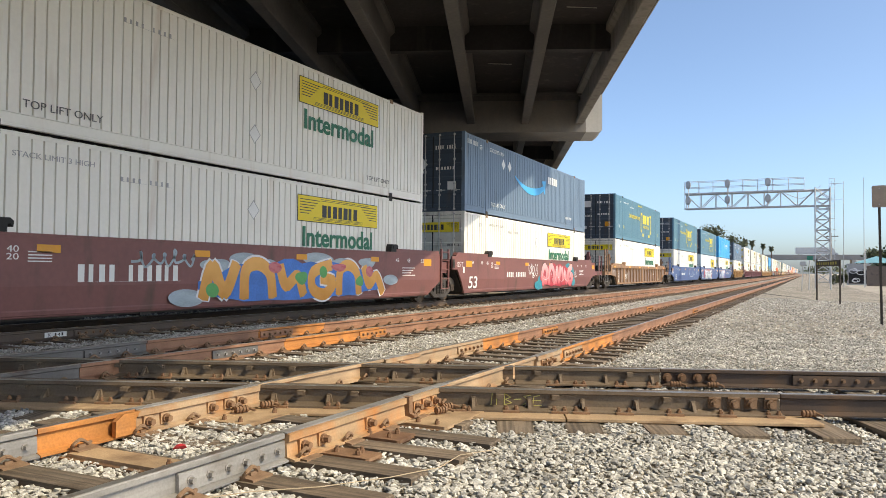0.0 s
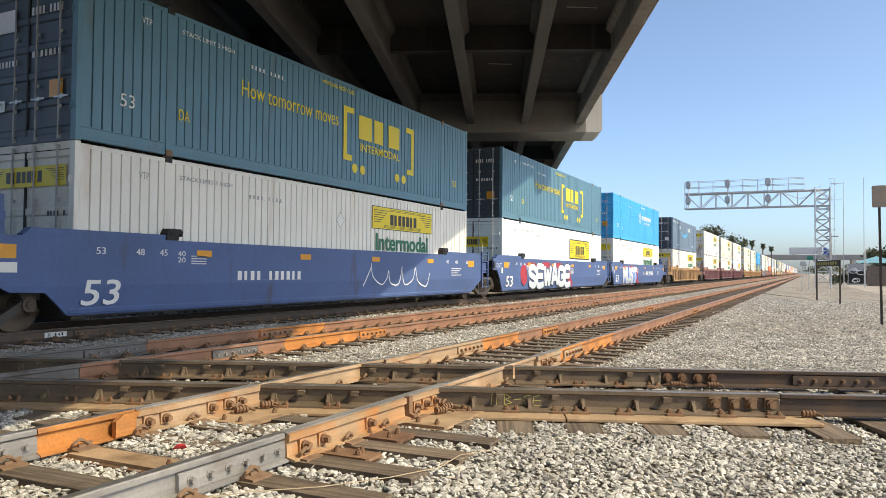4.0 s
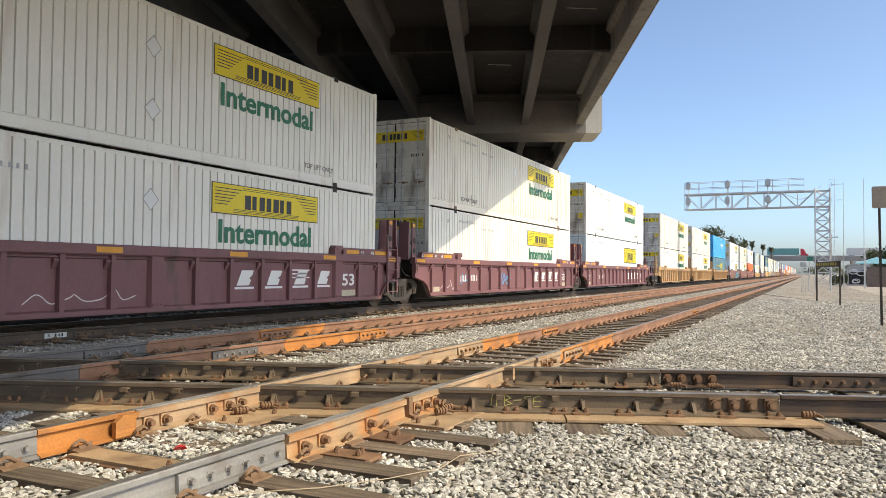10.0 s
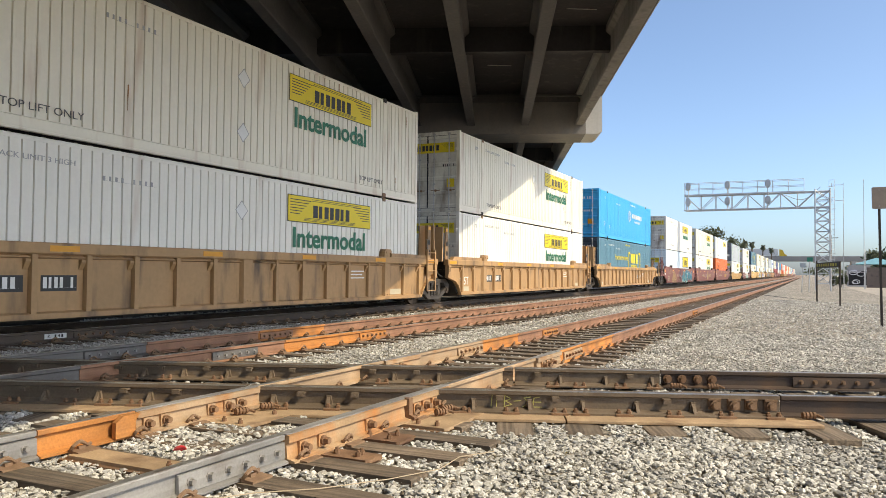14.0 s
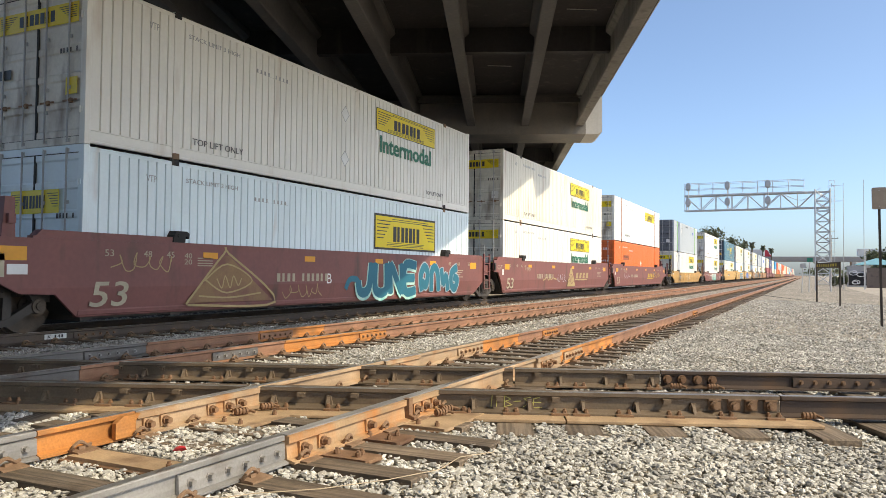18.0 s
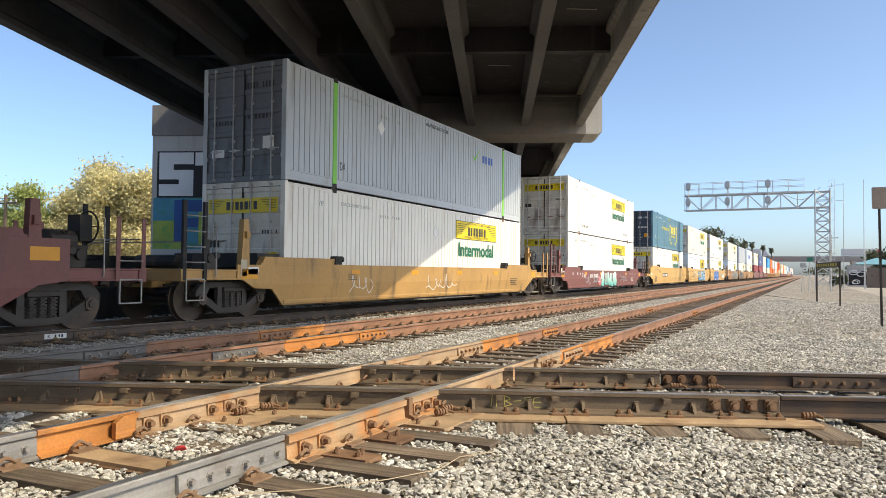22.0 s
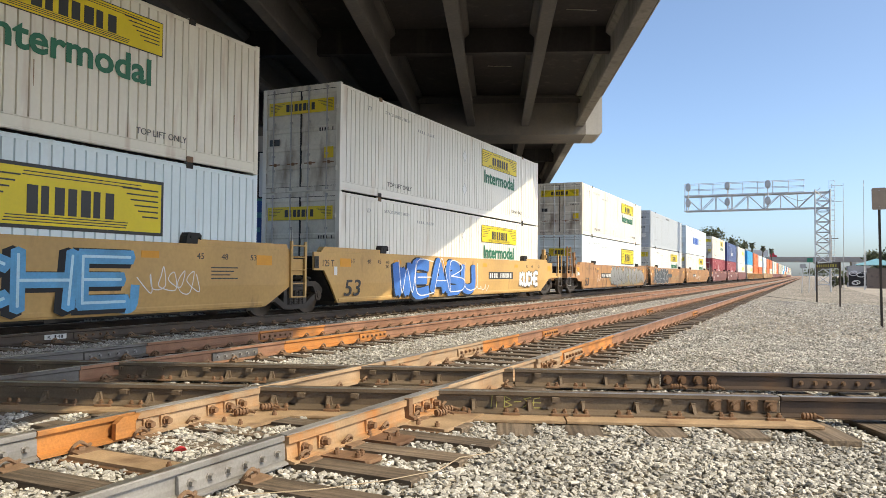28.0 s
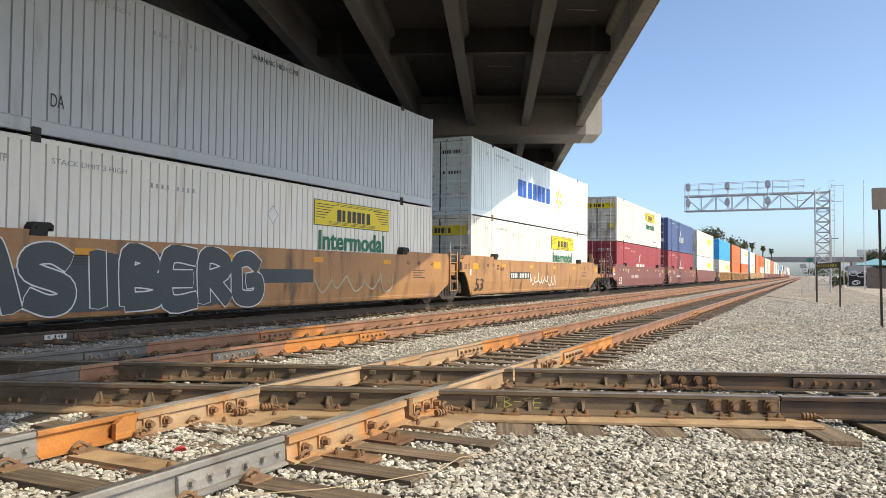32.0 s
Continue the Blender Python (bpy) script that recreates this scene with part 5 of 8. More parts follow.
def container(style, rng, near=True):
    body, (pitch, depth, flat), colour = STYLES[style]
    c = tagged(new("shipping_container"), "%s corrugated steel shipping container stacked on the train" % colour, "container", "containers on the train")
    wall = shape("side_wall|%s|%s" % (depth, flat), ribbed_wall, pitch, depth, flat)
    flipx = Matrix.Diagonal((-1, 1, 1, 1))
    put("side_wall", wall, body, c)
    put("side_wall", wall, body, c, "", flipx)
    put("roof", shape("roof", roof_shape), body, c)
    for m in (Matrix(), flipx) if near else (Matrix(),):
        put("bottom_rail", shape("bottom_rail", bottom_rail), body, c, "", m)
        put("top_rail", shape("top_rail", top_rail), body, c, "", m)
        put("corner_post", shape("corner_post", corner_post), body, c, "", m)
        put("corner_post", shape("corner_post", corner_post), body, c, "", Matrix.Translation((0, L53, 0)) @ Matrix.Diagonal((1, -1, 1, 1)) @ m)
        for y in (2.06, L53 - 2.06) if m == Matrix() else ():
            put("lift_post", shape("lift_post", lift_post), LIME if style == "grey_green_post" else RUST_POST if style == "hauler_plain" else body, c, "", m @ Matrix.Translation((0, y, 0)))
            if near:
                for z in (0.0, HIGH - 0.116):
                    put("corner_casting", shape("casting", casting), PLATE if rng.random() < 0.4 else BLACK, c, "", m @ Matrix.Translation((0, y, z)))
    put("door_frame", shape("door_frame", door_frame), DOOR_TONE.get(style, body), c)
    light_door = style.startswith("hauler")
    if near:
        put("gasket", shape("gasket", gasket), C_GASKET, c)
        put("underframe", shape("underframe", under_shape), BLACK, c)
        put("end_wall", shape("end_wall", end_wall), body, c)
    for s in (-1, 1):
        leaf = put("door", shape("door_leaf", door_leaf), DOOR_TONE.get(style, body), c, "", Matrix.Translation((-1.165 if s < 0 else 0.02, 0, 0.145)))
        if near:
            for x in (0.26, 0.86):
                put("lock_rod", shape("lock_rod", lock_rod), C_ROD, leaf, "", Matrix.Translation((x, 0, -0.145)))
                put("handle", shape("rod_handle", rod_handle), RUST_IRON if light_door else C_ROD, leaf, "", Matrix.Translation((x - 0.12, 0, 0.62)))
            for z in (0.45, 2.1):
                put("hinge", shape("hinge", hinge), body, leaf, "", Matrix.Translation((1.16 if s > 0 else -0.03, 0, z)))
    if near:
        decorate(c, style, rng)
    elif style.startswith("hauler"):
        flat_sign(c, "logo_panel", on_side(9.62, 1.6), 3.7, 0.62, C_LETTER)
    return c

# ---- well cars ----
def car_mat(name, col, amt=0.32):
    return mat(name, col, 0.6, 0, 0.14, 0.6, 12, 0.06, (0.085, 0.06, 0.045), amt, streak=0.75)


W_BROWN = car_mat("car_oxide_brown", (0.208, 0.0858, 0.0782))
W_BLUE = car_mat("car_dark_blue", (0.07, 0.122, 0.275), 0.25)
W_RIB = car_mat("car_dull_brown", (0.299, 0.169, 0.091), 0.42)
W_OCHRE = car_mat("car_weathered_ochre", (0.40, 0.232, 0.095), 0.45)
W_MAROON = car_mat("car_maroon", (0.202, 0.091, 0.0975))
W_TAN = car_mat("car_tan", (0.429, 0.26, 0.124), 0.42)
W_RED = car_mat("car_brick_red", (0.212, 0.0826, 0.0739))
W_YELLOW = car_mat("car_mustard", (0.58, 0.36, 0.135), 0.2)
W_DUSTY = car_mat("car_dusty_ochre", (0.47, 0.275, 0.095), 0.34)
W_RUSTY = car_mat("car_faded_orange", (0.414, 0.218, 0.0978), 0.42)
W_FLOOR = mat("car_floor_grime", (0.05, 0.042, 0.036), 0.85, 0, 0.3, 1.5, 25, 0.2)
CAR_COL = {"brown": W_BROWN, "blue": W_BLUE, "dull brown": W_RIB, "maroon": W_MAROON, "tan": W_TAN, "brick red": W_RED, "weathered ochre": W_OCHRE, "mustard yellow": W_YELLOW, "dusty ochre": W_DUSTY, "faded orange": W_RUSTY}
PANEL = {"weathered ochre": car_mat("car_panel_purple_brown", (0.20, 0.125, 0.085), 0.45), "dull brown": car_mat("car_panel_grey_brown", (0.22, 0.155, 0.125), 0.4)}
SX = 1.44        # outer face of a car's side


def mirrored(pts):
    return [(L53 - y, z) for y, z in pts[::-1]]


LOW_SIDED = (16, 17)      # cars whose sides reach less far up


def side_smooth(bm, jn, jf, top=1.56):
    """The plain side of a car; the ends are cut back to clear the wheels, more where two cars share a bogie."""
    near = [(-1.30, 1.10), (-0.86, 1.10), (-0.16, 0.27)] if jn else [(-1.76, 0.87), (-1.55, 0.85), (-1.19, 0.67), (-0.58, 0.65), (-0.14, 0.27)]
    far = [(-1.06, 0.72), (-0.24, 0.27)] if jf else [(-1.76, 0.87), (-1.20, 0.80), (-0.24, 0.27)]
    prism(bm, near + mirrored(far) + [(L53 - far[0][0], top), (near[0][0], top)], "x", SX - 0.05, SX)


def sill_smooth(bm):
    prism(bm, [(SX - 0.12, 0.255), (SX - 0.02, 0.255), (SX + 0.012, 0.30), (SX + 0.012, 0.36), (SX + 0.001, 0.385), (SX - 0.12, 0.385)], "y", -0.12, 16.27)


ARCH = [(-0.85, 0.80), (-0.58, 0.74), (-0.36, 0.62), (-0.19, 0.42), (-0.09, 0.25)]


def ribbed_end(joined):
    """How far the side reaches past the load at that end."""
    return -1.18 if joined else -1.74


def side_ribbed(bm, jn, jf):
    near, far = [[(ribbed_end(j), 0.87)] + ARCH for j in (jn, jf)]
    prism(bm, near + mirrored(far) + [(L53 - far[0][0], 1.30), (near[0][0], 1.30)], "x", SX - 0.11, SX - 0.08)


def arch_lip(bm, joined):
    """The folded edge round the wheel arch."""
    pts = [(ribbed_end(joined), 0.87)] + ARCH
    for a, b in zip(pts, pts[1:]):
        d = Vector((b[0] - a[0], b[1] - a[1])).normalized()
        n = Vector((d.y, -d.x)) * 0.026
        prism(bm, [a, b, (b[0] - n.x, b[1] - n.y), (a[0] - n.x, a[1] - n.y)], "x", SX - 0.079, SX + 0.006)


def end_stile(bm, joined):
    """The broad upright plate that closes a ribbed side."""
    y = ribbed_end(joined)
    prism(bm, [(y, 0.87), (y + 0.26, 0.87), (y + 0.22, 1.298), (y, 1.298)], "x", SX - 0.079, SX + 0.004)


def sill_ribbed(bm):
    prism(bm, [(SX - 0.16, 0.26), (SX + 0.01, 0.26), (SX + 0.01, 0.345), (SX - 0.079, 0.375), (SX - 0.16, 0.375)], "y", -0.1, 16.25)


def rib(bm):
    prism(bm, [(SX - 0.079, -0.06), (SX + 0.004, -0.045), (SX + 0.004, 0.055), (SX - 0.079, 0.085)], "z", 0.346, 1.299)
    prism(bm, [(SX - 0.079, 1.05), (SX - 0.002, 1.18), (SX - 0.002, 1.224), (SX - 0.079, 1.224)], "y", -0.15, -0.062)


def wide_rib(bm):
    prism(bm, [(SX - 0.079, -0.19), (SX + 0.008, -0.145), (SX + 0.008, 0.145), (SX - 0.079, 0.19)], "z", 0.346, 1.299)
    for y in (-0.09, 0.0, 0.09):
        wheel_disc(bm, (SX + 0.012, y, 0.40), (1, 0, 0), 0.022, 0.02, 6)


def top_chord(bm, jn, jf):
    prism(bm, [(SX - 0.16, 1.30), (SX + 0.006, 1.30), (SX + 0.02, 1.32), (SX + 0.02, 1.475), (SX + 0.006, 1.49), (SX - 0.16, 1.49)], "y", ribbed_end(jn) - 0.03, L53 - ribbed_end(jf) + 0.03)


def cap_chord(bm, top=1.56):
    prism(bm, [(SX - 0.14, top + 0.001), (SX + 0.008, top + 0.001), (SX + 0.008, top + 0.04), (SX - 0.14, top + 0.04)], "y", -1.0, 17.15)


def end_plate(bm, y0, y1, z0, z1, out):
    prism(bm, [(y0, z0), (y1, z0), (y1 - 0.04, z1), (y0 + 0.1, z1)], "x", SX - 0.17, SX + out)


def guide(bm):
    """A hooked container guide that stands up from the top of the side."""
    prism(bm, [(-0.20, 0.0), (-0.18, 0.14), (-0.13, 0.22), (0.15, 0.22), (0.21, 0.17), (0.20, 0.08), (0.15, 0.13), (0.11, 0.12), (0.10, 0.0)], "x", SX - 0.16, SX + 0.035)
    rod(bm, (SX - 0.12, -0.06, 0.13), (SX + 0.05, -0.06, 0.13), 0.045, 8)


def well_floor(bm):
    for y in (0.1, 2.1, 5.0, 8.07, 11.1, 14.0, 15.95):
        box(bm, -SX + 0.12, SX - 0.12, y - 0.12, y + 0.12, 0.19, 0.325)
    # added full-width sheet that blocks light from beyond the car
    box(bm, -SX + 0.14, SX - 0.14, 0.0, 16.1, 0.22, 0.26)


def platform(bm, joined):
    """The end of the well: a sloping sheet, the cross beam above it and the centre casting over the bogie, raised
    between joined cars to fill the gap with dark.
    """
    prism(bm, [(-0.90, 1.14), (-0.80, 1.14), (-0.10, 0.30), (-0.20, 0.30)], "x", -SX + 0.12, SX - 0.12)
    box(bm, -SX + 0.18, SX - 0.18, -0.92, -0.12, 1.145, 1.46)
    box(bm, -0.85, 0.85, -1.75 if joined else -1.6, -0.925, 0.86, 1.40 if joined else 1.06)


def end_sill(bm):
    """The frame beyond the last wheels: side channels, end beam and draft box."""
    prism(bm, [(-3.15, 0.70), (-1.6, 0.70), (-1.6, 1.10), (-3.15, 1.06)], "x", -0.42, 0.42)
    box(bm, -SX, SX, -3.36, -3.20, 0.84, 1.08)
    for s in (-1, 1):
        prism(bm, [(s * (SX - 0.16), 0.86), (s * SX, 0.86), (s * SX, 0.885), (s * (SX - 0.03), 0.895), (s * (SX - 0.03), 1.045), (s * SX, 1.055), (s * SX, 1.08), (s * (SX - 0.16), 1.08)], "y", -3.198, -1.765)


def coupler(bm):
    box(bm, -0.09, 0.09, -3.5, -3.1, 0.78, 0.96)
    prism(bm, [(-0.16, -3.68), (0.02, -3.72), (0.18, -3.6), (0.16, -3.42), (-0.14, -3.42)], "z", 0.72, 1.0)


def ladder(bm, rungs, z0, z1):
    for y in (-0.21, 0.21):
        rod(bm, (0, y, z0), (0, y, z1), 0.017, 5)
    for i in range(rungs):
        z = z0 + 0.04 + i * (z1 - z0 - 0.1) / max(1, rungs - 1)
        rod(bm, (0, -0.21, z), (0, 0.21, z), 0.013, 5)


def stanchion(bm, top):
    prism(bm, [(-0.035, -0.045), (0.03, -0.045), (0.03, 0.045), (0.018, 0.045), (0.018, -0.03), (-0.035, -0.03)], "z", 0.861, top)


def rung_shape(bm):
    rod(bm, (0.035, -0.26, 0), (0.035, 0.26, 0), 0.014, 5)


def stirrup_shape(bm):
    """A thin square loop of bar hung below the deck."""
    rings = []
    for x in (0.018, 0.042):
        for o in (0.012, -0.012):
            rings.append([bm.verts.new((x, y, z)) for y, z in ((-0.24 - o, 0.46 - o), (0.24 + o, 0.46 - o), (0.24 + o, 0.88 + o), (-0.24 - o, 0.88 + o))])
    for a, b in ((0, 1), (2, 3), (0, 2), (1, 3)):
        for k in range(4):
            j = (k + 1) % 4
            bm.faces.new((rings[a][k], rings[a][j], rings[b][j], rings[b][k]))
    bmesh.ops.recalc_face_normals(bm, faces=bm.faces[:])


def grab_iron(bm, z0, z1):
    for a, b in (((0, 0, z0), (0.06, 0, z0)), ((0.06, 0, z0), (0.06, 0, z1)), ((0.06, 0, z1), (0, 0, z1))):
        rod(bm, a, b, 0.014, 5)


def flat_ladder(bm):
    """A broad ladder of two flat bars, four rungs and a backing plate."""
    for y in (-0.27, 0.27):
        box(bm, 0.0, 0.05, y - 0.035, y + 0.035, 0.44, 1.78)
    for z in (0.46, 0.78, 1.10, 1.41, 1.68):
        rod(bm, (0.045, -0.27, z), (0.045, 0.27, z), 0.017, 6)
    box(bm, -0.04, -0.02, -0.235, 0.235, 0.98, 1.36)


def brake_wheel(bm):
    for k in range(16):
        a, b = 2 * math.pi * k / 16, 2 * math.pi * (k + 1) / 16
        rod(bm, (0.28 * math.cos(a), 0, 0.28 * math.sin(a)), (0.28 * math.cos(b), 0, 0.28 * math.sin(b)), 0.018, 5)
    for k in range(4):
        a = math.pi / 2 * k
        rod(bm, (0, 0, 0), (0.28 * math.cos(a), 0, 0.28 * math.sin(a)), 0.013, 5)
    box(bm, -0.16, 0.16, 0.03, 0.28, -0.26, 0.2)


def bulkhead_post(bm):
    """A tall hollow end post of folded plate, open towards the track."""
    prism(bm, [(-0.26, 1.42), (0.26, 1.42), (0.20, 2.58), (-0.22, 2.60)], "x", SX - 0.48, SX - 0.44)
    prism(bm, [(-0.27, 1.42), (-0.20, 1.42), (-0.16, 2.60), (-0.23, 2.60)], "x", SX - 0.439, SX - 0.12)
    prism(bm, [(0.02, 1.42), (0.27, 1.42), (0.21, 2.58), (0.02, 2.58)], "x", SX - 0.17, SX - 0.13)


def post_hole(bm):
    wheel_disc(bm, (SX - 0.128, 0.14, 0), (1, 0, 0), 0.085, 0.008, 12)


def side_frame(bm):
    """A cast truck frame: a flat-topped arch on two pedestals, a V below it and columns beside the springs."""
    prism(bm, [(-1.10, 0.52), (-0.80, 0.54), (-0.70, 0.70), (0.70, 0.70), (0.80, 0.54), (1.10, 0.52), (1.10, 0.62), (0.98, 0.74), (0.80, 0.82), (-0.80, 0.82), (-0.98, 0.74), (-1.10, 0.62)], "x", 1.03, 1.16)
    prism(bm, [(-1.02, 0.34), (-0.98, 0.52), (-0.82, 0.535), (-0.36, 0.26), (0.36, 0.26), (0.82, 0.535), (0.98, 0.52), (1.02, 0.34), (0.80, 0.36), (0.44, 0.15), (-0.44, 0.15), (-0.80, 0.36)], "x", 1.035, 1.15)
    for y in (-0.38, 0.38):
        prism(bm, [(y - 0.075, 0.265), (y + 0.075, 0.265), (y + 0.06, 0.698), (y - 0.06, 0.698)], "x", 1.04, 1.14)


def spring_nest(bm):
    """Three columns of coil springs between its columns."""
    for y in (-0.19, 0.0, 0.19):
        for k in range(6):
            wheel_disc(bm, (1.10, y, 0.285 + 0.058 * k), (0, 0, 1), 0.092, 0.034, 8)
        wheel_disc(bm, (1.10, y, 0.43), (0, 0, 1), 0.06, 0.32, 6)
    box(bm, 1.02, 1.19, -0.30, 0.30, 0.615, 0.69)


def bolster(bm):
    box(bm, -1.12, 1.12, -0.2, 0.2, 0.60, 0.76)
    wheel_disc(bm, (0, 0, 0.80), (0, 0, 1), 0.3, 0.1, 12)


def axle_box(bm):
    wheel_disc(bm, (1.08, 0, 0.46), (1, 0, 0), 0.125, 0.20, 12)
    wheel_disc(bm, (1.19, 0, 0.46), (1, 0, 0), 0.07, 0.03, 8)


def wheelset(bm):
    """Two dished wheels with flanges on an axle, about the axle's centre."""
    rod(bm, (-1.05, 0, 0), (1.05, 0, 0), 0.075, 8)
    for s in (-1, 1):
        wheel_disc(bm, (s * 0.755, 0, 0), (1, 0, 0), 0.457, 0.12, 28)
        wheel_disc(bm, (s * 0.69, 0, 0), (1, 0, 0), 0.487, 0.03, 28)
        wheel_disc(bm, (s * 0.82, 0, 0), (1, 0, 0), 0.14, 0.05, 12)
        for k in range(2):
            a = math.pi * k
            wheel_disc(bm, (s * 0.818, 0.27 * math.cos(a), 0.27 * math.sin(a)), (1, 0, 0), 0.05, 0.008, 8)


SPIN = []


TRUCK = mat("dusty_truck_iron", (0.063, 0.0552, 0.0492), 0.75, 0.1, 0.3, 3, 40, 0.2, (0.055, 0.045, 0.04), 0.45)


def bogie(car, y, index, end):
    b = new("bogie")
    b.parent, b.location = car, (0, y, 0)
    for m in (Matrix(), Matrix.Diagonal((-1, 1, 1, 1))):
        put("side_frame", shape("side_frame", side_frame), TRUCK, b, "", m)
        if m == Matrix() and index < 26:
            put("spring_nest", shape("springs", spring_nest), TRUCK, b, "", m)
    put("bolster", shape("bolster", bolster), BLACK, b)
    for dy in (-0.91, 0.91):
        for m in (Matrix(),) if index < 26 else ():
            put("axle_box", shape("axle_box", axle_box), WHEEL, b, "", Matrix.Translation((0, dy, 0)) @ m)
        w = put("wheelset", shape("wheelset", wheelset), WHEEL, b, "", Matrix.Translation((0, dy, 0.46)))
        SPIN.append((w, dy, y, index))


WORN = mat("worn_bare_steel", (0.36, 0.34, 0.32), 0.55, 0.3, 0.2, 3, 30, 0.08, (0.14, 0.09, 0.06), 0.4)


def car_end(car, mirror, joined, body, ribbed, rng):
    """Steps, posts and coupling at one end; mirror turns it to the far end."""
    m = Matrix.Translation((0, L53, 0)) @ Matrix.Diagonal((1, -1, 1, 1)) if mirror else Matrix()
    flip = Matrix.Diagonal((-1, 1, 1, 1))
    put("platform", shape("platform|%d" % joined, platform, joined), BLACK, car, "", m)
    dark = BLACK if body in (W_YELLOW, W_DUSTY) and not mirror else body
    if joined:
        if mirror:
            y = -0.68 if ribbed else -1.31
            put("ladder", shape("flat_ladder", flat_ladder), body, car, "", m @ Matrix.Translation((SX + 0.012, y, 0)))
            put("grab_iron", shape("grab_iron|tall", grab_iron, 1.75, 2.62 if ribbed else 2.1), WORN, car, "", m @ Matrix.Translation((SX - 0.02, y + 0.27, 0)))
        else:
            y = ribbed_end(True) + 0.05 if ribbed else -1.24
            pad = put("jacking_pad", shape("jacking_pad", lambda bm: box(bm, SX + 0.006, SX + 0.03, -0.05, 0.11, 0, 0.30)), body if ribbed else TRUCK, car, "", m @ Matrix.Translation((0, y, 1.0 if ribbed else 1.15)))
            put("pad_hole", shape("pad_hole", lambda bm: box(bm, SX + 0.0305, SX + 0.033, -0.01, 0.06, 0.06, 0.22)), BLACK, pad)
        put("hose", shape("hose", lambda bm: [rod(bm, a, b, 0.03, 6) for a, b in (((1.1, -1.75, 1.35), (1.25, -1.5, 0.95)), ((1.25, -1.5, 0.95), (1.15, -1.05, 0.9)))]), RUBBER, car, "", m)
        for k in (Matrix(), flip) if ribbed else ():
            y = -0.98 if mirror else -1.16
            post = put("end_post", shape("end_post", bulkhead_post), body, car, "", m @ k @ Matrix.Translation((0, y, 0)))
            if k == Matrix():
                for z in (1.70, 2.02):
                    put("post_hole", shape("post_hole", post_hole), BLACK, post, "round lightening hole", Matrix.Translation((0, 0, z)))
                flat_sign(post, "reflector", Matrix.Translation((SX - 0.128, 0.03, 2.44)) @ SIDE, 0.17, 0.1, C_AMBER)
        return
    top = 2.0 if mirror else 2.45
    put("end_sill", shape("end_sill", end_sill), body, car, "", m)
    put("coupler", shape("coupler", coupler), BLACK, car, "", m)
    for s in (1, -1):
        for y in (-3.28, -2.72):
            put("stanchion", shape("stanchion|%s" % top, stanchion, top), dark, car, "", m @ Matrix.Translation((s * (SX - 0.02), y, 0)))
    put("stirrup", shape("stirrup", stirrup_shape), WORN, car, "", m @ Matrix.Translation((SX - 0.02, -3.0, 0)))
    for z in (1.22,) if mirror else (1.22, 1.53, 1.84, 2.15):
        put("rung", shape("rung", rung_shape), WORN, car, "", m @ Matrix.Translation((SX - 0.02, -3.0, z)))
    put("grab_iron", shape("grab_iron|side", grab_iron, 0.95, 1.95), WORN, car, "", m @ Matrix.Translation((SX - 0.05, -2.42, 0)))
    put("handrail", shape("handrail", lambda bm: rod(bm, (-SX + 0.06, -3.24, 1.62), (SX - 0.06, -3.24, 1.62), 0.016, 5)), WORN, car, "", m)
    put("air_tank", shape("air_tank", lambda bm: wheel_disc(bm, (-0.3, -2.3, 1.24), (1, 0, 0), 0.15, 1.2, 12)), BLACK, car, "", m)
    put("valve_box", shape("valve_box", lambda bm: [box(bm, 0.72, 1.05, -2.35, -1.95, 1.09, 1.40), wheel_disc(bm, (1.09, -2.22, 1.32), (1, 0, 0), 0.10, 0.08, 10), wheel_disc(bm, (1.10, -2.04, 1.38), (1, 0, 0), 0.07, 0.10, 8), rod(bm, (0.9, -2.1, 1.40), (0.9, -2.1, 1.72), 0.05, 8),
                                                  rod(bm, (0.9, -2.1, 1.66), (1.15, -1.8, 1.70), 0.016, 5)]), TRUCK, car, "", m)
    put("brake_rod", shape("brake_rod", lambda bm: rod(bm, (0.7, -3.1, 0.75), (1.1, -0.4, 0.62), 0.03, 6)), BLACK, car, "", m)
    put("container_stop", shape("container_stop", lambda bm: [prism(bm, [(-1.42, 1.10), (-1.14, 1.10), (-1.18, 2.20), (-1.34, 2.20)], "x", SX - 0.34, SX - 0.20), box(bm, SX - 0.20, SX - 0.13, -1.32, -1.20, 1.78, 1.93)]), body, car, "", m)
    if mirror:
        put("brake_wheel", shape("brake_wheel", brake_wheel), BLACK, car, "", m @ Matrix.Translation((0.85, -2.55, 1.82)))
        put("brake_gear", shape("brake_gear", lambda bm: [box(bm, -0.5, 0.6, -2.4, -1.75, 1.10, 1.40), wheel_disc(bm, (0.8, -2.0, 1.55), (0, 1, 0), 0.20, 0.5, 12), box(bm, 0.65, 0.95, -2.5, -1.9, 1.41, 1.48)]), TRUCK, car, "", m)


TAN_AT = {10: 3.22, 11: 3.22, 12: 11.22}
NUMBER_AT = {0: (3.45, 2.3, 0.30), 5: (10.0, 2.85, 0.30), 13: (5.05, 2.1, 0.19), 15: (4.27, 2.34, 0.19), 17: (3.88, 1.85, 0.2)}


def slant_shape(bm):
    """A plain slanting block with a notch, in place of a big letter."""
    prism(bm, [(0, 0), (0.40, 0), (0.46, 0.12), (0.40, 0.16), (0.50, 0.22), (0.55, 0.33), (0.16, 0.33)], "z", 0, 0.004)


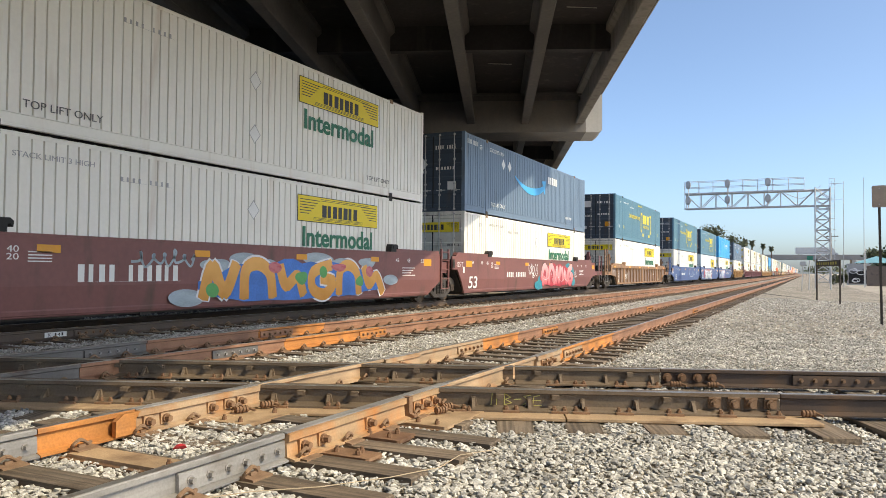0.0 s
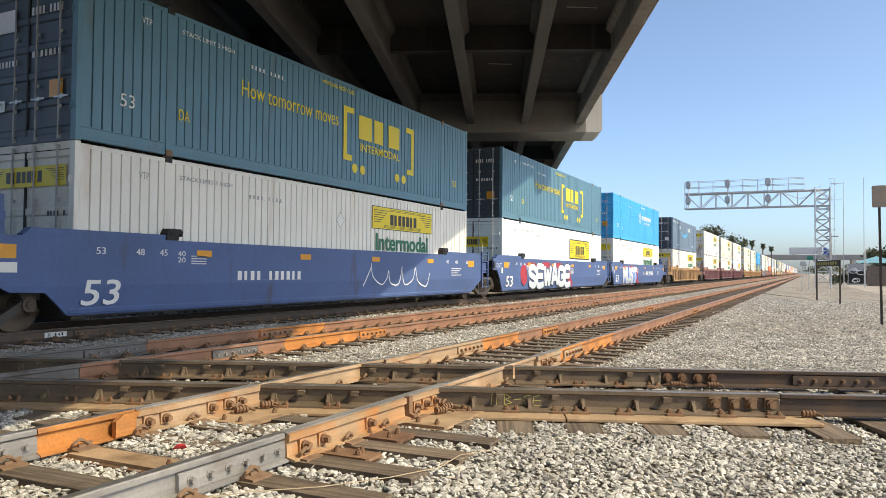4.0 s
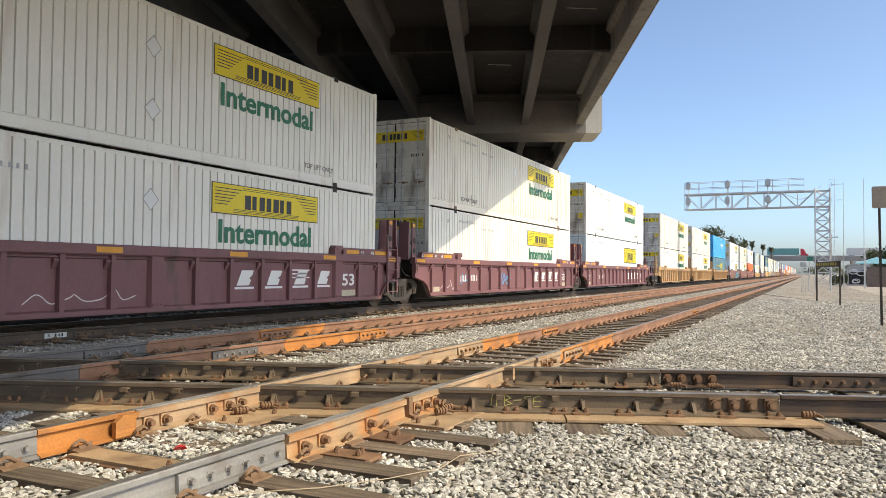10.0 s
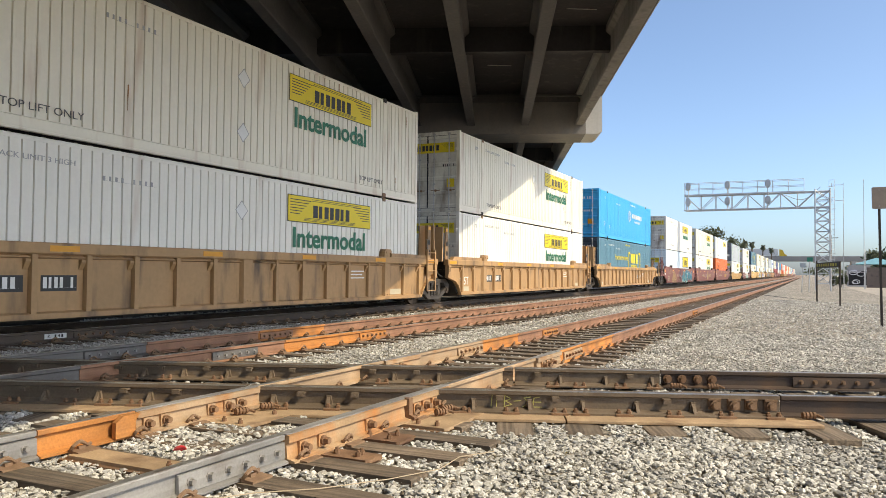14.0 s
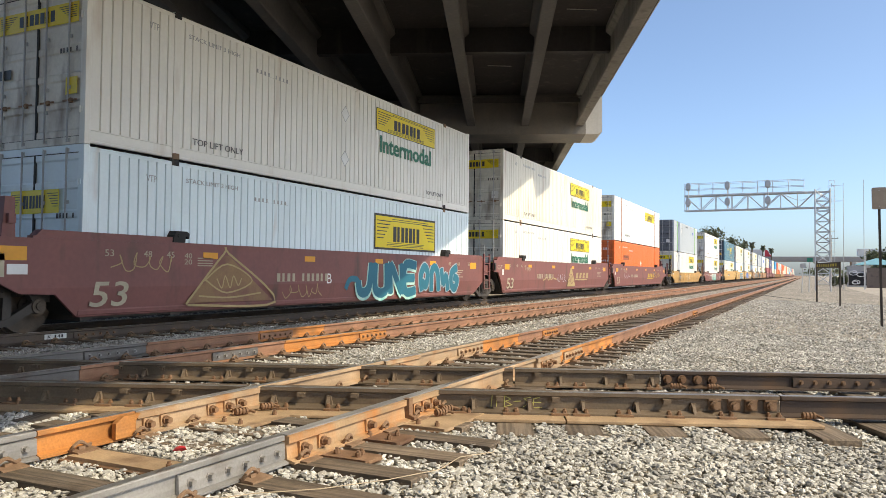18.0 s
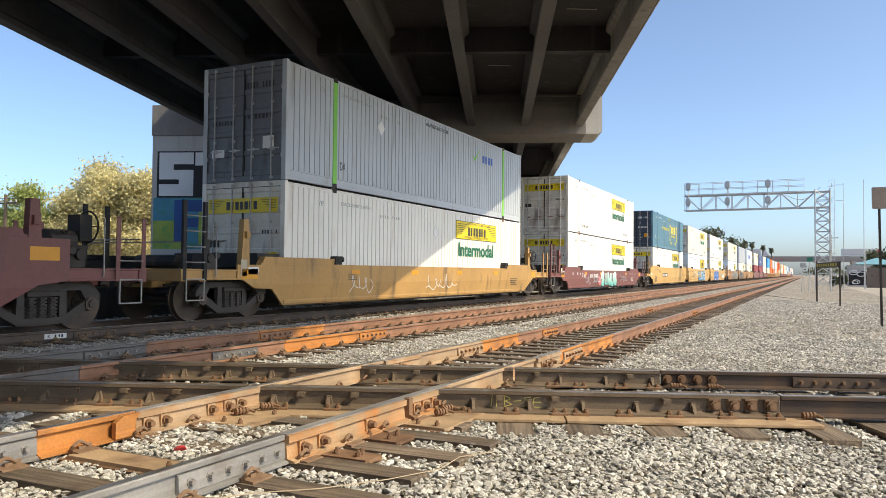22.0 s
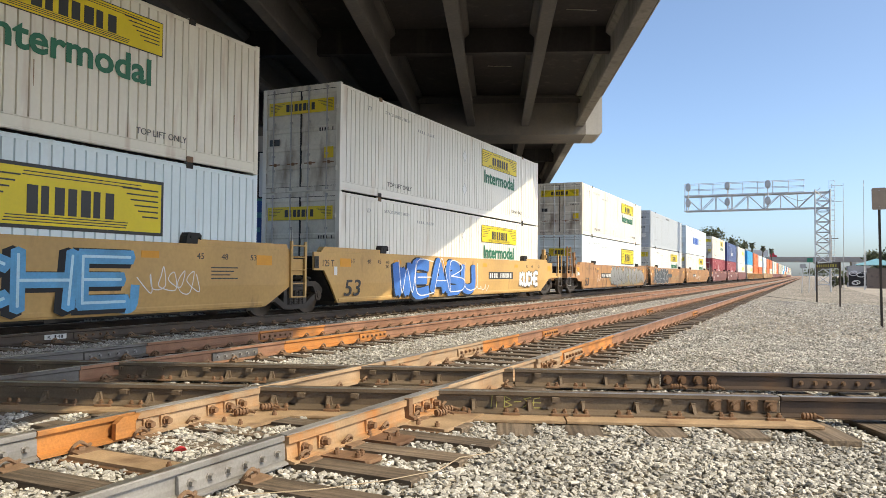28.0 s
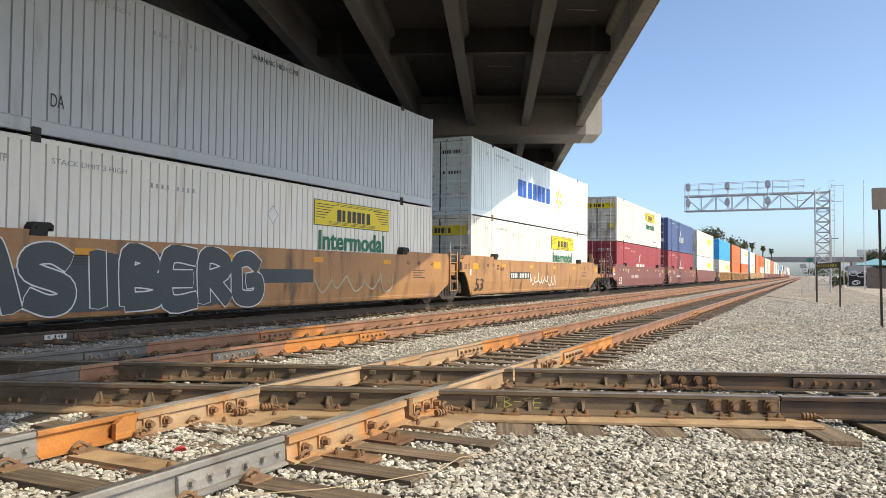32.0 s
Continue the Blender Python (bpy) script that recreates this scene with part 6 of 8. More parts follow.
def side_marks(car, body, ribbed, rng, seed, jn, jf):
    """Reflectors and small lettering along the side that faces the camera."""
    face = SX + (0.006 if ribbed else 0.002)
    def at(y, z):
        return Matrix.Translation((face, y, z)) @ SIDE
    if ribbed:
        for y in (-1.1, 3.3, 6.7, 10.0, 13.4, 16.6):
            flat_sign(car, "reflector", Matrix.Translation((SX + 0.021, y, 1.345)) @ SIDE, 0.55, 0.10, C_AMBER)
        inner = Matrix.Translation((-0.086, 0, 0))
        for y in (-0.55, 0.9, 14.5, 15.95) if body is W_MAROON else ():
            flat_sign(car, "reflector", Matrix.Translation((SX - 0.019, y, 1.515)) @ SIDE, 0.62, 0.10, C_AMBER)
        if body is W_MAROON:
            words_on(car, inner @ at(14.40, 0.66), "53", 0.58, 0.32, C_PALE, 0.02)
        if not (body is W_TAN and seed in TAN_AT):
            bars(car, inner @ at(2.34, 0.70), 0.58, 0.22, 4, C_PALE, "lettering_mark", 0.5)
        if body is W_MAROON:
            for y in (10.33, 11.33, 12.34, 13.28):
                put("logo_mark", shape("slant_mark", slant_shape), C_PALE, car, "", inner @ at(y, 0.72))
                flat_sign(car, "rule", inner @ at(y - 0.06, 0.64), 0.62, 0.05, C_PALE)
            bars(car, inner @ at(3.22, 0.72), 0.70, 0.22, 6, C_PALE, "number_mark", 0.35)
            if seed == 7:
                squiggle(car, 5.4, 0.42, 2.4, 0.3, C_PALE, 307, 0.014, 8, -0.079)
            elif seed == 8:
                squiggle(car, 2.4, 0.6, 1.0, 0.45, C_AZURE, 308, 0.045, 10, -0.079)
                squiggle(car, 6.4, 0.5, 0.9, 0.55, C_AZURE, 309, 0.045, 10, -0.079)
                squiggle(car, 0.8, 0.4, 1.6, 0.4, C_PALE, 310, 0.02, 7, -0.079)
        elif body is W_TAN and seed in TAN_AT:
            flat_sign(car, "number_panel", inner @ at(TAN_AT[seed], 0.70), 0.66, 0.26, C_INK)
            bars(car, inner @ at(TAN_AT[seed] + 0.04, 0.75) @ Matrix.Translation((0, 0, 0.005)), 0.60, 0.18, 6, C_PALE, "number_mark", 0.35)
            flat_sign(car, "number_panel", inner @ at(TAN_AT[seed] - 1.0, 0.70), 0.70, 0.26, C_INK)
            bars(car, inner @ at(TAN_AT[seed] - 0.9, 0.75) @ Matrix.Translation((0, 0, 0.005)), 0.52, 0.18, 4, C_PALE, "number_mark", 0.35)
        elif body is W_RIB:
            for k in range(3):
                squiggle(car, 0.08, 0.42 + 0.24 * k, 0.62, 0.26, C_PALE, 400 + k, 0.025, 9, -0.079)
            squiggle(car, -0.85, 0.95, 0.3, 0.3, C_PALE, 404, 0.022, 6, -0.079)
        for k in range(3):
            flat_sign(car, "lettering_bar", inner @ at(12.25, 1.05 - 0.09 * k), 0.70 - 0.1 * (k % 2), 0.03, C_PALE)
        for y, words in ((-0.7, "53"), (0.2, "48"), (0.68, "45"), (15.2, "45"), (15.72, "48"), (16.65, "53")) if body is W_MAROON else ():
            words_on(car, Matrix.Translation((SX - 0.019, y, 1.515)) @ SIDE, words, 0.17, 0.09, C_PALE)
        words_on(car, inner @ at(-0.03, 0.62), "125T", 0.72, 0.28, C_PALE) if seed % 2 else None
        flat_sign(car, "notice_strip", inner @ at(-0.03, 0.39), 0.74, 0.16, mat("notice_cream", (0.50, 0.45, 0.33), 0.7, 0, 0.1, 2, 20, 0.03))
        flat_sign(car, "notice_strip", inner @ at(14.36, 0.39), 0.68, 0.16, mat("notice_cream", (0.50, 0.45, 0.33)))
    else:
        drop = 0.32 if seed in LOW_SIDED else 0.0
        for y in (2.7, 6.1, 9.4, 12.8):
            flat_sign(car, "reflector", at(y, 1.30 - drop), 0.42, 0.13, C_AMBER)
        for y in (-0.15 if jn else -1.62, 16.0 if jf else 17.2):
            flat_sign(car, "reflector", at(y, 1.20 - drop), 0.52, 0.22, C_AMBER)
        buff = mat("stencil_buff", (0.42, 0.37, 0.27), 0.6, 0, 0.15, 2, 20, 0.03)
        ink = C_INK if body in (W_YELLOW, W_DUSTY, W_RUSTY) else buff if seed in (13, 14, 15) else C_PALE
        if seed not in (16, 17):
            words_on(car, at(0.05, 0.42), "53", 0.82, 0.44, ink, 0.01, 0.15)
        for y, words in () if seed == 16 else ((0.35, "53"), (1.2, "48"), (1.75, "45"), (14.2, "45"), (14.9, "48"), (15.8, "53")):
            words_on(car, at(y, 1.30 - drop), words, 0.19, 0.12, ink)
        if seed != 16:
            words_on(car, at(2.2, 1.30 - drop), "40", 0.2, 0.10, ink)
            words_on(car, at(2.2, 1.18 - drop), "20", 0.2, 0.10, ink)
        words_on(car, at(-0.92, 1.20 - drop), "125 T", 0.5, 0.17, ink) if jn else None
        for k in range(4):
            flat_sign(car, "lettering_bar", at(14.6, 1.12 - drop - 0.075 * k), 0.8 - 0.12 * (k % 3), 0.024, ink)
            flat_sign(car, "lettering_bar", at(2.55, 1.30 - drop - 0.05 * k), 0.42, 0.018, ink)
        flat_sign(car, "label", at(-0.42 if jn else -1.42, 0.98), 0.14 if jn else 0.34, 0.22 if jn else 0.16, C_PALE)
        if not jn:
            flat_sign(car, "notice_plate", at(-1.66, 0.94), 0.20, 0.36, mat("notice_cream", (0.50, 0.45, 0.33), 0.7, 0, 0.1, 2, 20, 0.03))
        if seed in (16, 19, 20, 22):
            pass
        elif body in (W_YELLOW, W_RUSTY):
            flat_sign(car, "number_panel", at(3.65, 0.83), 2.5, 0.28, C_INK)
            bars(car, at(3.75, 0.88) @ Matrix.Translation((0, 0, 0.005)), 2.3, 0.18, 11, C_PALE, "number_mark", 0.35)
        elif seed != 4:
            y, w, h = NUMBER_AT.get(seed, (3.9, 2.3, 0.20))
            bars(car, at(y, 0.82), w, h, 11, buff if seed in (13, 14, 15) else C_PALE, "number_mark", 0.40)


def well_car(index, colour, ribbed, joined_near, joined_far, rng, near=True):
    body = CAR_COL[colour]
    kind = "ribbed" if ribbed else "smooth-sided"
    side_top = 1.19 if index in LOW_SIDED else 1.56
    car = tagged(new("well_car"), "%s %s steel well car loaded with stacked containers" % (colour, kind), "train car", "well cars of the train")
    for m in (Matrix(), Matrix.Diagonal((-1, 1, 1, 1))):
        if ribbed:
            ends = "|%d%d" % (joined_near, joined_far)
            w = put("side_wall", shape("side_ribbed" + ends, side_ribbed, joined_near, joined_far), PANEL.get(colour, body), car, "", m)
            put("side_sill", shape("sill_ribbed", sill_ribbed), body, car, "", m)
            put("top_chord", shape("top_chord" + ends, top_chord, joined_near, joined_far), body, car, "", m)
            if near and m == Matrix():
                put("panel_lip", shape("panel_lip", lambda bm: prism(bm, [(SX - 0.079, 1.225), (SX - 0.03, 1.245), (SX - 0.03, 1.262), (SX - 0.079, 1.272)], "y", -0.9, 17.05)), body, car)
                for j, turn in ((joined_near, Matrix()), (joined_far, Matrix.Translation((0, L53, 0)) @ Matrix.Diagonal((1, -1, 1, 1)))):
                    put("wheel_arch", shape("arch_lip|%d" % j, arch_lip, j), body, w, "", turn)
                    put("end_stile", shape("end_stile|%d" % j, end_stile, j), body, w, "", turn)
            for k in range(-2, 15) if m == Matrix() else ():
                put("rib", shape("wide_rib", wide_rib) if k in (0, 6, 12) else shape("rib", rib), body, w, "", Matrix.Translation((0, 2.05 + 1.005 * k, 0)))
            for j, turn in ((joined_near, Matrix()), (joined_far, Matrix.Translation((0, L53, 0)) @ Matrix.Diagonal((1, -1, 1, 1)))) if near and m == Matrix() else ():
                top = 1.67 if body is W_MAROON else 1.60
                put("end_plate", shape("end_plate|%d|%s" % (j, top), end_plate, -0.75 if j else -1.25, 1.80, 1.491, top, -0.02), body, car, "", turn)
        else:
            put("side_wall", shape("side_smooth|%d%d|%s" % (joined_near, joined_far, side_top), side_smooth, joined_near, joined_far, side_top), body, car, "", m)
            put("side_sill", shape("sill_smooth", sill_smooth), body, car, "", m)
            put("top_chord", shape("cap_chord|%s" % side_top, cap_chord, side_top), body, car, "", m)
            for y0, y1 in ((-0.95, 2.15), (14.0, 17.1)) if near and m == Matrix() else ():
                put("end_plate", shape("end_plate_s|%s|%s" % (y0, side_top), end_plate, y0, y1, side_top + 0.041, side_top + (0.14 if side_top > 1.5 else 0.19), 0.0), body, car, "", m)
        for y in (2.08, 14.07) if near and m == Matrix() else ():
            put("container_guide", shape("container_guide", guide), body if ribbed else BLACK, car, "", m @ Matrix.Translation((0, y, 1.491 if ribbed else side_top + 0.042)))
    put("well_floor", shape("well_floor", well_floor), W_FLOOR, car)
    if near:
        car_end(car, False, joined_near, body, ribbed, rng)
        car_end(car, True, joined_far, body, ribbed, rng)
    bogie(car, -1.633 if joined_near else -1.58, index, 0)
    if not joined_far:
        bogie(car, L53 + 1.5, index, 1)
    if near:
        side_marks(car, body, ribbed, rng, index, joined_near, joined_far)
    return car


STROKES = {
    "A": (((0, 0), (0.40, 1), (0.60, 1), (1, 0)), ((0.2, 0.36), (0.8, 0.36))), "B": (((0, 0), (0, 1), (0.7, 0.96), (0.8, 0.75), (0.1, 0.53)), ((0.1, 0.53), (1, 0.42), (0.95, 0.06), (0, 0))),
    "C": (((1, 0.82), (0.6, 1), (0.1, 0.9), (0, 0.5), (0.1, 0.1), (0.6, 0), (1, 0.18)),), "E": (((1, 1), (0, 1), (0, 0), (1, 0)), ((0, 0.5), (0.85, 0.5))),
    "G": (((1, 0.82), (0.6, 1), (0.1, 0.9), (0, 0.5), (0.1, 0.1), (0.6, 0), (1, 0.12), (1, 0.45), (0.55, 0.45)),), "H": (((0, 0), (0, 1)), ((1, 0), (1, 1)), ((0, 0.5), (1, 0.5))),
    "I": (((0.5, 0), (0.5, 1)),), "J": (((1, 1), (0.9, 0.25), (0.6, 0), (0.2, 0.05), (0, 0.35)),), "K": (((0, 0), (0, 1)), ((1, 1), (0.12, 0.48), (1, 0))),
    "M": (((0, 0), (0.1, 1), (0.5, 0.3), (0.9, 1), (1, 0)),), "N": (((0, 0), (0, 1), (1, 0), (1, 1)),), "R": (((0, 0), (0, 1), (0.8, 0.96), (0.85, 0.66), (0.1, 0.48)), ((0.35, 0.48), (1, 0))),
    "S": (((1, 0.85), (0.6, 1), (0.12, 0.92), (0.1, 0.64), (0.9, 0.38), (0.9, 0.08), (0.5, 0), (0, 0.14)),), "T": (((0, 1), (1, 1)), ((0.5, 1), (0.5, 0))),
    "U": (((0, 1), (0.02, 0.2), (0.3, 0), (0.7, 0), (0.98, 0.2), (1, 1)),), "W": (((0, 1), (0.22, 0), (0.5, 0.75), (0.78, 0), (1, 1)),),
    # shapes that spell nothing
    "1": (((0, 0), (0.1, 0.8), (0.5, 1), (0.9, 0.7), (1, 0)),), "2": (((0, 0.9), (0.3, 0.3), (0.7, 0.6), (1, 0)),), "3": (((0.1, 1), (0.9, 0.8), (0.3, 0.45), (0.9, 0.1)),),
    "4": (((0, 0.05), (0.3, 0.9), (0.65, 0.15), (1, 0.95)),), "5": (((0.9, 1), (0.15, 0.75), (0.1, 0.2), (0.6, 0), (1, 0.4), (0.5, 0.55)),), "6": (((0.2, 0), (0, 0.6), (0.45, 1), (0.9, 0.75), (0.75, 0.2), (0.3, 0.3)),),
}


def stroke_sheet(bm, lines, thick, smooth):
    """Broad sprayed lines; each lies a hair above the one before."""
    lift = 0.0
    for line in lines:
        pts, ctrl = [], [Vector(q) for q in line]
        if smooth:
            for i in range(len(ctrl) - 1):
                p0, p1, p2, p3 = (ctrl[max(0, min(len(ctrl) - 1, j))] for j in (i - 1, i, i + 1, i + 2))
                for k in range(5):
                    t = k / 5
                    pts.append(0.5 * (2 * p1 + (p2 - p0) * t + (2 * p0 - 5 * p1 + 4 * p2 - p3) * t * t + (3 * p1 - p0 - 3 * p2 + p3) * t ** 3))
            pts.append(ctrl[-1])
        else:
            pts = ctrl
        for a, b in zip(pts, pts[1:]):
            d = (b - a).normalized() * thick / 2
            n = Vector((-d.y, d.x))
            grow = 0.5 if smooth else 1.0
            lift += 0.00006
            ring = [a + n - d * grow * 0.6, a - d * grow, a - n - d * grow * 0.6, b - n + d * grow * 0.6, b + d * grow, b + n + d * grow * 0.6]
            bm.faces.new([bm.verts.new((q.x, q.y, lift)) for q in ring])


def sprayed_word(car, words, y, z, w, h, thick, layers, smooth=True, out=0.004):
    """A sprayed word: every letter a stack of broad strokes, the widest and darkest first. layers: material, extra width, shift along and up."""
    rng = random.Random(words)
    step = w / len(words)
    for i, ch in enumerate(words):
        if ch == " ":
            continue
        wide, lean, drop = step - thick * 0.72, rng.uniform(-0.08, 0.12), rng.uniform(-0.03, 0.03)
        tall = h - thick
        lines = [[(thick / 2 + wide * max(0.05, u + lean * (v - 0.5)), thick / 2 + tall * (v + drop * (1 - v))) for u, v in line] for line in STROKES[ch]]
        for k, (material, more, dx, dz) in enumerate(layers):
            def build(bm, lines=lines, more=more):
                stroke_sheet(bm, lines, thick + more, smooth)
            me = shape("spray_letter|%s|%.2f|%.2f|%d|%.2f|%d" % (words, y, z, i, more, k), build)
            put("graffiti_letter" if k == 0 else "letter_fill", me, material, car, "", Matrix.Translation((SX + out + 0.004 * k + 0.0012 * (i % 2), y + i * step + dx, z + dz)) @ SIDE)


def smoke(car, spots, material, out=0.003):
    """Soft lobes of sprayed mist: centre along and up, width, height."""
    for k, (y, z, w, h) in enumerate(spots):
        put("painted_cloud", shape("blob|%d" % (k % 5), blob_paint, k % 5, 1.0), material, car, "", Matrix.Translation((SX + out + 0.0004 * k, y - w / 2, z - h / 2)) @ SIDE @ Matrix.Diagonal((w, h, 1, 1)))


def blob_paint(bm, seed, k):
    """A swollen rounded patch with a few lobes, one unit wide and high."""
    rng = random.Random(seed + 20)
    ph, lobes, deep = rng.uniform(0, 6), rng.choice((2, 3)), rng.uniform(0.1, 0.22)
    pts = []
    for i in range(26):
        a = 2 * math.pi * i / 26
        r = 0.5 * k * (1 - deep * (0.5 + 0.5 * math.cos(lobes * a + ph)))
        pts.append((0.5 + r * math.cos(a) * 1.05, 0.5 + r * math.sin(a), 0))
    bm.faces.new([bm.verts.new(p) for p in pts])


def ribbon(bm, ctrl, thick):
    """A smooth flat line through the points, as one strip."""
    pts = []
    for i in range(len(ctrl) - 1):
        p0, p1, p2, p3 = (Vector(ctrl[max(0, min(len(ctrl) - 1, j))]) for j in (i - 1, i, i + 1, i + 2))
        for k in range(5):
            t = k / 5
            pts.append(0.5 * (2 * p1 + (p2 - p0) * t + (2 * p0 - 5 * p1 + 4 * p2 - p3) * t * t + (3 * p1 - p0 - 3 * p2 + p3) * t ** 3))
    pts.append(Vector(ctrl[-1]))
    prev = None
    for i, p in enumerate(pts):
        d = pts[min(i + 1, len(pts) - 1)] - pts[max(i - 1, 0)]
        s = Vector((-d.y, d.x)).normalized() * thick / 2
        cur = (bm.verts.new((p.x - s.x, p.y - s.y, 0)), bm.verts.new((p.x + s.x, p.y + s.y, 0)))
        if prev:
            bm.faces.new((prev[0], cur[0], cur[1], prev[1]))
        prev = cur


def squiggle(car, y, z, w, h, material, seed, thick=0.03, n=16, out=0.006):
    """A loose sprayed line with loops."""
    rng = random.Random(seed)
    n, a, ctrl = int(n * 1.5), rng.uniform(0, 6), []
    for i in range(n):
        a += rng.uniform(0.9, 2.7)
        ctrl.append((w * i / n + h * 0.3 * math.cos(a) * rng.uniform(0.4, 1), h * (0.5 + 0.5 * math.sin(a) * rng.uniform(0.35, 1))))
    put("sprayed_line", shape("spray|%d" % seed, ribbon, ctrl, thick), material, car, "", Matrix.Translation((SX + out, y, z)) @ SIDE)


def colour_patch(car, y, z, w, h, material, seed, out=0.0025):
    """A soft-edged field of paint under the letters."""
    rng = random.Random(seed)
    def build(bm):
        n = max(6, int(w * 3))
        top = [bm.verts.new((w * i / n, h * (1 - 0.5 * abs(2 * i / n - 1) ** 4 - rng.uniform(0, 0.14)), 0)) for i in range(n + 1)]
        low = [bm.verts.new((w * i / n, h * (0.25 * abs(2 * i / n - 1) ** 4 + rng.uniform(0, 0.08)), 0)) for i in range(n + 1)]
        for i in range(n):
            bm.faces.new((low[i], low[i + 1], top[i + 1], top[i]))
    put("painted_patch", shape("patch|%d" % seed, build), material, car, "", Matrix.Translation((SX + out, y, z)) @ SIDE)


# near face of each load at the start, car colour, ribbed, lower load, upper load, number of the car in its coupled set
TRAIN = [
    (-11.58, "brown", 0, "hauler", "hauler", 0), (7.85, "brown", 0, "hauler", "parcel", 0),
    (31.44, "dull brown", 1, "hauler", "railroad", 1),
    (54.72, "blue", 0, "hauler", "railroad", 2), (74.40, "blue", 0, "hauler_box", "railroad", 2), (93.68, "blue", 0, "hauler", "broker", 2),
    (117.0, "weathered ochre", 1, "hauler", "parcel", 3),
    (140.33, "maroon", 1, "hauler", "hauler", 4), (159.84, "maroon", 1, "hauler", "hauler_old", 4), (179.16, "maroon", 1, "hauler_box", "hauler", 4),
    (202.65, "tan", 1, "hauler", "hauler_old", 5), (222.02, "tan", 1, "hauler", "hauler_old", 5), (241.86, "tan", 1, "railroad", "broker", 5),
    (265.24, "brick red", 0, "hauler_box", "hauler", 6), (284.84, "brick red", 0, "hauler", "hauler_old", 6), (304.35, "brick red", 0, "orange", "hauler_plain", 6),
    (328.08, "dusty ochre", 0, "hauler", "grey_green_post", 7),
    (351.38, "brick red", 0, "hauler", "hauler", 8),
    (374.94, "mustard yellow", 0, "hauler", "railroad", 9), (394.68, "mustard yellow", 0, "hauler_box", "hauler_old", 9), (414.12, "mustard yellow", 0, "hauler", "hauler", 9),
    (437.85, "faded orange", 0, "hauler_box", "hauler_old", 10), (457.70, "faded orange", 0, "hauler", "grey", 10), (477.05, "faded orange", 0, "hauler", "retail", 10),
    (500.4, "brown", 0, "red", "hauler_old", 11), (520.2, "brown", 0, "red", "indigo", 11), (539.6, "brown", 0, "hauler", "hauler_old", 11),
    (563.0, "tan", 1, "hauler_old", "broker", 12), (582.4, "tan", 1, "orange", "orange", 12), (601.8, "tan", 1, "orange", "hauler", 12),
    (625.2, "tan", 0, "hauler", "retail", 13), (644.6, "tan", 0, "orange", "orange", 13), (664.0, "tan", 0, "hauler", "orange", 13),
    (687.4, "brown", 0, "hauler", "hauler_old", 14), (706.8, "brown", 0, "hauler_old", "hauler_old", 14), (726.2, "brown", 0, "orange", "orange", 14),
]
y, mix = 749.6, ["hauler", "hauler_old", "retail", "broker", "hauler", "orange", "hauler_old", "grey", "hauler", "indigo"]
for k in range(13):
    TRAIN.append((y, ("brown", "tan", "maroon")[k // 3 % 3], 0, mix[k % 10], mix[(k * 3 + 1) % 10], 15 + k // 3))
    y += 19.4 if k % 3 < 2 else 23.4


def gone(t):
    """How far the train has come after t seconds; it slows a little."""
    return 15.863 * t - 0.0381 * t * t


MOVERS = []


def train():
    for i, (y0, colour, ribbed, low, high, group) in enumerate(TRAIN):
        rng = random.Random(100 + i)
        jn = i > 0 and TRAIN[i - 1][5] == group or i == 0
        jf = i + 1 < len(TRAIN) and TRAIN[i + 1][5] == group
        near = i < 26
        car = well_car(i, colour, ribbed, jn, jf, rng, near)
        a, b = container(low, rng, near), container(high, rng, near)
        MOVERS.extend([(car, y0, 0.0), (a, y0, 0.33), (b, y0, 0.33 + HIGH + 0.012)])


train()
CARS = [m[0] for m in MOVERS[::3]]
G_GOLD = mat("spray_gold", (0.55, 0.38, 0.04), 0.6, 0, 0.15, 1, 20, 0.03, (0.45, 0.12, 0.04), 0.45)
G_SILVER = mat("spray_silver", (0.50, 0.54, 0.58), 0.45, 0.2, 0.12, 1, 20, 0.03, (0.30, 0.42, 0.55), 0.45)
G_CYAN = mat("spray_cyan", (0.05, 0.35, 0.60), 0.6, 0, 0.15, 1, 20, 0.03, (0.25, 0.55, 0.68), 0.45)
G_RED = mat("spray_red", (0.45, 0.04, 0.06), 0.6, 0, 0.15, 1, 20, 0.03, (0.22, 0.02, 0.04), 0.5)
G_TEAL = mat("spray_teal", (0.02, 0.22, 0.30), 0.6, 0, 0.15, 1, 20, 0.03, (0.06, 0.42, 0.36), 0.45)
G_MINT = mat("spray_mint", (0.45, 0.68, 0.60), 0.6, 0, 0.12, 1, 20, 0.03, (0.10, 0.45, 0.40), 0.5)
G_DIM = mat("spray_charcoal", (0.06, 0.075, 0.085), 0.6, 0, 0.2, 1, 20, 0.03)
G_PINK = mat("spray_pink", (0.60, 0.19, 0.20), 0.6, 0, 0.15, 1, 20, 0.03, (0.42, 0.05, 0.08), 0.5)


G_BUFF = mat("spray_buff", (0.40, 0.30, 0.14), 0.6, 0, 0.15, 1, 20, 0.03)
G_UMBER = mat("spray_umber", (0.26, 0.15, 0.07), 0.6, 0, 0.2, 1, 20, 0.03, (0.19, 0.08, 0.06), 0.5)


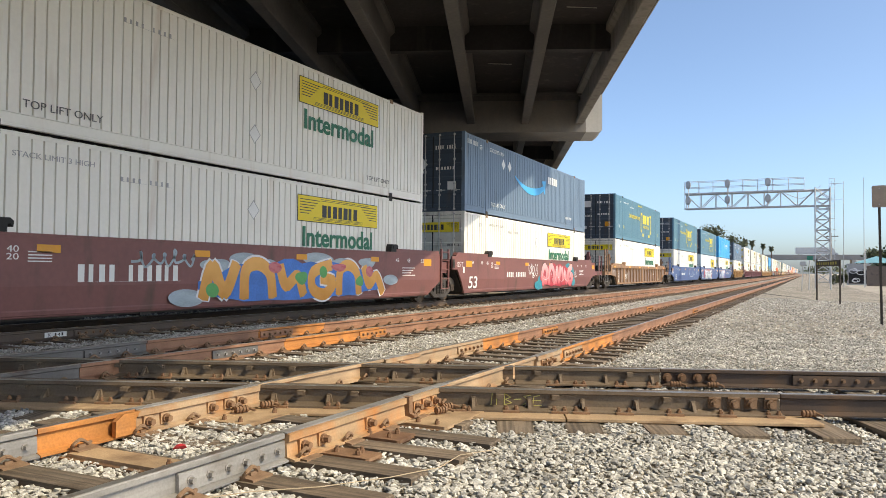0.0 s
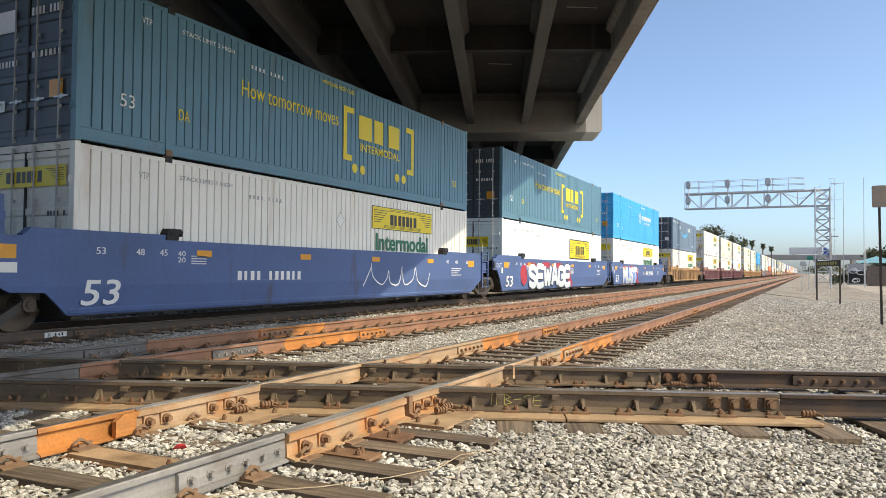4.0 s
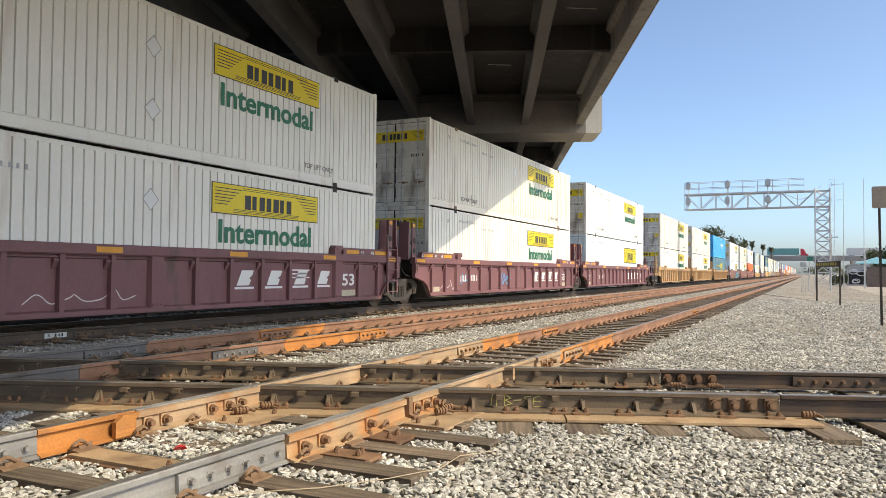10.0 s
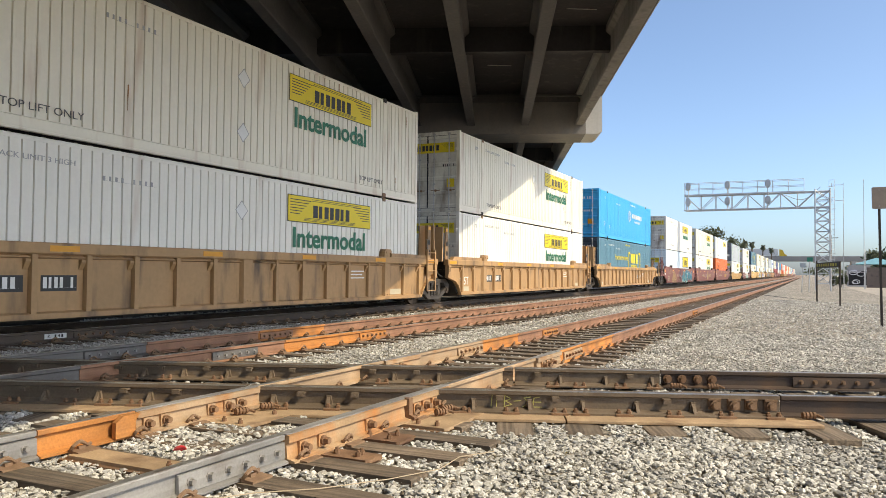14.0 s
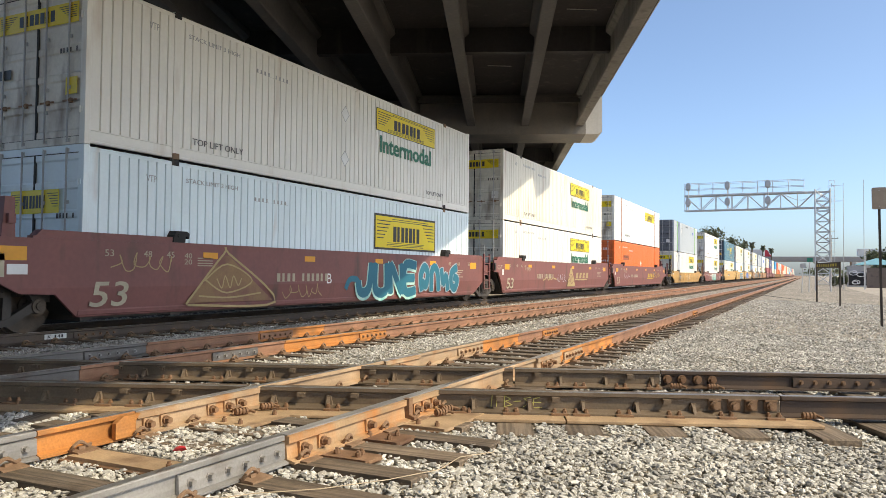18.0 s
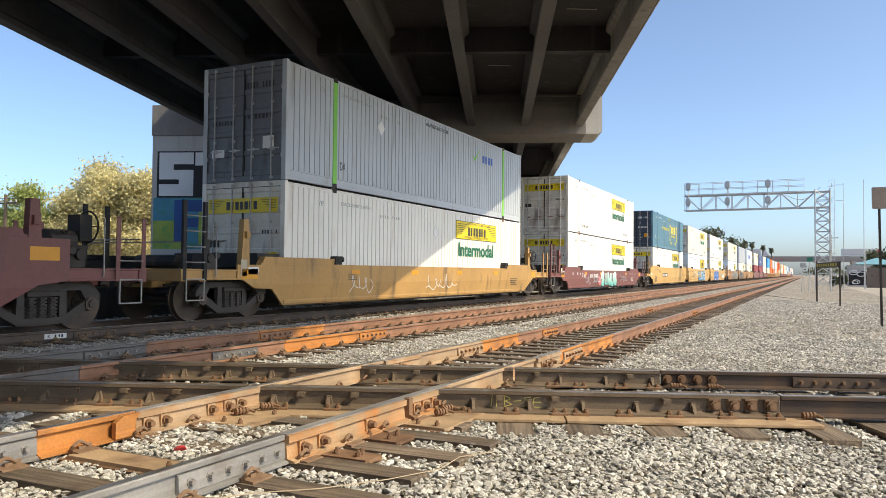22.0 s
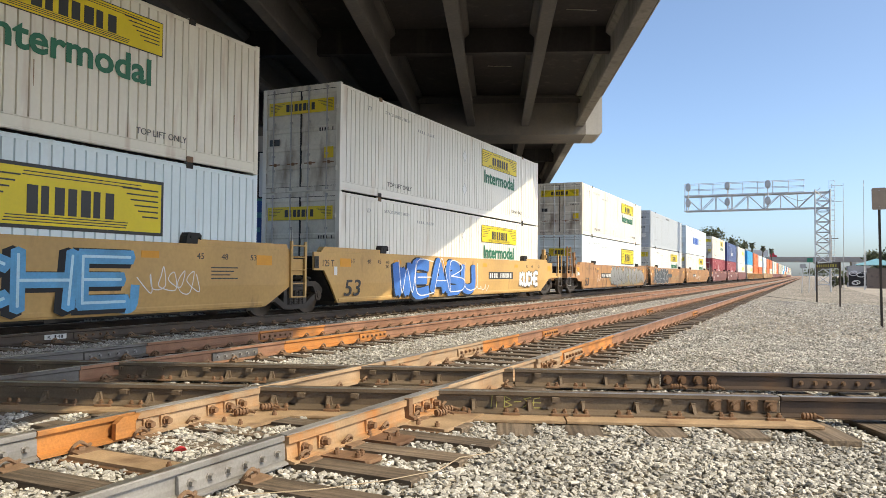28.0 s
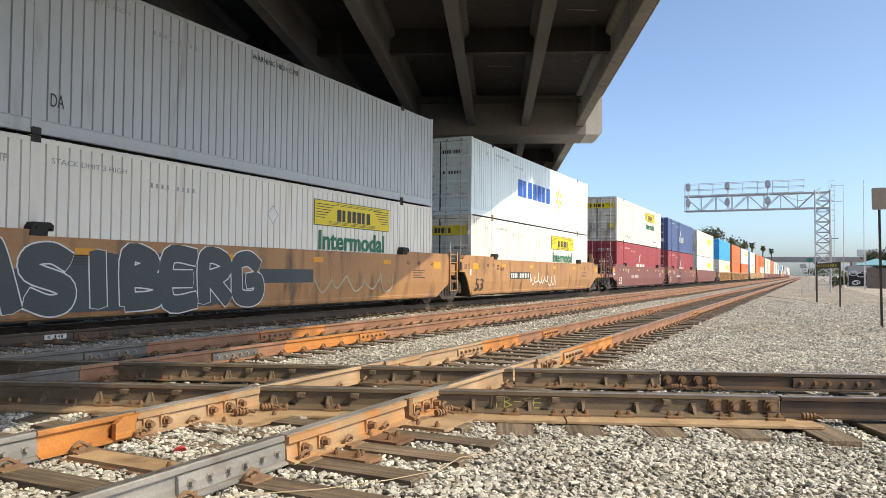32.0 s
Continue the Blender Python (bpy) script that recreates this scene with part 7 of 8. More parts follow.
def car_graffiti():
    c = CARS
    f_gold, f_pink = fade("fade_gold", (0.55, 0.24, 0.03), (0.80, 0.42, 0.12)), fade("fade_pink", (0.50, 0.06, 0.08), (0.74, 0.40, 0.40))
    f_mint, f_silver = fade("fade_mint", (0.05, 0.40, 0.34), (0.74, 0.78, 0.74)), fade("fade_silver", (0.44, 0.50, 0.54), (0.62, 0.66, 0.70))
    f_silver_dark = fade("fade_ash", (0.17, 0.17, 0.165), (0.28, 0.28, 0.275))
    f_grey, f_white = fade("fade_grey", (0.16, 0.165, 0.16), (0.25, 0.255, 0.25)), fade("fade_white", (0.26, 0.28, 0.28), (0.80, 0.82, 0.82))
    mist = mat("spray_mist", (0.36, 0.44, 0.49), 0.6, 0, 0.25, 1.5, 20, 0.03)
    deep_teal = mat("spray_deep_teal", (0.015, 0.15, 0.22), 0.6, 0, 0.15, 1, 20, 0.03)
    sky_fill = mat("spray_sky", (0.10, 0.36, 0.62), 0.6, 0, 0.2, 1.5, 20, 0.03)
    royal = mat("spray_royal", (0.05, 0.19, 0.58), 0.6, 0, 0.25, 1.2, 20, 0.03)
    olive = mat("spray_olive", (0.25, 0.205, 0.12), 0.6, 0, 0.2, 1, 20, 0.03)
    leaf_spray = mat("spray_leaf_green", (0.10, 0.38, 0.12), 0.6, 0, 0.2, 1, 20, 0.03)
    # a wild burst of gold, green and blue under grey mist
    smoke(c[0], ((5.9, 0.48, 1.0, 0.36), (6.7, 1.12, 0.9, 0.34), (7.6, 1.25, 1.1, 0.34), (8.3, 1.16, 0.9, 0.26), (10.3, 1.32, 1.3, 0.36), (11.4, 1.22, 1.0, 0.3), (12.6, 1.26, 0.9, 0.3), (13.9, 0.78, 0.9, 0.3)), mist)
    colour_patch(c[0], 6.2, 0.32, 7.2, 1.0, royal, 1, 0.0065)
    sprayed_word(c[0], "412512", 6.15, 0.31, 7.3, 1.02, 0.30, ((PAINT_W, 0.09, 0, 0), (f_gold, 0, 0, 0)))
    smoke(c[0], ((6.6, 0.62, 0.4, 0.3), (9.6, 0.86, 0.5, 0.34), (10.5, 1.0, 0.35, 0.3), (12.2, 0.75, 0.4, 0.3)), leaf_spray, 0.0125)
    smoke(c[0], ((8.6, 1.1, 0.5, 0.26), (11.2, 1.12, 0.7, 0.22), (12.7, 1.02, 0.4, 0.3)), G_PINK, 0.0125)
    squiggle(c[0], 4.6, 1.05, 1.6, 0.4, mist, 47, 0.05, 14)
    # red and pink on teal
    smoke(c[1], ((7.8, 0.42, 1.0, 0.4), (8.2, 0.6, 0.8, 0.7), (12.6, 1.3, 1.2, 0.36), (13.2, 1.05, 0.8, 0.5), (13.4, 0.55, 0.7, 0.5)), G_TEAL)
    colour_patch(c[1], 8.1, 0.32, 5.2, 1.14, G_RED, 3, 0.006)
    sprayed_word(c[1], "61425", 8.2, 0.32, 5.1, 1.14, 0.31, ((PAINT_K, 0.05, 0, 0), (f_pink, 0, 0, 0)))
    squiggle(c[1], 8.5, 0.42, 4.6, 0.85, PAINT_W, 4, 0.016, 10, 0.0145)
    squiggle(c[1], 6.5, 0.72, 1.3, 0.75, C_PALE, 46, 0.03, 14)
    squiggle(c[1], 13.6, 0.62, 0.5, 0.5, C_PALE, 61, 0.018, 9)
    words_on(c[1], Matrix.Translation((SX + 0.003, 7.05, 0.76)) @ SIDE, "B", 0.2, 0.25, C_PALE)
    squiggle(c[3], 9.0, 0.4, 4.0, 0.9, C_PALE, 48, 0.035, 12)
    # silver block letters with a red halo
    smoke(c[4], ((3.2, 1.32, 1.6, 0.3), (5.2, 1.36, 1.5, 0.3), (7.2, 1.34, 1.5, 0.3), (9.0, 0.8, 0.7, 0.6), (9.3, 0.48, 0.6, 0.4), (2.2, 0.9, 0.9, 0.9)), G_RED)
    sprayed_word(c[4], "SEWAGE", 2.75, 0.31, 6.45, 1.08, 0.29, ((PAINT_K, 0.06, 0.03, -0.01), (f_silver, 0, 0, 0)))
    squiggle(c[4], 9.0, 0.85, 0.9, 0.5, C_PALE, 62, 0.022, 14)
    # white over grey on blue
    smoke(c[5], ((2.6, 1.3, 1.3, 0.34), (4.6, 1.36, 1.6, 0.3), (6.75, 1.1, 0.6, 0.6), (6.7, 0.6, 0.5, 0.8), (6.9, 0.36, 0.7, 0.2)), G_RED)
    colour_patch(c[5], 2.0, 0.31, 4.6, 1.1, royal, 7, 0.0062)
    sprayed_word(c[5], "MUST", 2.15, 0.31, 4.3, 1.08, 0.30, ((PAINT_W, 0.06, 0, 0), (f_white, 0, 0, 0)), False)
    squiggle(c[5], 6.7, 0.95, 0.5, 0.4, C_PALE, 49, 0.022, 8)
    words_on(c[5], Matrix.Translation((SX + 0.003, 9.0, 0.84)) @ SIDE, "A", 0.22, 0.3, C_PALE)
    flat_sign(c[5], "stripe", Matrix.Translation((SX + 0.003, 9.4, 0.9)) @ SIDE, 0.5, 0.09, C_AMBER)
    for seed, pts, thick in ((1, [(2.26, 0.40), (3.3, 1.42), (3.45, 1.42), (5.0, 0.36), (2.3, 0.38)], 0.05), (2, [(2.75, 0.85), (3.4, 1.2), (4.2, 0.85), (3.4, 0.6), (2.8, 0.86)], 0.035),
                              (3, [(3.1, 0.9), (3.25, 0.7), (3.35, 0.95), (3.5, 0.7), (3.6, 0.95), (3.75, 0.75), (3.85, 0.9)], 0.03), (4, [(2.6, 0.55), (3.5, 0.5), (4.5, 0.58)], 0.035)):
        put("sprayed_line", shape("pyramid|%d" % seed, ribbon, pts, thick), G_BUFF, c[13], "", Matrix.Translation((SX + 0.004, 0, 0)) @ SIDE)
    put("painted_triangle", shape("pyramid_fill", lambda bm: prism(bm, [(2.3, 0.42), (4.9, 0.40), (3.45, 1.38), (3.3, 1.38)], "z", 0, 0.002)), G_UMBER, c[13], "", Matrix.Translation((SX + 0.0005, 0, 0)) @ SIDE)
    squiggle(c[13], 0.5, 1.0, 1.5, 0.4, G_BUFF, 50, 0.022, 12)
    squiggle(c[13], 5.3, 0.42, 1.6, 0.35, G_BUFF, 51, 0.02, 12)
    sprayed_word(c[13], "JUNE", 8.35, 0.34, 3.5, 1.06, 0.27, ((G_MINT, 0.10, 0, -0.03), (deep_teal, 0, 0, 0)))
    put("painted_tail", shape("tail", ribbon, [(7.9, 0.6), (8.1, 0.85), (8.45, 0.85), (8.6, 0.66)], 0.16), deep_teal, c[13], "", Matrix.Translation((SX + 0.004, 0, 0)) @ SIDE)
    sprayed_word(c[13], "6125", 12.0, 0.38, 2.95, 0.98, 0.27, ((mist, 0.08, 0, 0), (deep_teal, 0, 0, 0)))
    words_on(c[13], Matrix.Translation((SX + 0.003, 7.05, 0.76)) @ SIDE, "B", 0.2, 0.25, C_PALE)
    squiggle(c[14], 4.8, 0.6, 2.0, 0.6, G_BUFF, 63, 0.06, 8)
    squiggle(c[14], 6.9, 0.6, 1.5, 0.45, G_SILVER, 10, 0.022, 12)
    squiggle(c[16], 2.6, 0.40, 1.3, 0.62, C_PALE, 11, 0.02, 9)
    squiggle(c[16], 7.0, 0.38, 2.4, 0.66, C_PALE, 12, 0.022, 12)
    sprayed_word(c[17], "SINUS", 6.25, 0.28, 3.95, 0.90, 0.30, ((PAINT_K, 0.07, 0, 0), (f_mint, 0, 0, 0)))
    colour_patch(c[17], 5.65, 0.32, 0.9, 0.62, G_PINK, 31, 0.0028)
    colour_patch(c[17], 9.9, 0.5, 0.5, 0.5, G_PINK, 64, 0.0028)
    squiggle(c[17], 3.0, 0.4, 1.1, 0.6, G_SILVER, 32, 0.025, 12)
    squiggle(c[17], 4.4, 0.45, 1.8, 0.5, G_SILVER, 33, 0.03, 16)
    squiggle(c[17], 11.4, 0.5, 2.0, 0.5, G_SILVER, 34, 0.03, 18)
    squiggle(c[15], 2.0, 0.7, 2.0, 0.5, G_SILVER, 35, 0.018, 8)
    squiggle(c[15], 13.0, 0.7, 2.6, 0.6, G_GOLD, 36, 0.03, 16)
    squiggle(c[15], 12.4, 0.95, 1.2, 0.4, G_CYAN, 37, 0.03, 8)
    squiggle(c[2], 2.0, 0.5, 0.9, 0.6, C_PALE, 39, 0.025, 8)
    for k in (14, 15):
        y = 10.1 if k == 14 else 10.3
        for j in range(4):
            put("logo_mark", MESH["slant_mark"], G_BUFF if k == 14 else G_GOLD, c[k], "", Matrix.Translation((SX + 0.003, y + 0.66 * j, 0.80)) @ SIDE @ Matrix.Diagonal((0.95, 0.9, 1, 1)))
        flat_sign(c[k], "rule", Matrix.Translation((SX + 0.003, y - 0.15, 0.70)) @ SIDE, 2.4, 0.06, G_BUFF if k == 14 else G_GOLD)
    put("painted_triangle", shape("triangle", lambda bm: prism(bm, [(0, 0), (1.45, 0), (0.82, 0.95), (0.62, 0.95)], "z", 0, 0.003)), G_BUFF, c[14], "", Matrix.Translation((SX + 0.003, 8.55, 0.40)) @ SIDE)
    for seed, pts in ((5, [(0.35, 0.45), (0.7, 0.62), (1.05, 0.42)]), (6, [(0.2, 0.2), (0.5, 0.3), (0.8, 0.15), (1.2, 0.28)]), (7, [(0.45, 0.5), (0.55, 0.3), (0.68, 0.5), (0.8, 0.3), (0.92, 0.48)])):
        put("sprayed_line", shape("pyramid|%d" % seed, ribbon, pts, 0.035), W_RED, c[14], "", Matrix.Translation((SX + 0.0075, 8.55, 0.40)) @ SIDE)
    squiggle(c[18], 7.8, 0.46, 4.4, 0.7, mat("spray_cream", (0.62, 0.45, 0.22), 0.6, 0, 0.15, 1, 20, 0.03), 65, 0.07, 8)
    sprayed_word(c[19], "KUCHE", 6.8, 0.36, 5.75, 1.06, 0.25, ((PAINT_K, 0.09, -0.09, -0.03), (sky_fill, 0, 0, 0), (mat("spray_ice", (0.50, 0.76, 0.88), 0.6, 0, 0.15, 1, 20, 0.03), -0.20, 0, 0)), False)
    put("sprayed_tail", shape("tail_e", ribbon, [(12.35, 0.40), (12.62, 0.42), (12.68, 0.80)], 0.2), sky_fill, c[19], "", Matrix.Translation((SX + 0.004, 0, 0)) @ SIDE)
    squiggle(c[19], 3.6, 0.95, 1.6, 0.5, C_PALE, 52, 0.025, 18)
    squiggle(c[19], 1.9, 0.6, 2.5, 0.75, G_DIM, 13, 0.10, 7)
    squiggle(c[19], 5.3, 0.85, 1.3, 0.4, C_PALE, 14, 0.03, 14)
    squiggle(c[19], 5.3, 0.35, 0.5, 0.4, C_PALE, 66, 0.025, 8)
    squiggle(c[19], 12.9, 0.5, 1.4, 0.7, C_PALE, 67, 0.02, 14)
    sprayed_word(c[20], "WEABU", 2.55, 0.30, 6.05, 1.16, 0.36, ((PAINT_K, 0.08, -0.07, -0.02), (royal, 0, 0, 0)))
    sprayed_word(c[20], "WEABU", 2.58, 0.42, 6.0, 1.02, 0.035, ((PAINT_W, 0.0, 0.30, 0),), True, 0.0135)
    sprayed_word(c[20], "KUCHE", 13.35, 0.50, 2.4, 0.66, 0.17, ((PAINT_K, 0.07, 0, 0), (C_PALE, 0, 0, 0)))
    squiggle(c[20], 8.8, 0.36, 1.3, 0.32, C_PALE, 68, 0.025, 8)
    # grey rounded shapes on a yellowed field
    colour_patch(c[21], 5.6, 0.29, 10.9, 1.29, olive, 15)
    sprayed_word(c[21], "6151263", 6.05, 0.31, 4.8, 1.24, 0.38, ((PAINT_K, 0.07, 0, 0), (f_grey, 0, 0, 0)))
    sprayed_word(c[21], "35142", 10.95, 0.33, 5.4, 1.18, 0.40, ((PAINT_K, 0.05, 0, 0), (f_silver_dark, 0, 0, 0)))
    squiggle(c[21], 6.5, 0.42, 4.2, 0.9, PAINT_K, 60, 0.025, 14, 0.0145)
    squiggle(c[21], 11.2, 0.45, 4.4, 0.8, PAINT_K, 69, 0.02, 10, 0.0145)
    squiggle(c[21], 10.6, 0.9, 0.5, 0.3, G_MINT, 70, 0.03, 6, 0.0145)
    squiggle(c[21], 2.6, 0.6, 2.4, 0.6, C_PALE, 57, 0.018, 10)
    squiggle(c[21], 13.9, 1.62, 1.7, 0.07, PAINT_K, 71, 0.02, 10)
    # black letters edged with a thin white line
    sprayed_word(c[22], "ASIBERG", 0.75, 0.30, 6.65, 1.2, 0.33, ((PAINT_W, 0.05, 0, 0), (G_DIM, 0, 0, 0)))
    colour_patch(c[22], 1.2, 0.32, 6.1, 1.12, G_DIM, 16, 0.0026)
    squiggle(c[22], 9.6, 0.45, 4.0, 0.7, mat("spray_faded_sage", (0.40, 0.38, 0.27), 0.6, 0, 0.2, 1, 20, 0.03), 72, 0.05, 12)
    squiggle(c[22], -0.6, 1.62, 1.2, 0.08, C_PALE, 73, 0.02, 10)
    flat_sign(c[22], "number_panel", Matrix.Translation((SX + 0.002, 7.4, 0.80)) @ SIDE, 2.0, 0.32, G_DIM)
    flat_sign(c[20], "number_panel", Matrix.Translation((SX + 0.002, 10.0, 0.83)) @ SIDE, 2.6, 0.28, C_INK)
    bars(c[20], Matrix.Translation((SX + 0.007, 10.1, 0.88)) @ SIDE, 2.4, 0.18, 11, C_PALE, "number_mark", 0.40)
    squiggle(c[23], 6.0, 0.45, 4.0, 0.7, C_PALE, 17, 0.05, 18)


car_graffiti()
FOLD, LEAN = 0.76, 0.13      # height of the crease, and how far the lower half leans in per metre


def fold_sides():
    """The lower half of every smooth side leans inward below a crease, with all that is painted on it."""
    done = {}
    for car, (y0, colour, ribbed, low, high, group) in zip(CARS, TRAIN):
        for ob in list(car.children) if not ribbed else ():
            m = ob.matrix_basis
            if ob.type != "MESH" or m[0][0] < 0 or ob.name.split(".")[0] in ("platform", "ladder", "grab_iron", "hose", "end_sill", "jacking_pad", "stirrup", "rung", "stanchion", "top_chord", "end_plate", "container_guide", "well_floor", "handrail",
                                                                             "air_tank", "valve_box", "brake_rod", "container_stop", "brake_wheel", "brake_gear", "coupler"):
                continue
            zs = [(m @ Vector(q)).z for q in ob.bound_box]
            if min(zs) > FOLD - 0.02:
                continue
            key = (ob.data.name, tuple(round(v, 4) for row in m for v in row))
            if key not in done:
                bm = bmesh.new()
                bm.from_mesh(ob.data)
                bm.transform(m)
                if max(zs) > FOLD:
                    bmesh.ops.bisect_plane(bm, geom=bm.verts[:] + bm.edges[:] + bm.faces[:], plane_co=(0, 0, FOLD), plane_no=(0, 0, 1))
                for v in bm.verts:
                    v.co.x -= LEAN * max(0.0, FOLD - v.co.z)
                bm.transform(m.inverted())
                me = ob.data.copy()
                bm.to_mesh(me)
                bm.free()
                done[key] = me
            slot = ob.material_slots[0].material
            ob.data = done[key]
            ob.material_slots[0].link = "OBJECT"
            ob.material_slots[0].material = slot


fold_sides()

# ---- signal gantry, signs and far things ----
GREY_STEEL = mat("grey_painted_steel", (0.50, 0.52, 0.54), 0.5, 0.3, 0.1, 1.5, 30, 0.05)
SIGNAL_BACK = mat("signal_backing", (0.42, 0.435, 0.45), 0.6, 0.1, 0.1, 2, 30, 0.05)
POST_DARK = mat("dark_post", (0.05, 0.042, 0.036), 0.75, 0.2, 0.2, 3, 30, 0.1)


def bars_of(bm, pairs, r, seg=5):
    for a, b in pairs:
        rod(bm, a, b, r, seg)


def gantry():
    """A cantilever signal bridge: lattice column, truss arm over the tracks, walkway with rails, six round signal heads."""
    g = tagged(new("signal_gantry"), "grey steel lattice signal gantry reaching over the tracks", "signal gantry")
    g.location = (0, 58.0, 0)
    x0, x1, y0, y1 = 13.05, 14.25, -0.6, 0.6
    for x in (x0, x1):
        for y in (y0, y1):
            bm = bmesh.new()
            rod(bm, (x, y, -0.42), (x, y, 8.75), 0.065, 6)
            part("column_leg", bm, GREY_STEEL, g)
    for k in range(9):
        z = 0.3 + k * 0.93
        for y in (y0, y1):
            for a, b in (((x0, y, z), (x1, y, z + 0.9)), ((x1, y, z), (x0, y, z + 0.9)), ((x0, y, z), (x1, y, z))):
                bm = bmesh.new()
                rod(bm, a, b, 0.032, 4)
                part("lattice_bar", bm, GREY_STEEL, g)
    for z in (7.12, 8.52):
        for y in (-0.5, 0.5):
            bm = bmesh.new()
            rod(bm, (1.85, y, z), (14.3, y, z), 0.06, 6)
            part("arm_chord", bm, GREY_STEEL, g)
    n = 8
    for k in range(n):
        xa, xb = 1.9 + k * 1.39, 1.9 + (k + 1) * 1.39
        for y in (-0.5, 0.5):
            for a, b in (((xa, y, 7.12), (xa, y, 8.52)), ((xa, y, 7.12 if k % 2 else 8.52), (xb, y, 8.52 if k % 2 else 7.12))):
                bm = bmesh.new()
                rod(bm, a, b, 0.032, 4)
                part("truss_bar", bm, GREY_STEEL, g)
    bm = bmesh.new()
    box(bm, 1.85, 12.2, -0.45, 0.45, 8.585, 8.63)
    part("walkway", bm, GREY_STEEL, g)
    for z in (9.15, 9.7):
        for y in (-0.48, 0.48):
            bm = bmesh.new()
            rod(bm, (1.85, y, z), (12.2, y, z), 0.024, 5)
            part("handrail", bm, GREY_STEEL, g)
    for k in range(9):
        for y in (-0.48, 0.48):
            bm = bmesh.new()
            rod(bm, (1.85 + k * 1.29, y, 8.6), (1.85 + k * 1.29, y, 9.7), 0.022, 5)
            part("rail_post", bm, GREY_STEEL, g)
    for x in (2.25, 5.75, 9.2):
        bm = bmesh.new()
        rod(bm, (x, -0.75, 7.1), (x, -0.75, 9.7), 0.05, 6)
        box(bm, x - 0.05, x + 0.05, -0.75, -0.45, 8.4, 8.5)
        part("signal_mast", bm, GREY_STEEL, g)
        for z in (9.35, 7.85):
            h = new("signal_head")
            h.parent, h.location = g, (x, -0.85, z)
            put("backing", shape("signal_backing", lambda bm: bmesh.ops.create_cone(bm, cap_ends=True, segments=20, radius1=0.32, radius2=0.32, depth=0.03, matrix=Matrix.Diagonal((0.78, 1, 1.25, 1)) @ Matrix.Rotation(math.pi / 2, 4, "X"))), SIGNAL_BACK, h)
            put("lamp_hood", shape("lamp_hood", lambda bm: wheel_disc(bm, (0, 0.12, 0), (0, 1, 0), 0.17, 0.2, 12)), BLACK, h)
            put("lamp_case", shape("lamp_case", lambda bm: box(bm, -0.2, 0.2, -0.16, -0.02, -0.25, 0.25)), SIGNAL_BACK, h)
    bm = bmesh.new()
    ladder(bm, 22, 0.2, 9.6)
    l = part("ladder", bm, GREY_STEEL, g)
    l.matrix_basis = Matrix.Translation((14.38, 0, 0)) @ pose(0, 0, 0, 0, 0, 90)
    for k in range(7):
        bm = bmesh.new()
        for i in range(6):
            a, b = math.pi * i / 5, math.pi * (i + 1) / 5
            if i < 5:
                rod(bm, (14.38 + 0.3 * math.cos(a), 0.35 * math.sin(a), 3.0 + k), (14.38 + 0.3 * math.cos(b), 0.35 * math.sin(b), 3.0 + k), 0.015, 4)
        part("ladder_hoop", bm, GREY_STEEL, g)
    bm = bmesh.new()
    pts = [(10.6 + 0.36 * i, -0.56, 8.3 - 0.75 * math.sin(i * 0.5) * (0.4 + 0.08 * i)) for i in range(9)]
    ring = None
    for p in pts:
        nxt = [bm.verts.new((p[0], p[1] + 0.03 * math.cos(a), p[2] + 0.03 * math.sin(a))) for a in (0, 1.05, 2.09, 3.14, 4.19, 5.24)]
        for k in range(6) if ring else ():
            bm.faces.new((ring[k], ring[(k + 1) % 6], nxt[(k + 1) % 6], nxt[k]))
        ring = nxt
    part("cable_loop", bm, GREY_STEEL, g)
    return g


gantry()


def thin_mast(x, y, h, cross):
    m = tagged(new("radio_mast"), "thin grey steel mast with small antenna arms", "mast", "masts beside the railway")
    m.location = (x, y, -0.42)
    bm = bmesh.new()
    bmesh.ops.create_cone(bm, cap_ends=True, segments=6, radius1=0.05, radius2=0.022, depth=h, matrix=Matrix.Translation((0, 0, h / 2)))
    part("pole", bm, SIGNAL_BACK, m)
    if cross:
        for z in (h - 0.2, h - 1.9):
            bm = bmesh.new()
            rod(bm, (-1.1, 0, z), (0, 0, z), 0.025, 5)
            rod(bm, (-1.1, 0, z - 0.2), (-1.1, 0, z + 0.25), 0.025, 5)
            part("antenna_arm", bm, SIGNAL_BACK, m)


thin_mast(15.9, 73.9, 11.4, True)
thin_mast(17.85, 74.7, 11.8, False)
thin_mast(18.3, 80.0, 4.4, False)


def post_sign(x, y, h, w, ph, label):
    s = tagged(new("trackside_sign"), label, "sign", "signs beside the track")
    s.location = (x, y, -0.45)
    bm = bmesh.new()
    box(bm, -0.03, 0.03, -0.022, 0.022, 0, h)
    part("post", bm, POST_DARK, s)
    bm = bmesh.new()
    prism(bm, [(-w / 2 + 0.03, h - ph), (w / 2 - 0.03, h - ph), (w / 2, h - ph + 0.03), (w / 2, h - 0.03), (w / 2 - 0.03, h), (-w / 2 + 0.03, h), (-w / 2, h - 0.03), (-w / 2, h - ph + 0.03)], "y", -0.034, -0.024)
    part("plate", bm, mat("sign_back", (0.32, 0.26, 0.21), 0.6, 0.2, 0.15, 3, 30, 0.05), s, "unpainted dull brown sign plate")
    for z in (h - 0.08, h - ph + 0.08):
        bm = bmesh.new()
        wheel_disc(bm, (0, -0.04, z), (0, 1, 0), 0.014, 0.014, 6)
        part("bolt", bm, GALV, s)
    s.rotation_euler = (0, radians(-0.7), radians(4))


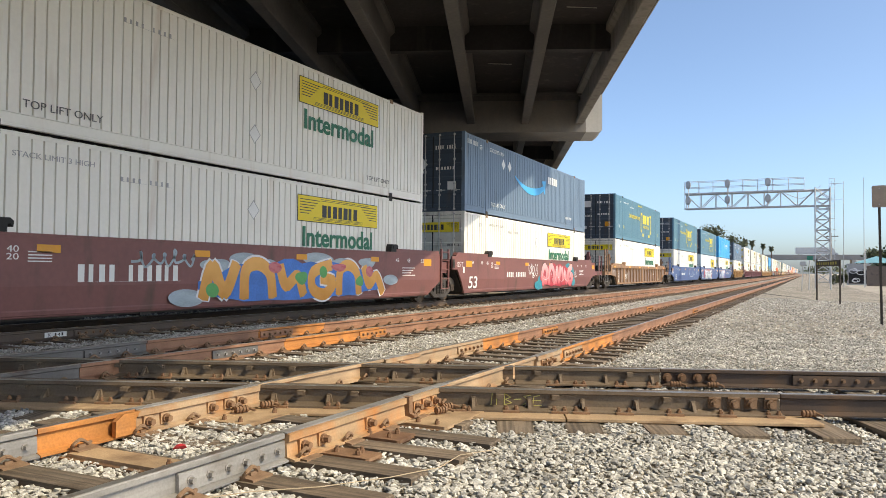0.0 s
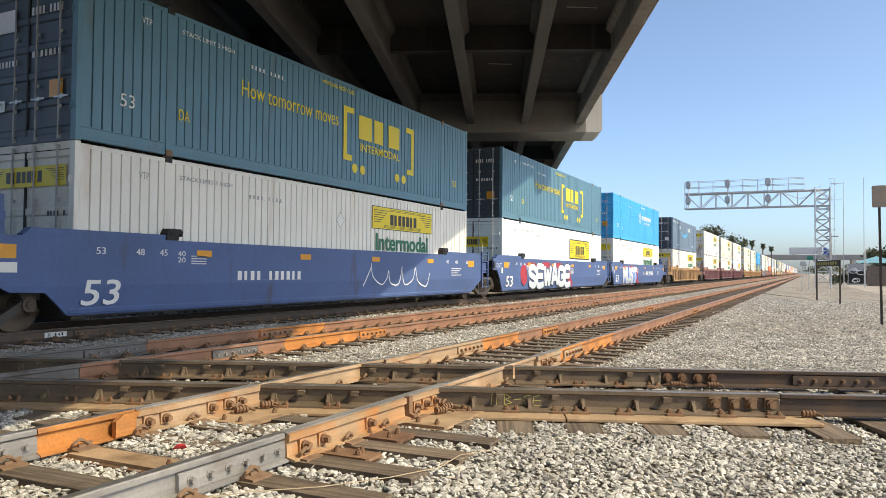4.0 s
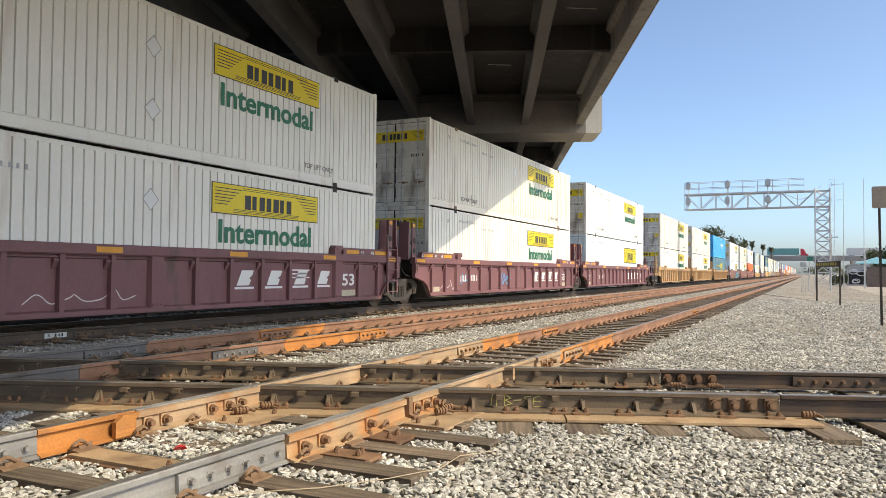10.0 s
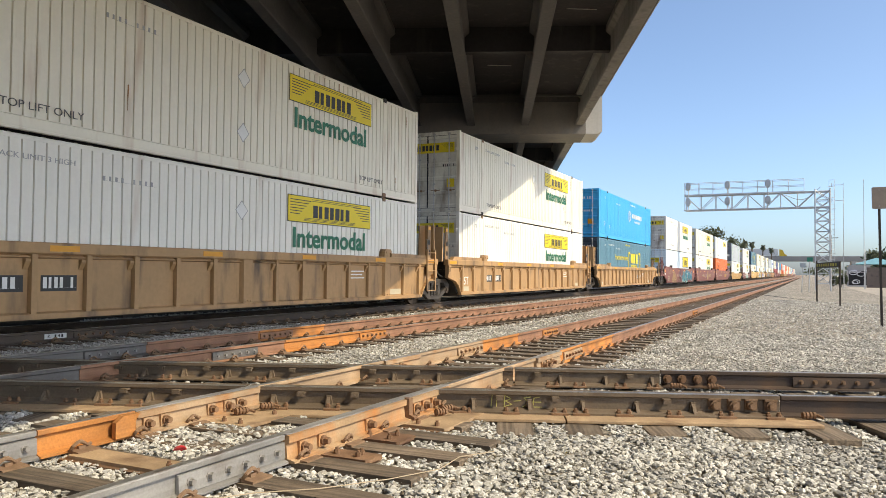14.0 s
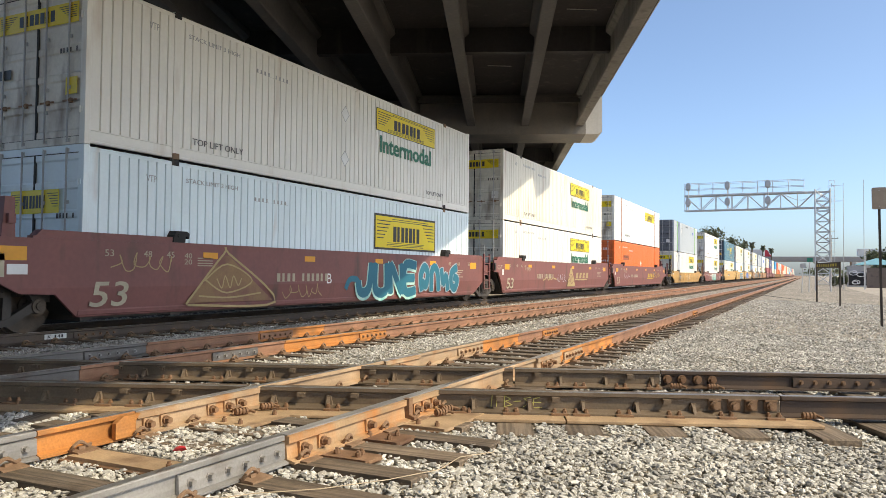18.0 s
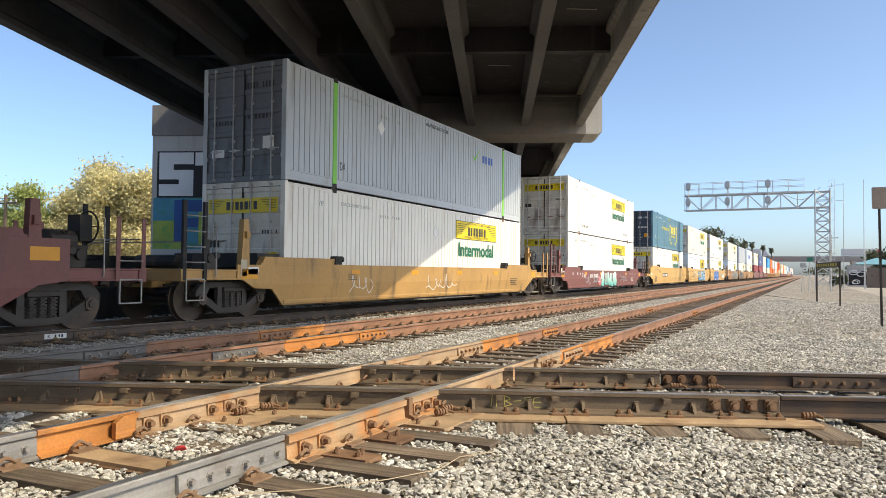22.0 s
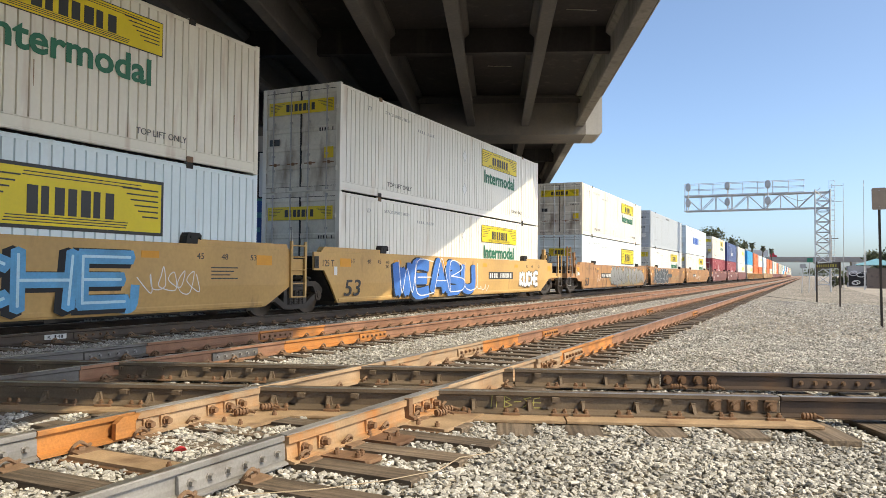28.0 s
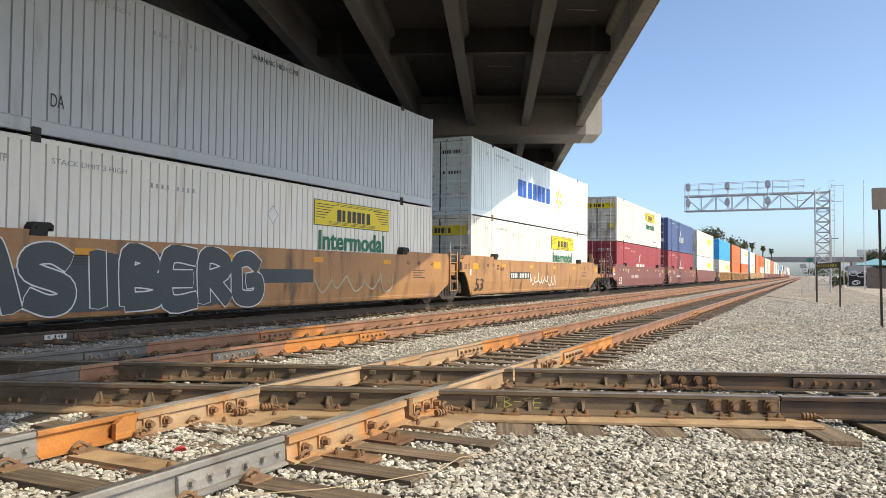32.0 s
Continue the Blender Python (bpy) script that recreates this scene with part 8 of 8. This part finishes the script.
post_sign(14.24, 6.90, 3.95, 0.36, 0.60, "dark metal post with a narrow upright sign plate")


def low_panel():
    """Two short posts with a long narrow board between them."""
    s = tagged(new("trackside_board"), "low dark board with faded yellow marks on two posts", "sign")
    a, b = Vector((12.84, 25.5, -0.36)), Vector((13.72, 20.9, -0.36))
    for p, h in ((a, 2.15), (b, 2.05)):
        bm = bmesh.new()
        rod(bm, p, p + Vector((0, 0, h)), 0.045, 6)
        part("post", bm, POST_DARK, s)
    d = (b - a).normalized()
    n = Vector((-d.y, d.x, 0)) * -0.05
    bm = bmesh.new()
    lo, hi = 1.78, 2.05
    pts = [a + Vector((0, 0, lo)), b + Vector((0, 0, lo)), b + Vector((0, 0, hi)), a + Vector((0, 0, hi))]
    f = [bm.verts.new(p + n) for p in pts]
    k = [bm.verts.new(p + n * 0.4) for p in pts]
    bm.faces.new(f)
    bm.faces.new(k[::-1])
    for i in range(4):
        bm.faces.new((f[i], k[i], k[(i + 1) % 4], f[(i + 1) % 4]))
    part("board", bm, POST_DARK, s)
    yel = mat("faded_yellow", (0.38, 0.34, 0.06), 0.7, 0, 0.2, 2, 20, 0.05)
    for i in range(9):
        u = 0.06 + i * 0.10
        p = a + (b - a) * u + n * 1.2
        bm = bmesh.new()
        q = [p + Vector((0, 0, lo + 0.07)), p + d * 0.3 + Vector((0, 0, lo + 0.07)), p + d * 0.3 + Vector((0, 0, lo + 0.2)), p + Vector((0, 0, lo + 0.2))]
        bm.faces.new([bm.verts.new(c) for c in q])
        part("lettering_mark", bm, yel, s)


low_panel()


def street_sign(x, y, h, material):
    s = tagged(new("street_sign"), "small green street sign on a thin grey post", "sign")
    s.location = (x, y, -0.42)
    bm = bmesh.new()
    rod(bm, (0, 0, 0), (0.1, 0, h), 0.035, 6)
    part("post", bm, SIGNAL_BACK, s)
    bm = bmesh.new()
    box(bm, -0.12, 0.3, -0.06, -0.04, h - 0.34, h)
    part("plate", bm, material, s)


street_sign(12.5, 50.2, 2.9, mat("sign_green", (0.02, 0.20, 0.13), 0.5, 0, 0.1, 2, 20, 0.03))
street_sign(12.0, 47.0, 2.4, SIGNAL_BACK)

bm = bmesh.new()
pts = [(9.9, 35.0), (10.96, 30.95), (12.4, 27.2), (13.3, 22.2), (14.0, 19.0), (14.7, 16.6), (15.6, 14.5)]
bars_of(bm, zip([(x, y, -0.24 - 0.045 * max(0, x - 11.4)) for x, y in pts], [(x, y, -0.24 - 0.045 * max(0, x - 11.4)) for x, y in pts[1:]]), 0.03)
tagged(part("ground_cable", bm, RUBBER), "black cable lying across the gravel", "cable")


def shelter():
    s = tagged(new("equipment_shelter"), "grey metal trackside equipment shelter covered with graffiti", "shelter")
    s.location = (17.2, 95.9, -0.42)
    body = mat("shelter_grey", (0.40, 0.40, 0.40), 0.6, 0, 0.1, 1, 20, 0.05)
    bm = bmesh.new()
    box(bm, 0, 2.6, 0, 3.4, 0, 2.7)
    part("body", bm, body, s)
    bm = bmesh.new()
    box(bm, -0.1, 2.7, -0.1, 3.5, 2.7, 2.82)
    part("roof", bm, body, s)
    for seed in range(9):
        rng = random.Random(seed)
        cx, cz, r = rng.uniform(0.4, 2.2), rng.uniform(0.4, 2.1), rng.uniform(0.2, 0.55)
        bm = bmesh.new()
        for k in range(12):
            a, b = 2 * math.pi * k / 12, 2 * math.pi * (k + 1) / 12
            rod(bm, (cx + r * math.cos(a), -0.01, cz + 0.6 * r * math.sin(a)), (cx + r * math.cos(b), -0.01, cz + 0.6 * r * math.sin(b)), 0.05, 4)
        part("sprayed_line", bm, PAINT_W if seed % 3 else PAINT_K, s)
    bm = bmesh.new()
    box(bm, 0.1, 2.4, -0.006, -0.002, 0.2, 1.8)
    part("painted_field", bm, PAINT_K, s)


shelter()


def canopy():
    c = tagged(new("market_canopy"), "teal fabric canopy with a low pointed roof", "canopy")
    c.location = (21.5, 109.5, -0.42)
    bm = bmesh.new()
    top = bm.verts.new((0, 0, 4.1))
    ring = [bm.verts.new((x, y, 3.1)) for x, y in ((-3, -3), (3, -3), (3, 3), (-3, 3))]
    for i in range(4):
        bm.faces.new((ring[i], ring[(i + 1) % 4], top))
    part("roof", bm, mat("teal_fabric", (0.16, 0.36, 0.42), 0.7, 0, 0.1, 1, 20, 0.05), c)
    for x in (-2.9, 2.9):
        for y in (-2.9, 2.9):
            bm = bmesh.new()
            rod(bm, (x, y, 0), (x, y, 3.1), 0.06, 6)
            part("post", bm, GREY_STEEL, c)


canopy()
bm = bmesh.new()
box(bm, 18.9, 60, 88.0, 88.25, -0.5, 2.05)
tagged(part("boundary_wall", bm, mat("brown_wall", (0.16, 0.125, 0.105), 0.85, 0, 0.15, 0.4, 10, 0.1, (0.1, 0.08, 0.07), 0.4)), "dark brown boundary wall beyond the dirt", "wall", "", "structure")


# ---- trees ----
LEAF = mat("leaf_green", (0.11, 0.125, 0.075), 0.7, 0, 0.3, 0.6, 8, 0.0, island=0.5)
LEAF_SPRING = mat("leaf_spring_yellow_green", (0.7, 0.63, 0.35), 0.85, 0, 0.25, 0.25, 8, 0.0, island=0.22, spec=0.1)
LEAF_GREEN = mat("leaf_fresh_green", (0.42, 0.476, 0.182), 0.85, 0, 0.25, 0.25, 8, 0.0, island=0.22, spec=0.1)
for leafy in (LEAF, LEAF_SPRING, LEAF_GREEN):
    nodes, links = leafy.node_tree.nodes, leafy.node_tree.links
    body, through_leaf, blend = nodes["Principled BSDF"], nodes.new("ShaderNodeBsdfTranslucent"), nodes.new("ShaderNodeMixShader")
    links.new(body.inputs["Base Color"].links[0].from_socket, through_leaf.inputs["Color"])
    blend.inputs[0].default_value = 0.45
    links.new(body.outputs[0], blend.inputs[1])
    links.new(through_leaf.outputs[0], blend.inputs[2])
    links.new(blend.outputs[0], nodes["Material Output"].inputs[0])
BARK = mat("bark", (0.12, 0.09, 0.065), 0.9, 0, 0.25, 3, 30, 0.4)


def leaf_cloud(name, clumps, per, leaf, material, seed):
    """Many small leaves gathered in uneven clumps."""
    rng = np.random.default_rng(seed)
    cen = np.concatenate([np.array(c[:3])[None] + rng.normal(0, 1, (per, 3)) * np.array(c[3]) * 0.5 for c in clumps])
    n = len(cen)
    u = rng.normal(0, 1, (n, 3))
    u /= np.linalg.norm(u, axis=1)[:, None]
    w = np.cross(u, rng.normal(0, 1, (n, 3)))
    w /= np.linalg.norm(w, axis=1)[:, None]
    s = leaf * rng.uniform(0.5, 1.3, (n, 1))
    v = np.stack([cen - u * s, cen + w * s * 0.6, cen + u * s, cen - w * s * 0.6], 1).reshape(-1, 3)
    me = bpy.data.meshes.new(name)
    me.vertices.add(n * 4)
    me.vertices.foreach_set("co", v.reshape(-1).astype(np.float32))
    me.loops.add(n * 4)
    me.loops.foreach_set("vertex_index", np.arange(n * 4, dtype=np.int32))
    me.polygons.add(n)
    me.polygons.foreach_set("loop_start", np.arange(0, n * 4, 4, dtype=np.int32))
    me.update(calc_edges=True)
    me.shade_flat()
    me.materials.append(material)
    return me


def tree(x, y, h, spread, material, seed, label, leaf=0.16, per=420, clumps=16):
    rng = random.Random(seed)
    t = tagged(new("tree"), label, "tree", "trees")
    t.location = (x, y, -0.42)
    bm = bmesh.new()
    bmesh.ops.create_cone(bm, cap_ends=True, segments=8, radius1=0.05 * h * 0.55, radius2=0.02 * h * 0.5, depth=h * 0.5, matrix=Matrix.Translation((0, 0, h * 0.25)))
    part("trunk", bm, BARK, t)
    cl = []
    for k in range(clumps):
        a, r = rng.uniform(0, 6.28), spread * math.sqrt(rng.random())
        z = h * (0.35 + 0.6 * rng.random() * (1 - 0.45 * (r / spread) ** 2))
        cl.append((r * math.cos(a), r * math.sin(a), z, (spread * 0.36, spread * 0.36, h * 0.11)))
        if k < 7:
            bm = bmesh.new()
            m = Vector((0, 0, h * 0.42))
            e = Vector((r * math.cos(a), r * math.sin(a), z))
            d = e - m
            bmesh.ops.create_cone(bm, cap_ends=True, segments=6, radius1=0.012 * h, radius2=0.004 * h, depth=d.length, matrix=Matrix.Translation((m + e) / 2) @ d.to_track_quat("Z", "Y").to_matrix().to_4x4())
            part("limb", bm, BARK, t)
    crown = new("crown", leaf_cloud("crown", cl, per, leaf, material, seed))
    crown.parent = t
    return t


def palm(x, y, h, seed):
    rng = random.Random(seed)
    t = tagged(new("palm_tree"), "tall thin palm tree with a small round crown", "tree", "palms")
    t.location = (x, y, -0.42)
    bm = bmesh.new()
    bmesh.ops.create_cone(bm, cap_ends=True, segments=7, radius1=0.28, radius2=0.18, depth=h, matrix=Matrix.Translation((0, 0, h / 2)))
    part("trunk", bm, BARK, t)
    for k in range(26):
        a, e = rng.uniform(0, 6.28), rng.uniform(-1.1, 1.4)
        bm = bmesh.new()
        prev, L = None, rng.uniform(0.9, 1.4)
        d = Vector((math.cos(a), math.sin(a), 0))
        s = Vector((-math.sin(a), math.cos(a), 0))
        for i in range(5):
            u = i / 4
            p = Vector((0, 0, h)) + d * L * u * math.cos(e * 0.6) + Vector((0, 0, L * (u * math.sin(e) - 0.6 * u * u)))
            w = 0.42 * math.sin(math.pi * (0.15 + 0.8 * u))
            cur = (bm.verts.new(p - s * w - Vector((0, 0, w * 0.5))), bm.verts.new(p), bm.verts.new(p + s * w - Vector((0, 0, w * 0.5))))
            if prev:
                bm.faces.new((prev[0], prev[1], cur[1], cur[0]))
                bm.faces.new((prev[1], prev[2], cur[2], cur[1]))
            prev = cur
        part("frond", bm, LEAF, t)


tree(-43.5, 24.0, 8.4, 3.4, LEAF_GREEN, 1, "fresh green tree in early leaf behind the railway", 0.13, 2600, 30)
tree(-39.0, 25.5, 9.8, 3.8, LEAF_SPRING, 2, "tree in pale yellow-green spring leaf behind the railway", 0.13, 3000, 40)
tree(-34.5, 27.0, 9.4, 4.0, LEAF_SPRING, 3, "tree in pale yellow-green spring leaf behind the railway", 0.13, 3000, 40)
tree(-48.0, 23.0, 6.0, 2.8, LEAF_GREEN, 4, "low fresh green tree behind the railway")


def utility_pole(x, y, h):
    p = tagged(new("utility_pole"), "weathered wooden utility pole with a crossarm behind the trees", "utility pole")
    p.location = (x, y, -0.42)
    bm = bmesh.new()
    bmesh.ops.create_cone(bm, cap_ends=True, segments=8, radius1=0.17, radius2=0.11, depth=h, matrix=Matrix.Translation((0, 0, h / 2)))
    part("pole", bm, BARK, p)
    bm = bmesh.new()
    box(bm, -1.2, 1.2, 0.12, 0.22, h - 0.5, h - 0.36)
    part("crossarm", bm, BARK, p)
    for k in (-1.1, -0.5, 0.5, 1.1):
        bm = bmesh.new()
        bmesh.ops.create_cone(bm, cap_ends=True, segments=8, radius1=0.05, radius2=0.035, depth=0.16, matrix=Matrix.Translation((k, 0.17, h - 0.279)))
        part("insulator", bm, BLACK, p)


utility_pole(-72.9, 40.0, 9.9)
for k, (x, y, h, s) in enumerate(((-13.5, 192, 14.6, 3.6), (-9.3, 195, 14.2, 4.4), (-5.2, 198, 12.4, 2.4), (-17, 215, 14.0, 4.0))):
    tree(x, y, h, s, LEAF, 20 + k, "dark green broadleaf tree beyond the train", 0.32, 170, 16)
for k, (x, y, h) in enumerate(((-4.2, 220, 11.0), (-2.3, 221, 10.7), (-1.6, 266, 11.4), (-0.2, 300, 11.5))):
    palm(x, y, h, 40 + k)
for k, (x, y, h, s) in enumerate(((24.0, 122, 7.6, 3.0), (29.0, 118, 8.6, 3.6), (34, 124, 8.0, 3.4))):
    tree(x, y, h, s, LEAF, 60 + k, "dark green tree beside the boundary wall", 0.26, 220, 16)
for k, (x, y, h, s) in enumerate(((15.2, 86, 1.3, 0.4), (16.3, 91, 1.6, 0.5))):
    tree(x, y, h, s, LEAF, 70 + k, "small shrub by the trackside shelter", 0.2, 120, 10)

# far wooded horizon
rng = np.random.default_rng(9)
cl = []
for k in range(420):
    a = math.radians(-35 + 95 * rng.random())
    d = 420 + 500 * rng.random()
    x, y = CAM_SPOT[0] - d * math.sin(a), CAM_SPOT[1] + d * math.cos(a)
    if -16 < x < 14:
        continue
    cl.append((x, y, 2.5 + 3.0 * rng.random(), (9.0, 9.0, 3.6)))
tagged(new("far_woods", leaf_cloud("far_woods", cl, 46, 1.6, LEAF, 10)), "hazy line of far trees along the horizon", "trees", "", "stuff")


def utility_pole(x, y, h, seed):
    p = tagged(new("utility_pole"), "wooden utility pole with a crossarm", "pole", "utility poles")
    p.location = (x, y, -0.42)
    bm = bmesh.new()
    bmesh.ops.create_cone(bm, cap_ends=True, segments=8, radius1=0.16, radius2=0.11, depth=h, matrix=Matrix.Translation((0, 0, h / 2)))
    part("pole", bm, BARK, p)
    bm = bmesh.new()
    box(bm, -1.3, 1.3, -0.06, 0.06, h - 0.7, h - 0.58)
    part("crossarm", bm, BARK, p)
    for x in (-1.2, -0.6, 0.6, 1.2):
        bm = bmesh.new()
        wheel_disc(bm, (x, 0, h - 0.5), (0, 0, 1), 0.06, 0.16, 8)
        part("insulator", bm, GREY_STEEL, p)


utility_pole(-40.8, 18.6, 6.9, 1)
utility_pole(-51.0, 35.6, 10.6, 2)
utility_pole(-62.0, 12.0, 9.5, 3)
utility_pole(16.6, 150.0, 9.5, 4)
for a, b in (((-41, 18.6, 6.2), (-62, 12.0, 8.6)), ((-41, 18.6, 6.2), (-50.5, 35.6, 9.7))):
    bm = bmesh.new()
    a, b = Vector(a), Vector(b)
    pts = [a.lerp(b, i / 10) - Vector((0, 0, 0.6 * math.sin(math.pi * i / 10))) for i in range(11)]
    bars_of(bm, zip(pts, pts[1:]), 0.02, 4)
    tagged(part("overhead_wire", bm, BLACK), "thin black overhead wire between poles", "wire")


# ---- far road bridge with traffic ----
def overpass():
    o = tagged(new("far_overpass"), "far grey concrete road overpass across the tracks", "bridge")
    o.location = (0, 350, 0)
    o.rotation_euler = (0, 0, radians(3))
    bm = bmesh.new()
    far_grey = mat("far_concrete", (0.27, 0.265, 0.26), 0.9, 0, 0.12, 0.1, 4, 0.05)
    box(bm, -90, 150, -5, 5, 7.9, 8.4)
    part("deck", bm, far_grey, o)
    for y in (-4.6, -1.6, 1.6, 4.4):
        bm = bmesh.new()
        box(bm, -90, 150, y - 0.25, y + 0.25, 7.0, 7.9)
        part("girder", bm, far_grey, o)
    for y in (-5.0, 4.8):
        bm = bmesh.new()
        box(bm, -90, 150, y, y + 0.2, 8.4, 9.2)
        part("parapet", bm, far_grey, o)
    for x in (-60, -30, -12, 30, 60, 95):
        bm = bmesh.new()
        box(bm, x - 0.7, x + 0.7, -4.5, 4.5, -0.5, 7.0)
        part("pier", bm, CONCRETE, o)


overpass()
TR_WHITE = mat("trailer_white", (0.52, 0.53, 0.54), 0.5, 0, 0.06, 1, 20, 0.03)
TR_GREEN = mat("trailer_green", (0.10, 0.27, 0.27), 0.5, 0, 0.06, 1, 20, 0.03)
TR_RED = mat("cab_red", (0.50, 0.03, 0.05), 0.4, 0, 0.06, 1, 20, 0.03)
TR_BLUE = mat("cab_blue", (0.04, 0.10, 0.38), 0.4, 0, 0.06, 1, 20, 0.03)
TR_ORANGE = mat("cab_amber", (0.62, 0.40, 0.03), 0.4, 0, 0.06, 1, 20, 0.03)
GLASS = mat("dark_glass", (0.02, 0.025, 0.03), 0.1, 0, 0.1, 1, 20, 0.0)


def lorry(box_mat, cab_mat, words, xfront, tref, speed, lane=-2.4):
    """An articulated lorry on the far bridge; its nose is at xfront at tref seconds."""
    t = tagged(new("lorry"), words, "lorry", "traffic on the far bridge")
    bm = bmesh.new()
    box(bm, -16.5, -3.6, -1.25, 1.25, 1.15, 4.0)
    part("trailer", bm, box_mat, t)
    bm = bmesh.new()
    prism(bm, [(-3.0, 0.7), (0.0, 0.7), (0.0, 1.5), (-0.9, 1.7), (-1.2, 2.7), (-1.9, 3.7), (-3.0, 3.9)], "y", -1.2, 1.2)
    part("cab", bm, cab_mat, t)
    bm = bmesh.new()
    prism(bm, [(-0.95, 1.75), (-0.90, 1.77), (-1.22, 2.7), (-1.27, 2.7)], "y", -1.0, 1.0)
    part("windscreen", bm, GLASS, t)
    for x in (-15.4, -14.2, -4.6, -3.4, -0.9):
        for y in (-1.1, 1.1):
            bm = bmesh.new()
            wheel_disc(bm, (x, y, 0.5), (0, 1, 0), 0.5, 0.3, 14)
            part("wheel", bm, RUBBER, t)
    rows = [(s, Matrix.Translation((0, 350, 0)) @ pose(0, 0, 0, 0, 0, 3) @ Matrix.Translation((xfront + speed * (s - tref), lane, 8.4))) for s in (0, 8, 16, 24, 32)]
    DRIVEN.append((t, rows))


DRIVEN = []
lorry(TR_WHITE, TR_WHITE, "white articulated lorry on the far bridge", 24.0, 0.0, 12.0)
lorry(TR_WHITE, TR_BLUE, "white lorry with a blue cab on the far bridge", 10.5, 3.0, 11.0)
lorry(TR_WHITE, TR_WHITE, "white articulated lorry on the far bridge", 4.0, 6.0, 10.0)
lorry(TR_GREEN, TR_RED, "green lorry with a red cab on the far bridge", 0.5, 9.0, 12.0)
lorry(TR_WHITE, TR_ORANGE, "white lorry with an amber cab on the far bridge", 4.0, 14.0, 11.0)
lorry(TR_WHITE, TR_RED, "white lorry with a red cab on the far bridge", 9.0, 19.0, 11.0)
lorry(TR_WHITE, TR_WHITE, "white articulated lorry on the far bridge", 9.0, 23.0, 12.0)
lorry(TR_WHITE, TR_RED, "white lorry with a red cab on the far bridge", 0.0, 28.0, 12.0)


# ---- what moves ----
def motions():
    """The train runs towards and past the standpoint; its nearest wheels turn."""
    times = [0, 2, 4, 6, 8, 10, 12, 14, 16, 18, 20, 22, 24, 26, 28, 30, 32]
    for thing, y0, z in MOVERS:
        walk(thing, [(t, Matrix.Translation((0, y0 - gone(t), z))) for t in times])
    for thing, rows in DRIVEN:
        walk(thing, rows)
    for w, dy, by, index in SPIN:
        if index > 27:
            continue
        rows = []
        for f in range(0, 961):
            t = f / 30
            at = TRAIN[index][0] + by - gone(t)
            if -14 < at < 36:
                rows.append((t, Matrix.Translation((0, dy, 0.46)) @ Matrix.Rotation(gone(t) / 0.457, 4, "X")))
        if rows:
            first, last = rows[0], rows[-1]
            if first[0] > 0:
                rows.insert(0, (0, first[1]))
            if last[0] < 32:
                rows.append((32, last[1]))
            walk(w, rows)


motions()
